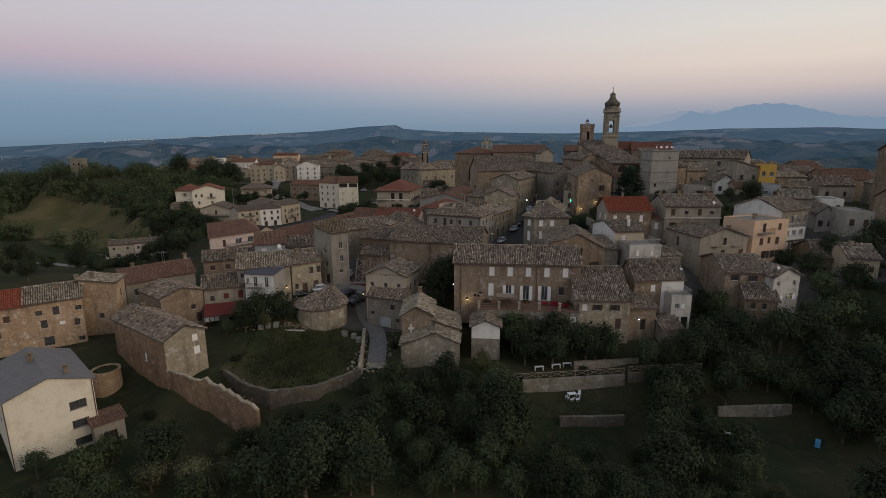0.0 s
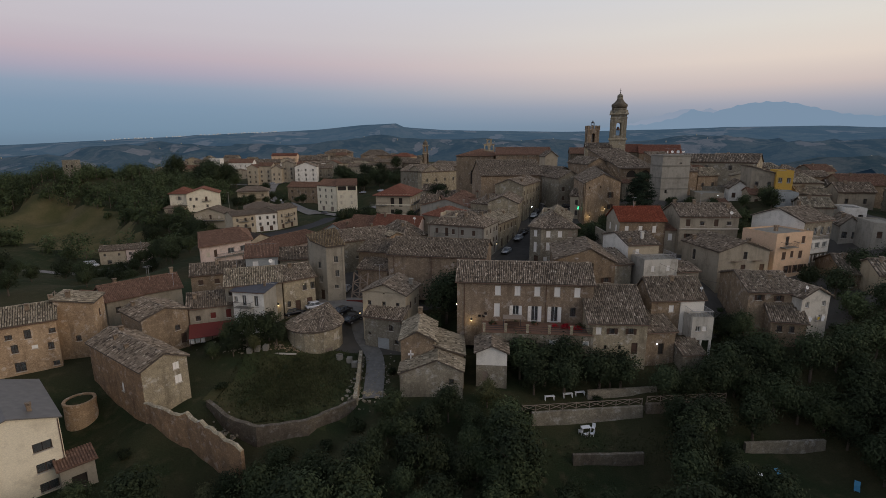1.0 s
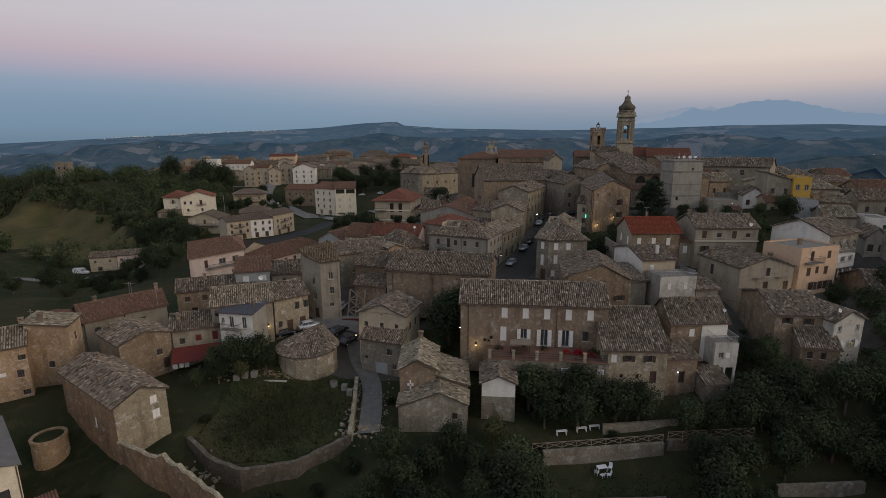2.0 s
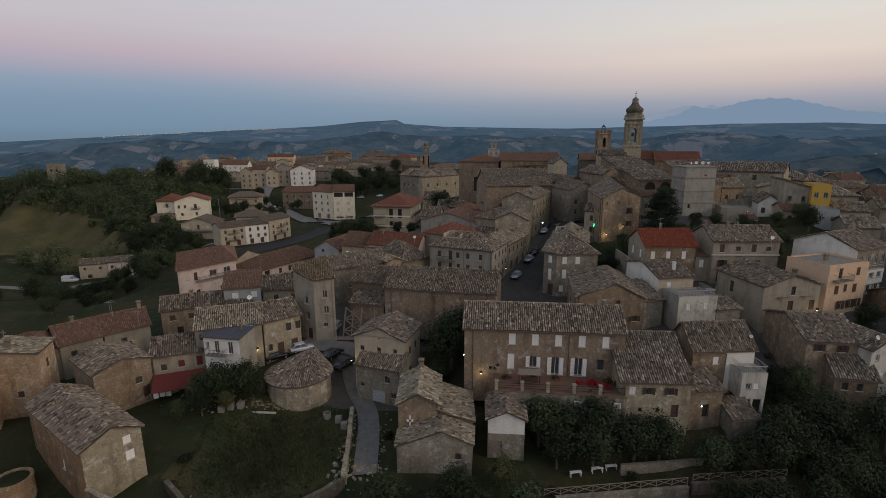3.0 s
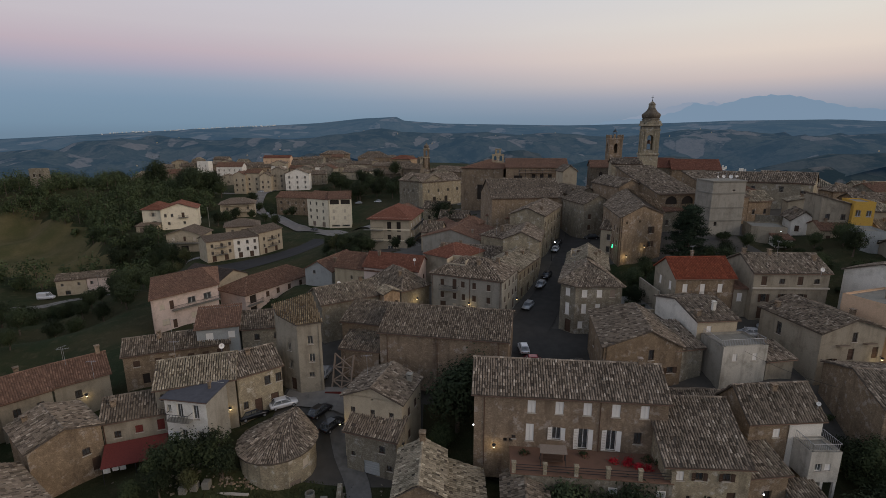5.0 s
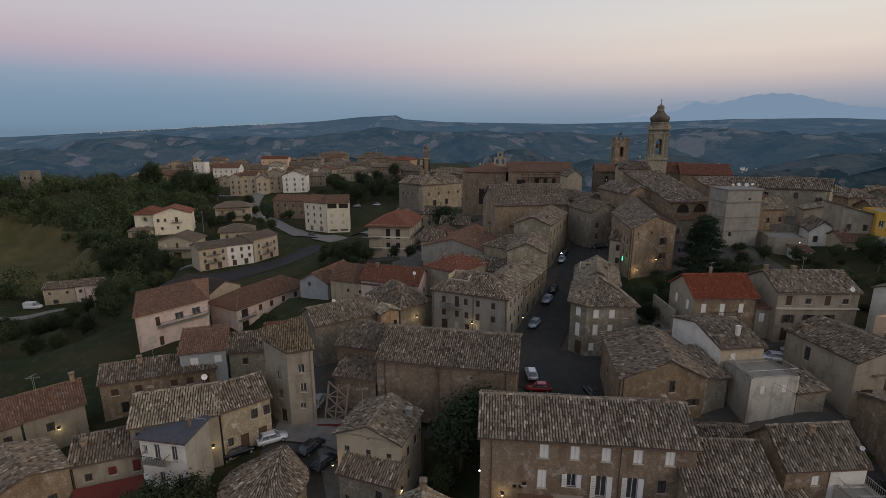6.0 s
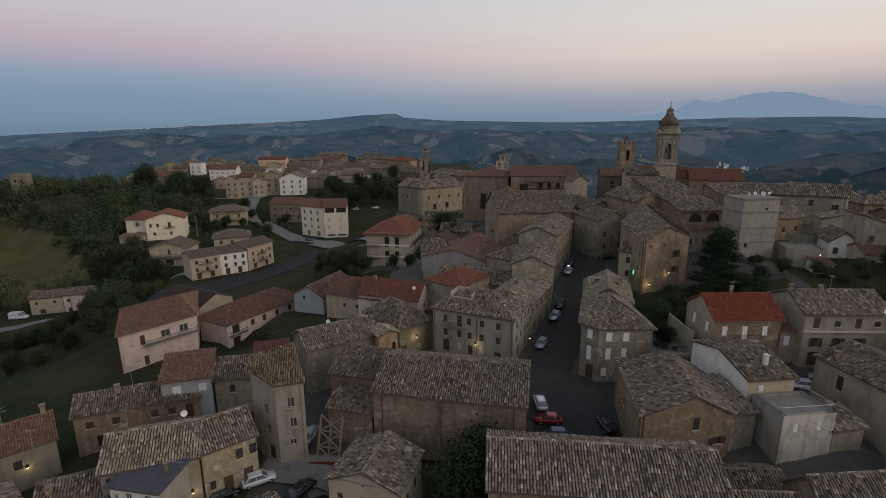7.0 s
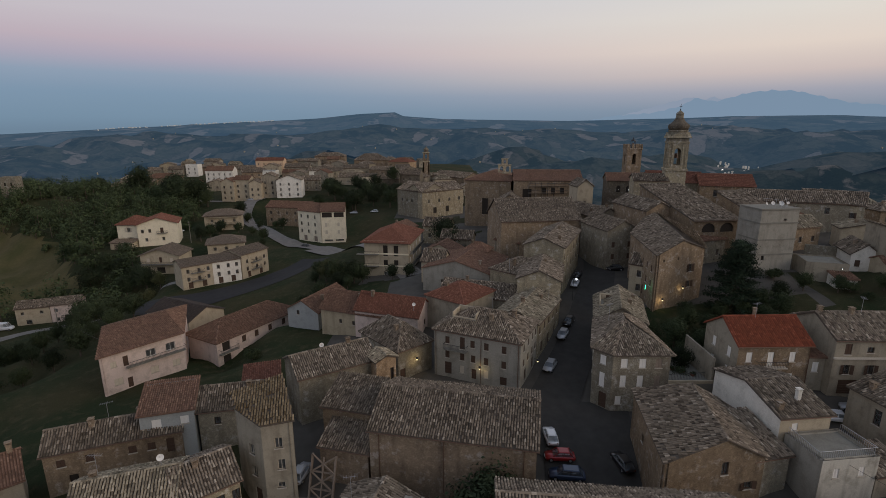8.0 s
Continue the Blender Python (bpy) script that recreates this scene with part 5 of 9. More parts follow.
house("behind_house", (39.6, 174.5), (48.6, 176.5), 14.0, 18.2, 28.6, "across", 2.4, "stone_grey", "tiles_old", row("f", 5.8, 0.9, 1.5, "shut_brown", [0.2, 0.7]) + row("f", 2.6, 0.9, 1.5, "shut_brown", [0.2, 0.7]), "stone house further up the street", chimneys=[(0.8, 0.3, 0.6)])
house("behind_house", (42.0, 192.0), (50.0, 195.0), 16.0, 19.0, 29.0, "across", 2.4, "stone_grey", "tiles_old", row("l", 5.8, 0.9, 1.5, "shut_brown", [0.2, 0.5, 0.8]), "tall stone house further up the street", chimneys=[(0.2, 0.3, 0.6)])
block = house("grey_tower_block", (67.7, 158.1), (76.8, 159.2), 7.0, 23.0, 36.8, "flat", 0, "plaster_grey", "concrete", row("f", 11.0, 0.8, 0.5, "glazed_brown", [0.65]) + row("f", 2.0, 0.8, 1.1, "hole", [0.2]), "grey plastered tower block with satellite dishes", "tower")
for z, out in ((26.2, 0.1), (29.6, 0.1), (33.4, 0.16), (36.5, 0.25)):
    Soup().box(-4.58 - out, -out, z, 4.58 + out, 6.0 + out, z + 0.32, Matrix.Translation(-block.location) @ pose(72.25, 158.65, 0, 0, 0, 6.9)).part("ledge", "concrete", block)
house("church_nave_grey", (58.6, 168.6), (70.8, 170.4), 26.0, 22.0, 32.2, "mono", 6.0, "brick_tan", "tiles_old", row("f", 7.2, 3.6, 2.3, "arch", [0.32, 0.72]), "great church flank with lunette windows", "church", pitch=0.5, run=0.7)
house("behind_house", (50.6, 178.0), (58.2, 179.4), 17.0, 20.0, 33.2, "across", 2.2, "brick_tan", "tiles_old", row("f", 8.0, 0.9, 1.4, "shut_brown", [0.5]), "old brick house against the church flank", pitch=0.5, run=0.7)
house("lean_to", (46.9, 99.3), (51.6, 100.2), 4.0, 12.6, 15.4, "mono", 1.0, "plaster_worn", "tiles_old", (), "worn lean-to beside the terrace house", "lean-to")
house("sacristy", (56.4, 203.4), (66.0, 201.2), 10.0, 24.0, 38.6, "along", 1.6, "stone_pale", "tiles_old", row("f", 11.0, 1.1, 1.6, "glazed_brown", [0.3, 0.7]) + row("f", 6.4, 1.2, 2.6, "arch", [0.25, 0.6]), "pale stone sacristy beside the bell tower", "sacristy", pitch=0.5, run=0.7)
house("pale_gable_house", (44.2, 222.0), (49.8, 222.6), 8.0, 19.0, 34.6, "across", 2.2, "plaster_beige", "tiles_old", row("f", 9.0, 0.9, 1.5, "glazed_brown", [0.5]), "narrow pale gabled house at the street's end", pitch=0.5, run=0.7)
house("church_transept", (78.0, 170.0), (86.0, 172.0), 18.0, 23.0, 31.0, "mono", 6.0, "brick_tan", "tiles_old", (), "sloping church transept roof", "church", pitch=0.5, run=0.7)
house("red_roof_cloister", (66.8, 222.0), (82.0, 214.0), 12.0, 27.0, 36.6, "along", 3.0, "stone_grey", "tiles_orange", row("f", 6.2, 1.4, 2.0, "glazed_brown", [0.15, 0.4, 0.65]) + row("f", 2.4, 1.4, 2.4, "hole", [0.15, 0.4, 0.65]), "long cloister range with red roof", "cloister", pitch=0.5, run=0.7)
house("red_roof_cloister", (81.0, 211.0), (96.4, 206.8), 12.0, 27.0, 36.2, "along", 3.2, "brick_tan", "tiles_orange", row("f", 5.6, 1.4, 2.2, "glazed_brown", [0.3, 0.8]), "cloister range with orange-red roof", "cloister", pitch=0.5, run=0.7)
house("long_grey_range", (87.0, 197.0), (112.0, 188.0), 10.0, 26.0, 33.4, "along", 2.6, "stone_grey", "tiles_old", row("f", 4.2, 1.2, 1.8, "glazed_brown", [0.1, 0.3, 0.5, 0.8]), "long grey monastery range", "monastery", pitch=0.5, run=0.7)
house("low_garden_house", (76.9, 154.8), (84.6, 152.4), 8.0, 21.6, 25.6, "flat", 0, "plaster_worn", "concrete", row("f", 0.6, 1.0, 1.5, "glazed_brown", [0.85]), "low plastered garden building")
house("garden_hut", (80.2, 149.6), (83.8, 148.8), 4.0, 21.0, 23.4, "mono", 0.6, "plaster_white", "tiles_brown", row("f", 0.8, 0.8, 0.9, "glazed_brown", [0.5]), "small garden hut with tiled roof", "hut")

# ---- the newer houses of the left slope ----
PU, PV = Vector((0.641, 0.767)), Vector((-0.43, 0.903))


def pink_at(along, back, z=None):
    k = Vector((-66.8, 133.8)) + PU * along + PV * back
    return (k.x, k.y) if z is None else (k.x, k.y, z)


pink = poly_house("pink_house", [pink_at(0.4, 1.0), pink_at(15.4, 1.0), pink_at(15.4, 18.0), pink_at(0.4, 18.0)], 4.6, 13.2,
                  [[pink_at(0, 0, 13.0), pink_at(16, 0, 13.0), pink_at(12, 9.5, 15.8), pink_at(0, 9.5, 15.8)], [pink_at(16, 0, 13.0), pink_at(16, 19, 13.0), pink_at(12, 9.5, 15.8)], [pink_at(16, 19, 13.0), pink_at(0, 19, 13.0), pink_at(0, 9.5, 15.8), pink_at(12, 9.5, 15.8)]], "plaster_pink", "tiles_brown",
                  row(0, 5.4, 1.0, 1.1, "shut_beige", [0.14]) + row(0, 4.9, 0.9, 2.1, "door_brown", [0.28]) + row(0, 5.3, 1.8, 1.5, "glazed_white", [0.58]) + row(0, 5.3, 1.8, 1.6, "glazed_white", [0.83]) + row(0, 1.6, 1.5, 1.3, "shut_beige", [0.17, 0.6, 0.88]) + row(0, 0.3, 0.9, 2.1, "door_brown", [0.3]) + row(3, 5.3, 1.0, 1.2, "shut_beige", [0.4, 0.7]),
                  "pale pink rendered villa with brown roof", {3: ((0, 13.2), (17, 13.2), (8.5, 15.6))})
balcony(pink, *pink_at(10.0, 1.0), 9.4, 11.0, 1.1, 50.1)
con2 = house("terraced_flats", (-52.3, 150.2), (-40.6, 171.0), 10.0, 2.8, 9.2, "hip", 2.6, "plaster_pink", "tiles_brown",
             row("f", 3.6, 1.1, 1.5, "shut_brown", [0.3, 0.45, 0.62, 0.8]) + row("f", 0.4, 1.1, 1.6, "shut_brown", [0.3, 0.45, 0.62, 0.8]) + row("f", 3.2, 2.0, 2.2, "hole", [0.1]) + row("f", 0.1, 2.0, 2.2, "hole", [0.1]),
             "pinkish terraced flats with loggias", over=0.7)
balcony(con2, -51.0, 152.5, 5.9, 4.6, 1.0, 60.6)
house("dark_roof_hall", (-65.0, 163.4), (-60.4, 172.6), 16.0, 3.0, 8.4, "across", 2.2, "plaster_beige", "tiles_dark_flat", row("f", 1.6, 1.2, 1.4, "glazed_white", [0.3, 0.7]), "workshop with dark low gable roof", "workshop")
for (xa, ya), (xb, yb), wm, nm in (((-85.7, 200.6), (-78.7, 206.9), "plaster_beige", "beige"), ((-78.7, 206.9), (-71.5, 212.0), "plaster_white", "white"), ((-71.3, 212.4), (-66.2, 223.4), "plaster_beige", "beige")):
    tri = house("terraced_house", (xa, ya), (xb, yb), 9.0, 4.0, 11.7 if xa < -72 else 12.6, "along", 1.5, wm, "tiles_taupe", row("f", 5.2, 0.9, 1.3, "glazed_brown", [0.2, 0.55, 0.85]) + row("f", 2.6, 0.9, 1.3, "glazed_brown", [0.2, 0.55, 0.85]) + row("f", 0.1, 1.4, 2.1, "garage_brown", [0.25, 0.7]), nm + " three-storey terraced house", group="terraced houses")
    if nm == "beige":
        for zz in (6.6, 9.2):
            balcony(tri, (xa + xb) / 2, (ya + yb) / 2, zz, 4.0, 1.1, math.degrees(math.atan2(yb - ya, xb - xa)))
house("villa", (-139.4, 253.2), (-130.0, 253.6), 12.0, 6.6, 15.6, "hip", 2.6, "plaster_cream", "tiles_orange", row("f", 5.6, 1.4, 1.8, "leaf_beige", [0.5]) + row("f", 1.6, 1.4, 1.8, "leaf_beige", [0.55]), "cream villa wing with red hip roof", over=0.6)
villa = house("villa", (-130.0, 251.6), (-116.0, 257.0), 13.0, 6.6, 15.6, "across", 2.6, "plaster_cream", "tiles_orange", row("f", 5.4, 1.0, 1.4, "glazed_brown", [0.12, 0.3]) + row("f", 5.0, 1.2, 2.2, "door_brown", [0.6]) + row("f", 1.8, 1.0, 1.3, "glazed_brown", [0.2, 0.62]), "cream villa with red gable roof", over=0.6)
balcony(villa, -121.5, 254.9, 11.6, 4.0, 1.2, 21.0)
bal = house("balcony_house", (-113.0, 224.0), (-99.2, 224.6), 10.0, 2.6, 9.6, "across", 2.4, "plaster_beige", "tiles_taupe", row("f", 4.2, 1.0, 2.0, "door_brown", [0.52]) + row("f", 4.4, 1.1, 1.4, "shut_beige", [0.2, 0.8]) + row("f", 0.2, 3.0, 2.2, "hole", [0.5]), "beige house with deep balcony under its gable", over=0.7)
balcony(bal, -106.1, 224.2, 6.4, 13.0, 1.6, 2.5)
house("hip_villa", (-97.4, 243.0), (-84.5, 248.0), 11.0, 3.4, 9.4, "hip", 2.2, "plaster_beige", "tiles_taupe", row("f", 3.0, 1.1, 1.3, "glazed_brown", [0.2, 0.5, 0.8]), "grey villa with overhanging hip roof", over=0.8)
hv = house("hip_villa", (-118.0, 285.0), (-102.0, 290.0), 10.0, 6.0, 13.6, "hip", 2.2, "plaster_beige", "tiles_taupe", row("f", 4.2, 1.1, 1.3, "glazed_brown", [0.2, 0.5, 0.8]) + row("f", 1.0, 1.1, 1.3, "glazed_brown", [0.2, 0.5, 0.8]), "beige villa with grey hip roof", over=0.8)
for zz in (9.6, 13.0):
    balcony(hv, -110.0, 287.5, zz - 0.4, 14.0, 1.4, 17.4, "plaster_beige")
house("villa_garage", (-140.5, 249.0), (-131.0, 248.4), 4.6, 5.4, 8.6, "mono", 0.8, "plaster_beige", "tiles_taupe", row("f", 0.2, 2.4, 2.2, "garage_grey", [0.3, 0.72]), "low garage wing in front of the cream villa", "garage")
wht = house("white_apartments", (-57.8, 270.0), (-47.4, 271.6), 12.0, 3.4, 18.0, "along", 3.0, "plaster_cream", "tiles_brown", row("f", 11.8, 4.4, 2.2, "hole", [0.25, 0.75]) + row("f", 7.8, 1.0, 1.5, "shut_beige", [0.2, 0.72]) + row("f", 4.4, 1.0, 1.5, "shut_beige", [0.2, 0.72]) + row("f", 0.9, 3.6, 0.7, "glazed_brown", [0.28, 0.75]), "cream apartment block with open attic loggia", "apartments")
house("white_apartments", (-70.4, 277.5), (-58.2, 270.6), 12.0, 3.4, 17.6, "along", 3.0, "plaster_cream", "tiles_brown", row("f", 10.9, 1.0, 1.5, "glazed_brown", [0.15, 0.45, 0.75]) + row("f", 7.4, 1.0, 1.5, "glazed_brown", [0.15, 0.45, 0.75]) + row("f", 4.0, 1.0, 1.5, "glazed_brown", [0.15, 0.45, 0.75]) + row("f", 0.3, 2.0, 2.4, "garage_grey", [0.3, 0.75]), "cream apartment block with three rows of windows", "apartments")
house("brown_apartments", (-98.0, 313.0), (-74.0, 308.0), 12.0, 3.0, 13.6, "along", 2.6, "brick_tan", "tiles_brown", row("f", 6.8, 1.1, 1.6, "glazed_brown", [0.12, 0.3, 0.5, 0.7, 0.88]) + row("f", 3.0, 1.1, 1.6, "glazed_brown", [0.12, 0.3, 0.5, 0.7, 0.88]), "brick apartment house with brown roof", "apartments")
cnd = house("cream_condominium", (-27.2, 199.4), (-13.4, 197.2), 20.0, 9.0, 20.6, "hip", 3.2, "plaster_beige", "tiles_orange",
            row("f", 6.8, 1.5, 3.4, "hole", [0.48, 0.72]) + row("f", 3.2, 1.4, 2.4, "hole", [0.48, 0.72]) + row("f", 0.6, 1.8, 1.2, "glazed_white", [0.5]) + row("r", 8.0, 1.1, 1.5, "shut_white", [0.15, 0.35, 0.6, 0.85]) + row("r", 4.6, 1.1, 1.5, "shut_white", [0.15, 0.35, 0.6, 0.85]) + row("r", 1.0, 1.1, 1.5, "shut_white", [0.15, 0.35, 0.6, 0.85]),
            "cream condominium with orange hip roof", "apartments", over=1.0)
cm_ = Matrix.Translation(-Vector(cnd.location)) @ pose(-20.3, 198.3, 0, 0, 0, -9.06)
for zz in (12.5, 16.3, 20.2):
    Soup().box(-7.15, -0.12, zz, 7.15, 0.02, zz + 0.45, cm_).part("floor_band", "plaster_cream", cnd)
for zz in (12.6, 16.4):
    balcony(cnd, -11.9, 207.5, zz, 18.0, 1.4, 80.9)
    balcony(cnd, -26.0, 199.2, zz, 7.0, 1.2, -9.0)
house("palazzo", (-26.6, 309.0), (-13.0, 295.0), 16.0, 10.0, 23.6, "along", 3.5, "stone_grey", "tiles_old", row("f", 7.6, 1.0, 1.6, "glazed_brown", [0.2, 0.4, 0.6, 0.8]), "grey stone palazzo block", "palazzo", pitch=0.6, run=0.8)
house("palazzo", (-13.0, 294.6), (8.0, 312.0), 14.0, 10.0, 23.4, "along", 3.5, "stone_pale", "tiles_old", row("f", 7.6, 1.2, 1.8, "glazed_brown", [0.15, 0.4, 0.65, 0.9]) + row("f", 2.2, 2.2, 3.0, "hole", [0.3, 0.6]), "pale stone palazzo with arched openings", "palazzo", pitch=0.6, run=0.8)
house("farmhouse", (-143.7, 203.2), (-134.8, 206.4), 6.5, -9.2, -3.2, "along", 1.6, "plaster_beige", "tiles_old", row("f", 3.6, 0.9, 1.0, "glazed_brown", [0.2, 0.75]) + row("f", 0.3, 1.6, 1.5, "glazed_brown", [0.35]), "beige farmhouse below the wood", "farmhouse")
house("farmhouse", (-134.6, 206.4), (-126.6, 209.3), 6.5, -9.2, -3.0, "along", 1.6, "plaster_pink", "tiles_old", row("f", 3.6, 1.0, 1.2, "glazed_brown", [0.18, 0.8]) + row("f", 0.4, 1.0, 1.2, "glazed_brown", [0.2, 0.8]) + row("f", 0.1, 1.2, 2.2, "door_brown", [0.5]), "pinkish farmhouse with arched door", "farmhouse")


def far_house(name, a, b, depth, z0, eave, roof, rise, wall, tiles, style, label):
    length, height = math.dist(a, b), eave - z0
    w = []
    for k in range(max(1, int(height / 3.4))):
        n = max(2, int(length / 4.0))
        w += row("f", 0.9 + 3.2 * k + (height % 3.4) * 0.4, 1.0, 1.5 if height > 4 else 1.1, style, [(i + 0.5) / n for i in range(n)])
    w = [x for x in w if x[2] + x[4] < height - 0.2]
    return house(name, a, b, depth, z0, eave, roof, rise, wall, tiles, w, label, pitch=0.45 if a[1] < 215 else 0.6, run=0.65 if a[1] < 215 else 0.85, chimneys=[(0.3, 0.4, 0.7)] if roof in ("along", "hip", "across") else ())


# ---- the far town on the ridge and the eastern edge ----
far_house("house", (-230.8, 430.0), (-207.3, 432.0), 12, 9.3, 18.1, "hip", 3, "brick_tan", "tiles_brown", "glazed_brown", "low brick house with brown tiled hip roof")
far_house("house", (-226.3, 455.0), (-215.4, 457.0), 10, 14.2, 22.4, "along", 2.5, "stone_grey", "tiles_old", "glazed_brown", "old stone house with weathered clay tile roof")
far_house("house", (-214.2, 460.0), (-204.4, 460.0), 8, 16.6, 26.0, "flat", 0, "plaster_white", "concrete", "glazed_brown", "small white flat-roofed house among old roofs")
far_house("house", (-184.2, 430.0), (-164.2, 432.0), 12, 8.8, 23.5, "along", 3, "plaster_white", "tiles_brown", "glazed_brown", "tall whitewashed house with brown tiled roof")
far_house("house", (-135.2, 345.0), (-127.5, 345.0), 10, 11.6, 23.7, "across", 2, "plaster_beige", "tiles_brown", "glazed_brown", "narrow beige gabled house in the upper row")
far_house("house", (-128.2, 347.0), (-119.0, 347.0), 10, 11.6, 24.8, "along", 2, "plaster_beige", "tiles_brown", "glazed_brown", "beige row house with balconies and garage")
far_house("house", (-118.5, 345.0), (-111.7, 346.0), 10, 12.8, 22.9, "across", 2, "plaster_beige", "tiles_old", "glazed_brown", "small beige gabled row house")
far_house("house", (-113.3, 352.0), (-105.0, 353.0), 10, 13.2, 26.1, "across", 2, "plaster_worn", "tiles_old", "glazed_brown", "old stone house with weathered clay tile roof")
far_house("house", (-103.8, 350.0), (-89.0, 352.0), 12, 13.4, 24.0, "across", 3, "plaster_white", "tiles_old", "glazed_brown", "large white gabled house above the road")
far_house("house", (-163.9, 480.0), (-140.6, 482.0), 12, 18.9, 28.0, "along", 2, "plaster_orange", "tiles_orange", "glazed_brown", "orange rendered long house on the ridge")
far_house("house", (-173.5, 455.0), (-156.9, 460.0), 10, 13.9, 22.6, "along", 2.5, "stone_grey", "tiles_old", "glazed_brown", "old stone house with weathered clay tile roof")
far_house("house", (-144.5, 430.0), (-130.7, 430.0), 9, 17.9, 23.2, "flat", 0, "plaster_white", "concrete", "glazed_brown", "white rendered house with flat roof")
far_house("house", (-126.7, 440.0), (-107.4, 442.0), 10, 18.1, 25.1, "along", 2.5, "stone_grey", "tiles_old", "glazed_brown", "old stone house with weathered clay tile roof")
far_house("house", (-103.5, 425.0), (-91.3, 428.0), 9, 16.9, 23.6, "along", 2, "plaster_white", "tiles_old", "glazed_brown", "white house with weathered tile roof")
far_house("house", (-119.0, 505.0), (-91.8, 508.0), 14, 20.2, 30.1, "hip", 3, "brick_tan", "tiles_old", "glazed_brown", "brick palazzo with hip roof on the ridge")
far_house("house", (-78.8, 480.0), (-50.0, 484.0), 18, 18.6, 28.0, "hip", 5, "brick_tan", "tiles_old", "glazed_brown", "large brick palazzo with tall hip roof")
far_house("house", (-48.6, 470.0), (-30.9, 462.0), 14, 19.4, 27.5, "hip", 3, "brick_orange", "tiles_orange", "glazed_brown", "brick house with orange tiled hip roof")
far_house("house", (-58.6, 385.0), (-47.6, 388.0), 9, 15.4, 22.9, "along", 1.6, "plaster_cream", "tiles_old", "glazed_brown", "cream house showing above dark trees")
far_house("house", (-94.0, 372.0), (-82.8, 374.0), 10, 14.8, 21.8, "along", 2.5, "stone_grey", "tiles_old", "glazed_brown", "old stone house with weathered clay tile roof")
far_house("house", (-91.4, 430.0), (-79.3, 432.0), 10, 15.5, 23.0, "along", 2.5, "stone_pale", "tiles_old", "glazed_brown", "old stone house with weathered clay tile roof")
far_house("house", (-80.8, 440.0), (-61.0, 444.0), 10, 17.9, 24.4, "along", 2.2, "stone_grey", "tiles_old", "glazed_brown", "old stone house with weathered clay tile roof")
far_house("house", (-59.0, 430.0), (-42.4, 424.0), 10, 16.7, 24.1, "along", 2.2, "brick_tan", "tiles_old", "glazed_brown", "old stone house with weathered clay tile roof")
far_house("house", (-47.5, 390.0), (-32.8, 390.0), 10, 13.8, 20.8, "along", 2.2, "stone_dark", "tiles_old", "glazed_brown", "old stone house with weathered clay tile roof")
far_house("house", (-30.4, 372.0), (-17.5, 370.0), 12, 19.7, 25.5, "along", 3, "stone_dark", "tiles_old", "glazed_brown", "old stone house with weathered clay tile roof")
far_house("old_church", (-10.0, 395.0), (11.4, 372.0), 16, 14.5, 22.9, "along", 3, "brick_tan", "tiles_old", "glazed_brown", "long brick church with small high windows")
far_house("house", (103.0, 196.0), (114.5, 186.0), 12, 24.5, 33.2, "along", 3, "stone_pale", "tiles_old", "leaf_brown", "broad stone house with brown shuttered windows")
far_house("house", (92.5, 153.0), (99.1, 151.5), 9, 25.7, 31.5, "mono_r", 2, "plaster_worn", "tiles_old", "glazed_brown", "worn plastered house with sloping roof")
far_house("yellow_house", (98.1, 150.0), (102.1, 148.5), 8, 27.3, 32.5, "flat", 0, "plaster_yellow", "concrete", "glazed_white", "bright yellow rendered house")
far_house("cottage", (89.2, 158.0), (94.4, 156.0), 10, 22.5, 26.7, "across", 2.2, "plaster_white", "tiles_old", "shut_brown", "small white gabled cottage with brown shutters")
far_house("house", (91.1, 150.0), (98.0, 148.5), 8, 22.1, 25.6, "along", 1.6, "plaster_beige", "tiles_brown", "shut_brown", "low beige house with long tiled roof")
far_house("house", (92.8, 140.0), (97.2, 138.5), 8, 23.2, 27.2, "flat", 0, "plaster_blue", "concrete", "glazed_white", "grey-blue rendered house with flat roof")
far_house("house", (104.2, 148.0), (112.0, 146.5), 9, 22.3, 25.7, "along", 2, "plaster_beige", "tiles_pale", "glazed_brown", "pale plastered house with tiled roof")
far_house("house", (125.7, 165.0), (129.3, 163.5), 10, 21.7, 26.6, "along", 2, "stone_dark", "tiles_old", "glazed_brown", "old stone house with weathered clay tile roof")
far_house("house", (126.6, 160.0), (141.3, 158.5), 12, 19.4, 27.4, "along", 3, "brick_tan", "tiles_brown", "glazed_brown", "long dark brick house with brown tiled roof")
far_house("stone_tower_house", (117.0, 125.0), (123.9, 123.5), 8, 20.9, 37.2, "along", 2, "brick_tan", "tiles_old", "glazed_brown", "tall dark brick house at the town edge")
far_house("house", (101.9, 128.0), (106.4, 126.5), 8, 20.6, 24.4, "flat", 0, "plaster_white", "concrete", "glazed_brown", "pale house with roof terrace")
far_house("house", (91.7, 116.0), (95.2, 114.5), 8, 17.6, 22.1, "across", 2, "plaster_grey", "tiles_old", "glazed_brown", "grey gabled plastered house")
far_house("house", (92.3, 108.0), (97.5, 106.5), 9, 19.0, 23.8, "flat", 0, "plaster_grey", "concrete", "garage_brown", "grey building with two dark garage doors")
far_house("house", (79.5, 98.0), (85.0, 96.5), 13, 11.4, 15.3, "along", 2.6, "brick_tan", "tiles_old", "glazed_brown", "old stone house with weathered clay tile roof")
far_house("house", (80.3, 91.0), (85.2, 89.5), 10, 13.1, 16.9, "along", 2, "plaster_ochre", "tiles_old", "shut_brown", "ochre plastered house with brown shutters")
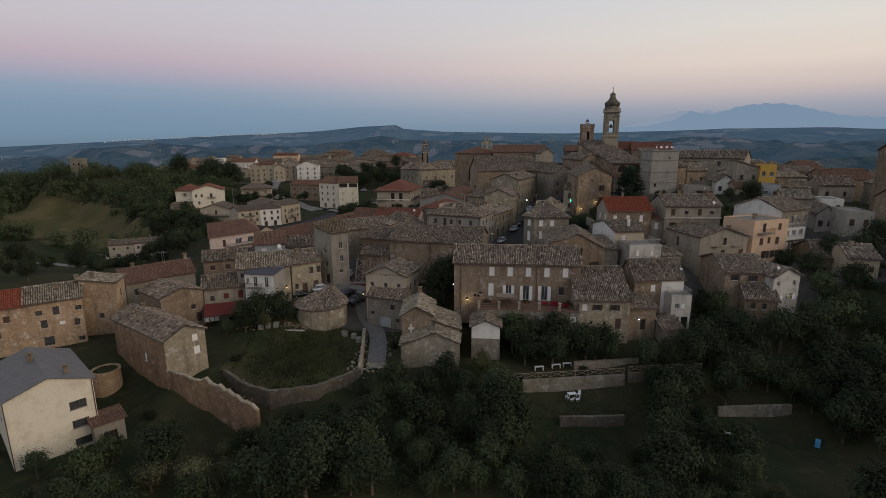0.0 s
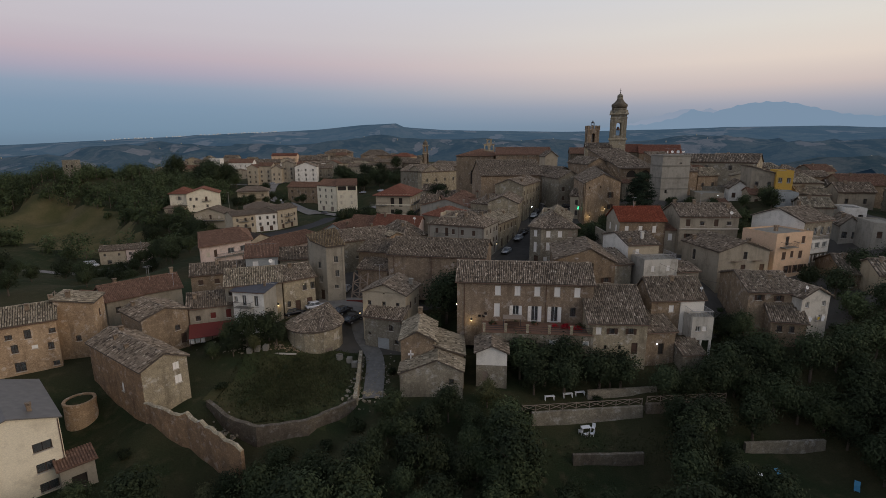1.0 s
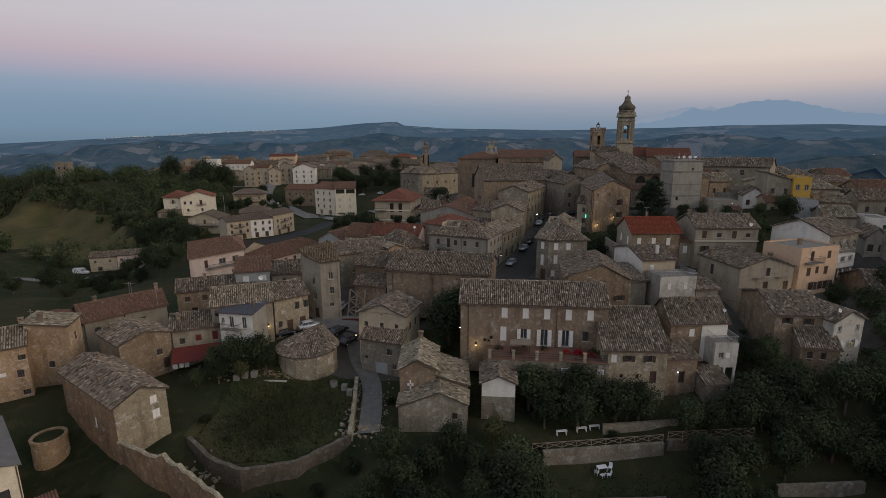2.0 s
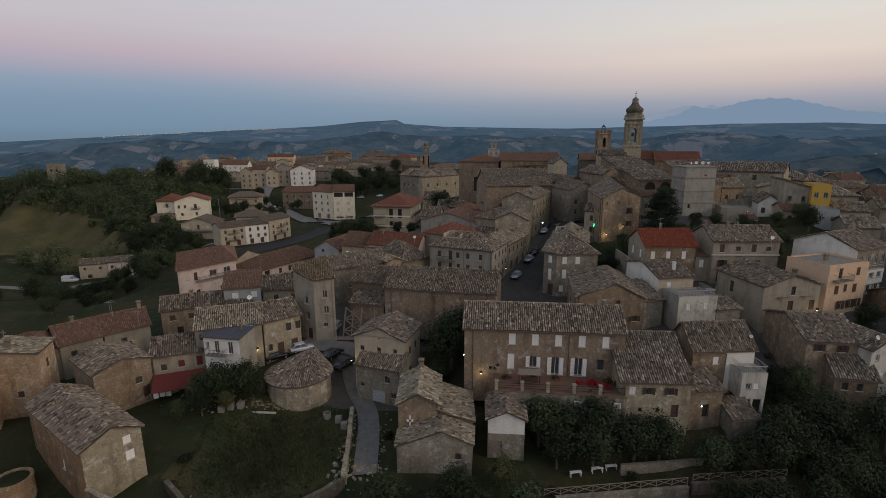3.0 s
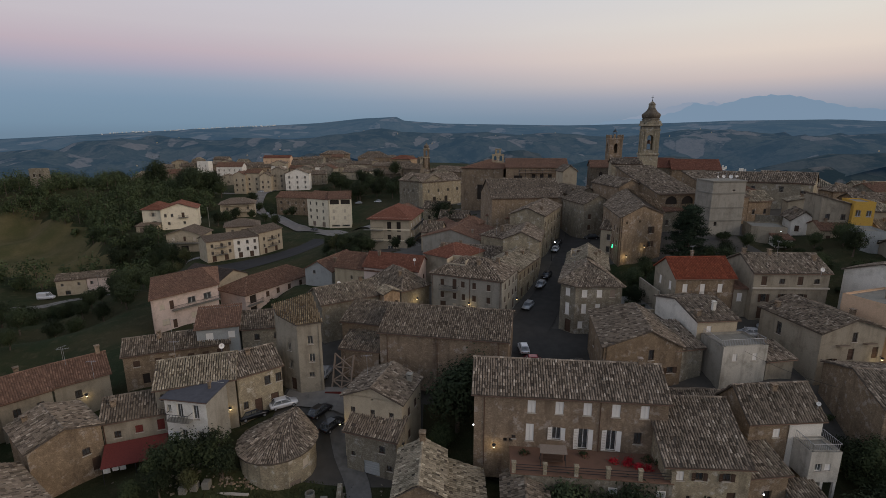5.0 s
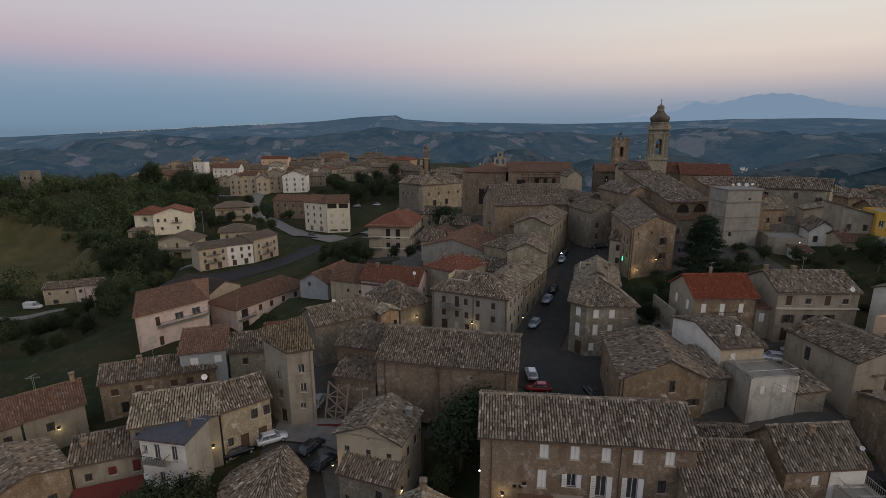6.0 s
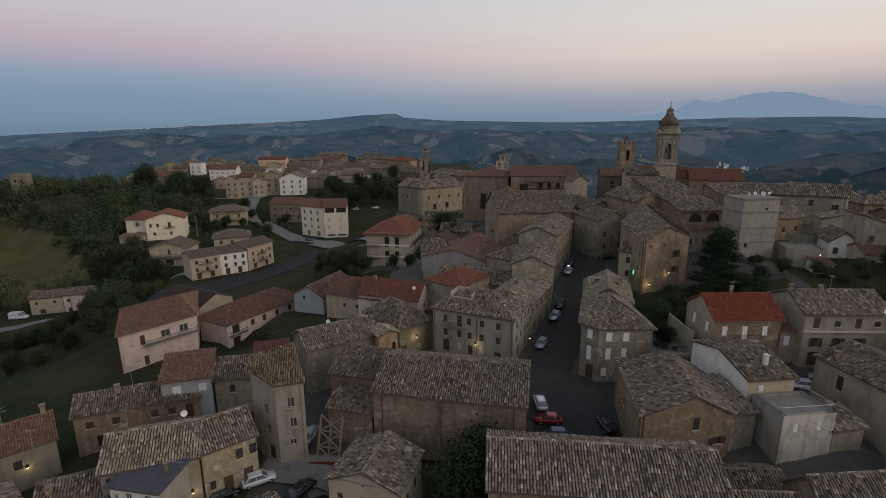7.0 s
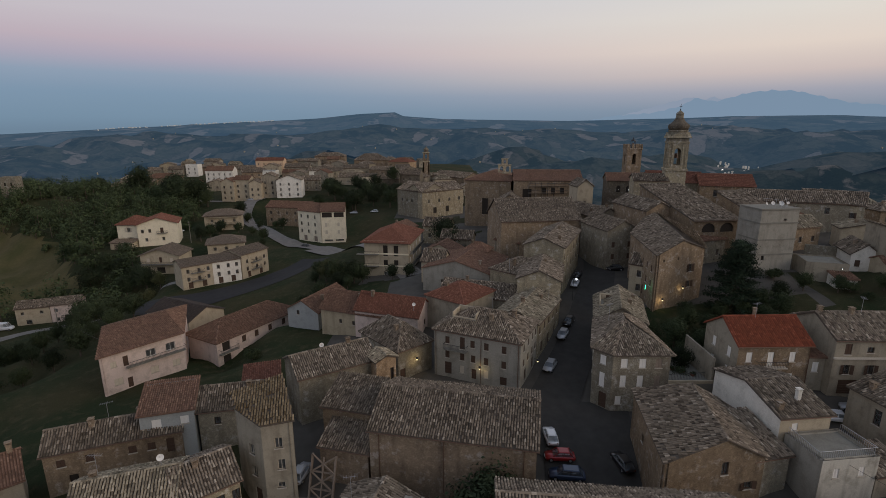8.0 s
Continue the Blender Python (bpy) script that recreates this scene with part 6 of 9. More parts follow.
far_house("house", (94.5, 132.0), (101.2, 130.5), 8, 21.0, 24.2, "along", 2, "plaster_worn", "tiles_pale", "glazed_brown", "old stone house with weathered clay tile roof")



# ---- more old roofs that fill the town between the known houses ----
MAIN_STREET = [(8, 112), (14, 120), (19, 131), (24.5, 142), (29, 152), (35, 166), (40, 180), (44, 200)]


def off_street(x, y, gap):
    for p, q in zip(MAIN_STREET, MAIN_STREET[1:]):
        s = max(0, min(1, ((x - p[0]) * (q[0] - p[0]) + (y - p[1]) * (q[1] - p[1])) / ((q[0] - p[0]) ** 2 + (q[1] - p[1]) ** 2)))
        if math.dist((x, y), (p[0] + (q[0] - p[0]) * s, p[1] + (q[1] - p[1]) * s)) < gap:
            return False
    return True


fill = random.Random(77)
for box, count, gap, size, turn, high in (((-245, 395, -20, 525), 46, 9.5, (9, 15), 10, (5.5, 8.0)), ((-22, 205, 62, 235), 8, 9, (8, 13), -20, (5, 7.0)), ((52, 172, 66, 215), 5, 7, (8, 11), 0, (5, 7)), ((-24, 325, 40, 420), 14, 10, (9, 15), 0, (5.0, 7.0)),
                                           ((86, 100, 165, 225), 40, 8.0, (8, 13), -10, (5, 7.5)), ((-6, 138, 62, 205), 8, 7.6, (6, 9), -25, (5.5, 7.5))):
    made = tries = 0
    while made < count and tries < 1500:
        tries += 1
        x, y = fill.uniform(box[0], box[2]), fill.uniform(box[1], box[3])
        if not off_street(x, y, 9) or min((x - a) ** 2 + (y - b) ** 2 for a, b, _ in SITES) < gap * gap or (33 < x < 66 and 121 < y < 150) or (54 < x < 100 and 121 < y < 168):
            continue
        near = sorted(((x - a) ** 2 + (y - b) ** 2, c) for a, b, c in SITES)[:6]
        z = sum(c / (d + 1) for d, c in near) / sum(1 / (d + 1) for d, c in near)
        w, d, a = fill.uniform(*size), fill.uniform(size[0] * 0.8, size[0] * 1.1), radians(turn + fill.gauss(0, 14))
        u = (math.cos(a) * w / 2, math.sin(a) * w / 2)
        far_house("house", (x - u[0], y - u[1] - d / 2), (x + u[0], y + u[1] - d / 2), d, z, z + fill.uniform(*high), fill.choice(["along", "along", "across", "hip"]), fill.uniform(1.6, 2.6),
                  fill.choice(["stone_grey", "brick_tan", "stone_pale", "plaster_worn", "plaster_beige", "brick_tan"]), fill.choice(["tiles_old", "tiles_old", "tiles_old", "tiles_pale", "tiles_brown"]), "glazed_brown", "old town house with weathered clay tile roof")
        made += 1

# ---- the hill and the country round it ----
OPEN_GROUND = [(0, 36, -11), (-30, 42, -8), (40, 40, -12), (75, 50, -9), (20, 67, -2.2), (45, 62, -4.5), (70, 72, 1), (-20, 57, -2), (0, 62, -1.5), (-22, 78, 2.4), (-28, 72, 2.0), (-15, 80, 2.4),
               (17, 76, 2.0), (35, 76, 3), (22, 70.5, -1), (15, 132, 11.2), (20, 119, 10.8), (24, 136, 12), (41, 183, 17), (-20, 99, 7.3), (-12, 87, 2.8), (-45, 60, -2), (-44, 64, -0.4), (-40, 62, -2.2), (-36.5, 61, -3.6), (-32.5, 58.6, -4.4), (-29, 56.5, -5), (-25.5, 55.5, -4.2), (-33.5, 66.4, -0.8), (-29.5, 63.6, -2), (-25.5, 62.3, -2.6), (-20, 63.6, -2.2), (-15, 69, -1.4),
               (-33, 71.5, 2.2), (-29.5, 69, 2.1), (-25.5, 67.8, 2.1), (-21, 68.8, 2.1), (-17, 72, 2.3)]
GARDEN_STEPS = [(14, 68.8, -1.2), (20, 69.3, -1.2), (27, 70, -1.2), (34, 71.5, -1.2), (41, 72, -1.2), (14, 72, 1.1), (21, 73, 1.1), (28, 74, 1.2), (36, 75, 1.3), (18, 63.6, -5), (24, 63.8, -5), (30, 64, -5), (45, 65.8, -4.8), (52, 66.3, -4.8), (22, 66.6, -2.2), (46, 69.5, -2), (54, 70, -2)]
LEFT_SLOPE = [(-125, 203, -9), (-142, 190, -9.6), (-105, 203, -8), (-72, 270, 2), (-115, 360, 6), (-46, 247, 4), (-19, 211, 9), (-200, 335, 18), (-255, 305, 13), (-250, 275, 0), (-215, 268, -3), (-170, 302, 13), (-195, 254, -7.5), (-175, 245, -9), (-160, 228, -9.5), (-205, 240, -9), (-195, 285, 8), (-58.5, 69.5, -1.6), (-53.5, 70, -1.4), (-56, 67.5, -1.9), (-52, 66, -1.6),
              (-230, 230, -11), (-260, 180, -14), (-180, 170, -14), (-120, 170, -8), (-100, 150, -3), (-85, 120, 1), (-95, 85, -2), (-300, 400, 16), (-90, 50, -6), (120, 60, -8), (160, 120, 4), (-40, 350, 11), (60, 290, 20), (130, 230, 20)]
for k in range(17):
    x, w = 12 + 2 * k, 70.1 + 0.115 * 2 * k
    GARDEN_STEPS += [(x, w - 1.5, -1.7), (x, w - 3.4, -1.9), (x, w + 1.8, 1.3), (x, w + 3.6, 1.5)]
for k in range(7):
    GARDEN_STEPS += [(16 + 2 * k, 63.6, -5.3), (16 + 2 * k, 61.5, -5.6), (42 + 2.2 * k, 66.0, -5.0), (42 + 2.2 * k, 63.5, -5.3), (42 + 2.2 * k, 69.6, -1.9)]
ANCHORS = np.array(SITES + OPEN_GROUND + GARDEN_STEPS + LEFT_SLOPE, float)
RIM = [(-180, -0.5), (-60, -0.5), (-41.2, -0.38), (-30.7, 0.22), (-23.1, 0.6), (-13.9, 1.1), (-9, 1.6), (-5.3, 1.72), (-4.4, 1.3), (0.1, 1.05), (13.6, 0.82), (22.2, 0.93), (29.8, 1.12), (36.5, 1.12), (40.8, 0.92), (60, 0.5), (180, -0.5)]


def waves(x, y, seed):
    """Rolling hills: a few crossed waves of different lengths."""
    r = np.random.RandomState(seed)
    z = np.zeros_like(x)
    for length, high in ((1900, 30), (1100, 27), (640, 23), (370, 20), (210, 12), (120, 4)):
        for _ in range(3):
            a, p = r.rand() * math.pi, r.rand() * 2 * math.pi
            bend = 0.7 * np.sin((x * math.sin(a) - y * math.cos(a)) / length * 3.1 + p)
            z += high * 0.6 * np.sin((x * math.cos(a) + y * math.sin(a)) / length * 2 * math.pi + p + bend)
    return z


def near_height(x, y):
    x, y = np.asarray(x, float).ravel(), np.asarray(y, float).ravel()
    out = np.zeros(len(x))
    for s in range(0, len(x), 4000):
        d = (x[s:s + 4000, None] - ANCHORS[None, :, 0]) ** 2 + (y[s:s + 4000, None] - ANCHORS[None, :, 1]) ** 2
        w = 1 / (d + 6.0) ** 1.7
        out[s:s + 4000] = (w * ANCHORS[None, :, 2]).sum(1) / w.sum(1)
    return out


def land(x, y):
    x, y = np.asarray(x, float).ravel(), np.asarray(y, float).ravel()
    r = np.hypot((x + 55) * 1.3, (y - 250) * 0.9)
    az = np.degrees(np.arctan2(x, y))
    rim = 51 + 4850 * np.tan(np.radians(np.interp(az, [a for a, e in RIM], [e for a, e in RIM])))
    rr = np.hypot(x, y)
    rise = np.clip((rr - 1900) / (4780 - 1900), 0, 1)
    rise = rise * rise * (3 - 2 * rise)
    far = -95 + waves(x, y, 3) * np.clip((r - 300) / 900, 0, 1)
    far = far * (1 - rise) + (rim + waves(x, y, 5) * 0.3 * (1 - np.clip((rr - 4000) / 700, 0, 1))) * rise
    k = np.clip((r - 300) / 330, 0, 1)
    brow = np.interp(x, [25, 50, 70, 110, 170, 260], [520, 300, 262, 236, 200, 110])
    k = np.clip(np.maximum(k, np.where(x > 25, (y - brow) / 130, 0)), 0, 1)
    k = k * k * (3 - 2 * k)
    near = np.where(r < 700, near_height(x, y), 0)
    return near * (1 - k) + far * k


def ground_at(x, y):
    return float(land([x], [y])[0])


def axis(lo, hi, step, limit, grow):
    a = list(np.arange(lo, hi + 0.1, step))
    s, d = step, a[-1]
    up, down = [], []
    while d < limit:
        s *= grow
        d += s
        up.append(min(d, limit))
    s, d = step, lo
    while d > -limit:
        s *= grow
        d -= s
        down.append(max(d, -limit))
    return np.array(down[::-1] + a + up)


def sheet(name, xs, ys, height, keep, mat, smooth=True):
    X, Y = np.meshgrid(xs, ys)
    Z = height(X, Y).reshape(X.shape)
    n = len(xs)
    used = {}
    verts, faces = [], []
    cx, cy = (X[:-1, :-1] + X[1:, 1:]) / 2, (Y[:-1, :-1] + Y[1:, 1:]) / 2
    ok = keep(cx, cy)
    for j, i in zip(*np.nonzero(ok)):
        f = []
        for b, a in ((j, i), (j, i + 1), (j + 1, i + 1), (j + 1, i)):
            k = b * n + a
            if k not in used:
                used[k] = len(verts)
                verts.append((X[b, a], Y[b, a], Z[b, a]))
            f.append(used[k])
        faces.append(f)
    return part(name, verts, faces, mat, smooth=smooth)


gx, gy = axis(-160, 130, 2.5, 4880, 1.045), axis(20, 330, 2.5, 4880, 1.045)
ground = sheet("ground", gx, gy, lambda X, Y: land(X, Y) - 25 * np.clip((np.hypot(X, Y).ravel() - 1250) / 100, 0, 1), lambda X, Y: X * 0 == 0, "hill_ground")
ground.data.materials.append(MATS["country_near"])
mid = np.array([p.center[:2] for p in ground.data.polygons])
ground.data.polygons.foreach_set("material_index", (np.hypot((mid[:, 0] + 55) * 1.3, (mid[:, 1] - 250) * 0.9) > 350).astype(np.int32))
ground.data.materials.append(MATS["town_paving"])
site_xy = np.array([s[:2] for s in SITES])
for poly in ground.data.polygons:
    cx_, cy_ = poly.center.x, poly.center.y
    if -27 < cx_ < 118 and 88 < cy_ < 330 and ((site_xy - (cx_, cy_)) ** 2).sum(1).min() < 81 and not (33 < cx_ < 66 and 122 < cy_ < 150) and not (76 < cx_ < 100 and 126 < cy_ < 157) and not (-6 < cx_ < 4 and 90 < cy_ < 102):
        poly.material_index = 2
ground.data.materials.append(MATS["meadow_grass"])
ground.data.materials.append(MATS["hay_meadow"])
ragged = 1 + 0.18 * np.sin(mid[:, 0] * 0.31) + 0.16 * np.sin(mid[:, 1] * 0.43 + mid[:, 0] * 0.11)
for i in np.nonzero((((-0.85 * (mid[:, 0] + 192) + 0.53 * (mid[:, 1] - 248)) / 58) ** 2 + ((0.53 * (mid[:, 0] + 192) + 0.85 * (mid[:, 1] - 248)) / 24) ** 2 < ragged) | (((mid[:, 0] + 25) / 11) ** 2 + ((mid[:, 1] - 78) / 10.5) ** 2 < ragged))[0]:
    ground.data.polygons[int(i)].material_index = 3 if mid[i, 0] > -60 else 4
tagged(ground, "grassy hill falling away to a broad valley", "ground", kind="structure")
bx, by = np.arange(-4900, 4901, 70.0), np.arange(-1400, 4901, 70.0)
# three rings, each with more painted blue haze in its emission
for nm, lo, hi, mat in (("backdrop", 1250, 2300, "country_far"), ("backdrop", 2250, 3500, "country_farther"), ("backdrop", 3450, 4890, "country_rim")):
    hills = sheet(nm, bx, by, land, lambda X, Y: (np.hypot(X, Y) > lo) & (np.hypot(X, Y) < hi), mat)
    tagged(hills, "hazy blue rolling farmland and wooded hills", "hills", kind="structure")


def ridge_card(name, profile, dist, mat, foot, label):
    """A far mountain's outline, standing beyond the last hills."""
    n = 160
    az = np.linspace(profile[0][0], profile[-1][0], n)
    el = np.interp(az, [a for a, e in profile], [e for a, e in profile])
    el = el + 0.05 * np.sin(az * 5.1) + 0.03 * np.sin(az * 13.7)
    verts, faces = [], []
    for k in range(n):
        a = radians(az[k])
        for e in (foot, el[k]):
            verts.append((dist * math.sin(a), dist * math.cos(a), 51 + dist * math.tan(radians(e))))
    faces = [(2 * k, 2 * k + 2, 2 * k + 3, 2 * k + 1) for k in range(n - 1)]
    return tagged(part(name, verts, faces, mat), label, "mountain", kind="structure")


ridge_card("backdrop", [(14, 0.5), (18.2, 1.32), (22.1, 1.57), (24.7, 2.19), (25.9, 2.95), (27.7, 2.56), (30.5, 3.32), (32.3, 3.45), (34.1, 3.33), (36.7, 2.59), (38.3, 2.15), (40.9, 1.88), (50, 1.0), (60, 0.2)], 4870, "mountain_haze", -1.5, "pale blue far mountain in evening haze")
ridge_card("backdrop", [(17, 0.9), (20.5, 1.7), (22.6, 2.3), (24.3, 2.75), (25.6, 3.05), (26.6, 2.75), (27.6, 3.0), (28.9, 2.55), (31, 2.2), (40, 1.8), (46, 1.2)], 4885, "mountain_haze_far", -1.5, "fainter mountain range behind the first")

# scattered farms, the village on the mesa and the small town in the valley: white specks of houses
def far_village(label, count, azimuth, reach, size, seed, lit=0, wall="plaster_beige"):
    r = np.random.RandomState(seed)
    az, d = np.radians(azimuth[0] + (azimuth[1] - azimuth[0]) * r.rand(count)), reach[0] + (reach[1] - reach[0]) * r.rand(count)
    x, y = d * np.sin(az), d * np.cos(az)
    z = land(x, y)
    s, lamps = Soup(), Soup()
    for i in range(count):
        w, q, h = size * (0.6 + 0.9 * r.rand()), size * (0.5 + 0.5 * r.rand()), size * (0.45 + 0.4 * r.rand())
        X, Y, Z = x[i], y[i], z[i]
        c = [(X + a * w / 2, Y + b * q / 2, Z + e) for a, b, e in ((-1, -1, -6), (1, -1, -6), (1, 1, -6), (-1, 1, -6), (-1, -1, h), (1, -1, h), (1, 1, h), (-1, 1, h))] + [(X - w / 2, Y, Z + h + q * 0.3), (X + w / 2, Y, Z + h + q * 0.3)]
        s.add(c, [(0, 1, 5, 4), (1, 2, 6, 9, 5), (2, 3, 7, 6), (3, 0, 4, 8, 7), (4, 5, 9, 8), (6, 7, 8, 9)])
        if i < lit:
            e = 0.5
            lamps.add([(X + a * e, Y - q + b * e, Z + h + c2 * e) for a, b, c2 in ((-1, -1, -1), (1, -1, -1), (1, 1, -1), (-1, 1, -1), (-1, -1, 1), (1, -1, 1), (1, 1, 1), (-1, 1, 1))],
                      [(0, 3, 2, 1), (4, 5, 6, 7), (0, 1, 5, 4), (1, 2, 6, 5), (2, 3, 7, 6), (3, 0, 4, 7)])
    ob = tagged(s.part("far_village", wall), label, "village", kind="stuff")
    if lit:
        lamps.part("street_lights", "lamp_white", ob)


far_village("small pale houses and lights of a valley town", 260, (28, 42), (1450, 2100), 4.2, 3, 12, "plaster_white")
far_village("tiny pale houses of a town on the mesa", 90, (-34, -18), (4350, 4700), 7, 4, 0, "plaster_white")
far_village("scattered pale farmhouses over the hills", 70, (-44, 44), (1700, 3600), 4.5, 5, 4, "plaster_beige")

# ---- roads, street and paths ----
def strip(name, line, width, mat, label, lift=0.06, category="road"):
    pts = [Vector(p) for p in line]
    dense = []
    for p, q in zip(pts, pts[1:]):
        n = max(1, int((q - p).length / 2.0))
        dense += [p.lerp(q, k / n) for k in range(n)]
    dense.append(pts[-1])
    for _ in range(3):
        dense = [dense[0]] + [(a + b * 2 + c) / 4 for a, b, c in zip(dense, dense[1:], dense[2:])] + [dense[-1]]
    verts, faces, m = [], [], 5
    for i, p in enumerate(dense):
        t = (dense[min(i + 1, len(dense) - 1)] - dense[max(i - 1, 0)]).normalized()
        s = Vector((t.y, -t.x))
        for k in range(m):
            q = p + s * width * (k / (m - 1) - 0.5)
            verts.append((q.x, q.y, 0))
    xy = np.array(verts)
    z = land(xy[:, 0], xy[:, 1])
    for i in range(len(dense)):
        row_z = z[i * m:(i + 1) * m]
        level = row_z.mean() * 0.5 + row_z * 0.5 if len(row_z) else 0
        z[i * m:(i + 1) * m] = np.maximum(level, row_z)
    verts = [(a, b, c + lift) for (a, b, _), c in zip(verts, z)]
    faces = [(i * m + k, i * m + k + 1, (i + 1) * m + k + 1, (i + 1) * m + k) for i in range(len(dense) - 1) for k in range(m - 1)]
    return tagged(part(name, verts, [f[::-1] for f in faces], mat), label, category, kind="structure")


strip("road", [(8, 112), (14, 120), (19, 131), (24.5, 142), (29, 152), (35, 166), (40, 180), (44, 200)], 8.0, "asphalt", "dark asphalt main street between the houses", 0.12)
strip("road", [(16, 98), (17.5, 108), (20, 122)], 13.0, "asphalt", "dark asphalt square at the street's end", 0.14)
strip("pavement", [(24.2, 120), (25.6, 134), (27, 140)], 1.4, "paving", "pale stone pavement along the street", 0.26, "pavement")
strip("road", [(-160, 184), (-140, 193), (-125, 204), (-105, 203.5), (-94, 208), (-88, 214)], 3.6, "gravel_road", "pale gravel lane past the farmhouse")
strip("road", [(-112, 362), (-116, 340), (-113, 320), (-98, 297), (-84, 282), (-72, 271), (-58, 256), (-46, 247), (-30, 232), (-19, 211), (-10, 190)], 7.5, "gravel_road", "pale asphalt road curving down through the slope", 0.35)
strip("road", [(-56, 252), (-44, 244), (-34, 240)], 13.0, "gravel_road", "pale road junction by the apartments", 0.45)
strip("road", [(-112, 355), (-135, 345), (-160, 348)], 5.0, "gravel_road", "side road in front of the upper row", 0.3)
strip("pavement", [(-23, 103), (-18, 100.5), (-17, 95), (-13, 88), (-12, 82), (-11.5, 74)], 3.2, "lane_stone", "worn stone lane down from the small square", 0.1, "lane")
strip("pavement", [(-27, 102), (-12, 101)], 5.0, "paving", "small paved square by the hall", 0.13, "square")
strip("road", [(-92, 186), (-78, 191), (-68, 199), (-58, 213), (-50, 228)], 13.0, "asphalt_new", "dark car park in front of terraced houses", 0.12)


def wall_run(name, line, top, foot, thick, mat, label, cap=None, rough=0.0, seed=3):
    """A free-standing wall along a line; top: height at each point."""
    rng = random.Random(seed)
    ob = tagged(new(name), label, "wall", kind="structure")
    pts, tops = [], []
    for (p, z), (q, w) in zip(zip(line, top), zip(line[1:], top[1:])):
        n = max(1, int(math.dist(p, q) / 0.9))
        for k in range(n):
            s = k / n
            pts.append((p[0] + (q[0] - p[0]) * s, p[1] + (q[1] - p[1]) * s))
            tops.append(z + (w - z) * s + rough * (rng.random() - 0.5))
    pts.append(line[-1]), tops.append(top[-1])
    body, crown = Soup(), Soup()
    sec = []
    for i, p in enumerate(pts):
        a, b = pts[max(i - 1, 0)], pts[min(i + 1, len(pts) - 1)]
        t = Vector((b[0] - a[0], b[1] - a[1])).normalized()
        s = Vector((t.y, -t.x))
        sec.append((Vector(p), s, tops[i]))
    for (p, s, z), (q, r, w) in zip(sec, sec[1:]):
        batter = 0.25
        A = [(*(p + s * (thick / 2 + batter)), foot), (*(p + s * thick / 2), z), (*(p - s * thick / 2), z), (*(p - s * thick / 2), foot)]
        B = [(*(q + r * (thick / 2 + batter)), foot), (*(q + r * thick / 2), w), (*(q - r * thick / 2), w), (*(q - r * thick / 2), foot)]
        body.add(A + B, [(0, 4, 5, 1), (1, 5, 6, 2), (2, 6, 7, 3), (0, 1, 2, 3), (7, 6, 5, 4)])
        if cap:
            h = 0.12 + 0.1 * rng.random()
            A = [(*(p + s * (thick / 2 + 0.05)), z), (*(p + s * (thick / 2 - 0.1)), z + h), (*(p - s * (thick / 2 - 0.1)), z + h), (*(p - s * (thick / 2 + 0.05)), z)]
            B = [(*(q + r * (thick / 2 + 0.05)), w), (*(q + r * (thick / 2 - 0.1)), w + h), (*(q - r * (thick / 2 - 0.1)), w + h), (*(q - r * (thick / 2 + 0.05)), w)]
            crown.add(A + B, [(0, 4, 5, 1), (1, 5, 6, 2), (2, 6, 7, 3), (0, 1, 2, 3), (7, 6, 5, 4)])
    body.part("masonry", mat, ob)
    if cap:
        crown.part("coping", cap, ob)
    return ob


wall_run("rampart_wall", [(-43.4, 68.0), (-39.5, 66.2), (-36.0, 65.4), (-32.3, 63.2), (-29.0, 61.2), (-26.2, 59.6)], [4.6, 4.4, 4.2, 3.6, 3.2, 2.4], -9, 0.5, "brick_rust", "ruined brick rampart with whitish broken crown", "stone_pale", 0.8)
wall_run("yard_wall", [(-36.2, 71.6), (-31, 67.2), (-26.4, 65.2), (-19.9, 66.8), (-14.0, 72.6)], [2.9, 2.6, 2.4, 2.4, 2.4], -4, 0.6, "stone_dark", "old stone retaining wall of the grassy yard", None, 0.2)
wall_run("lane_wall", [(-14.0, 72.6), (-14.6, 80), (-15.4, 87)], [2.8, 3.4, 4.0], 0, 0.6, "stone_pale", "broken low stone wall beside the lane", None, 0.8)
wall_run("garden_wall", [(12.9, 70.2), (30.2, 72.1)], [1.5, 1.5], -3, 0.5, "stone_grey", "long plain garden retaining wall")
wall_run("garden_wall", [(30.9, 72.7), (43.7, 73.7)], [1.5, 1.5], -3, 0.5, "stone_dark", "dark garden retaining wall")
wall_run("garden_wall", [(17.9, 65.1), (28.0, 65.4)], [-2.0, -2.0], -6, 0.5, "stone_dark", "stone terrace wall below the lawn", None, 0.1)
wall_run("garden_wall", [(43.6, 67.5), (55.7, 68.1)], [-1.8, -1.8], -6, 0.5, "stone_grey", "pale stone terrace wall", None, 0.1)
wall_run("garden_wall", [(22.5, 75.0), (34.0, 76.2)], [2.5, 2.5], 0, 0.4, "stone_grey", "low stone garden wall")
wall_run("garden_wall", [(86.0, 168.0), (98.0, 164.0), (112.0, 165.0)], [26.5, 26.0, 26.5], 18, 0.5, "stone_grey", "grey garden wall by the monastery")

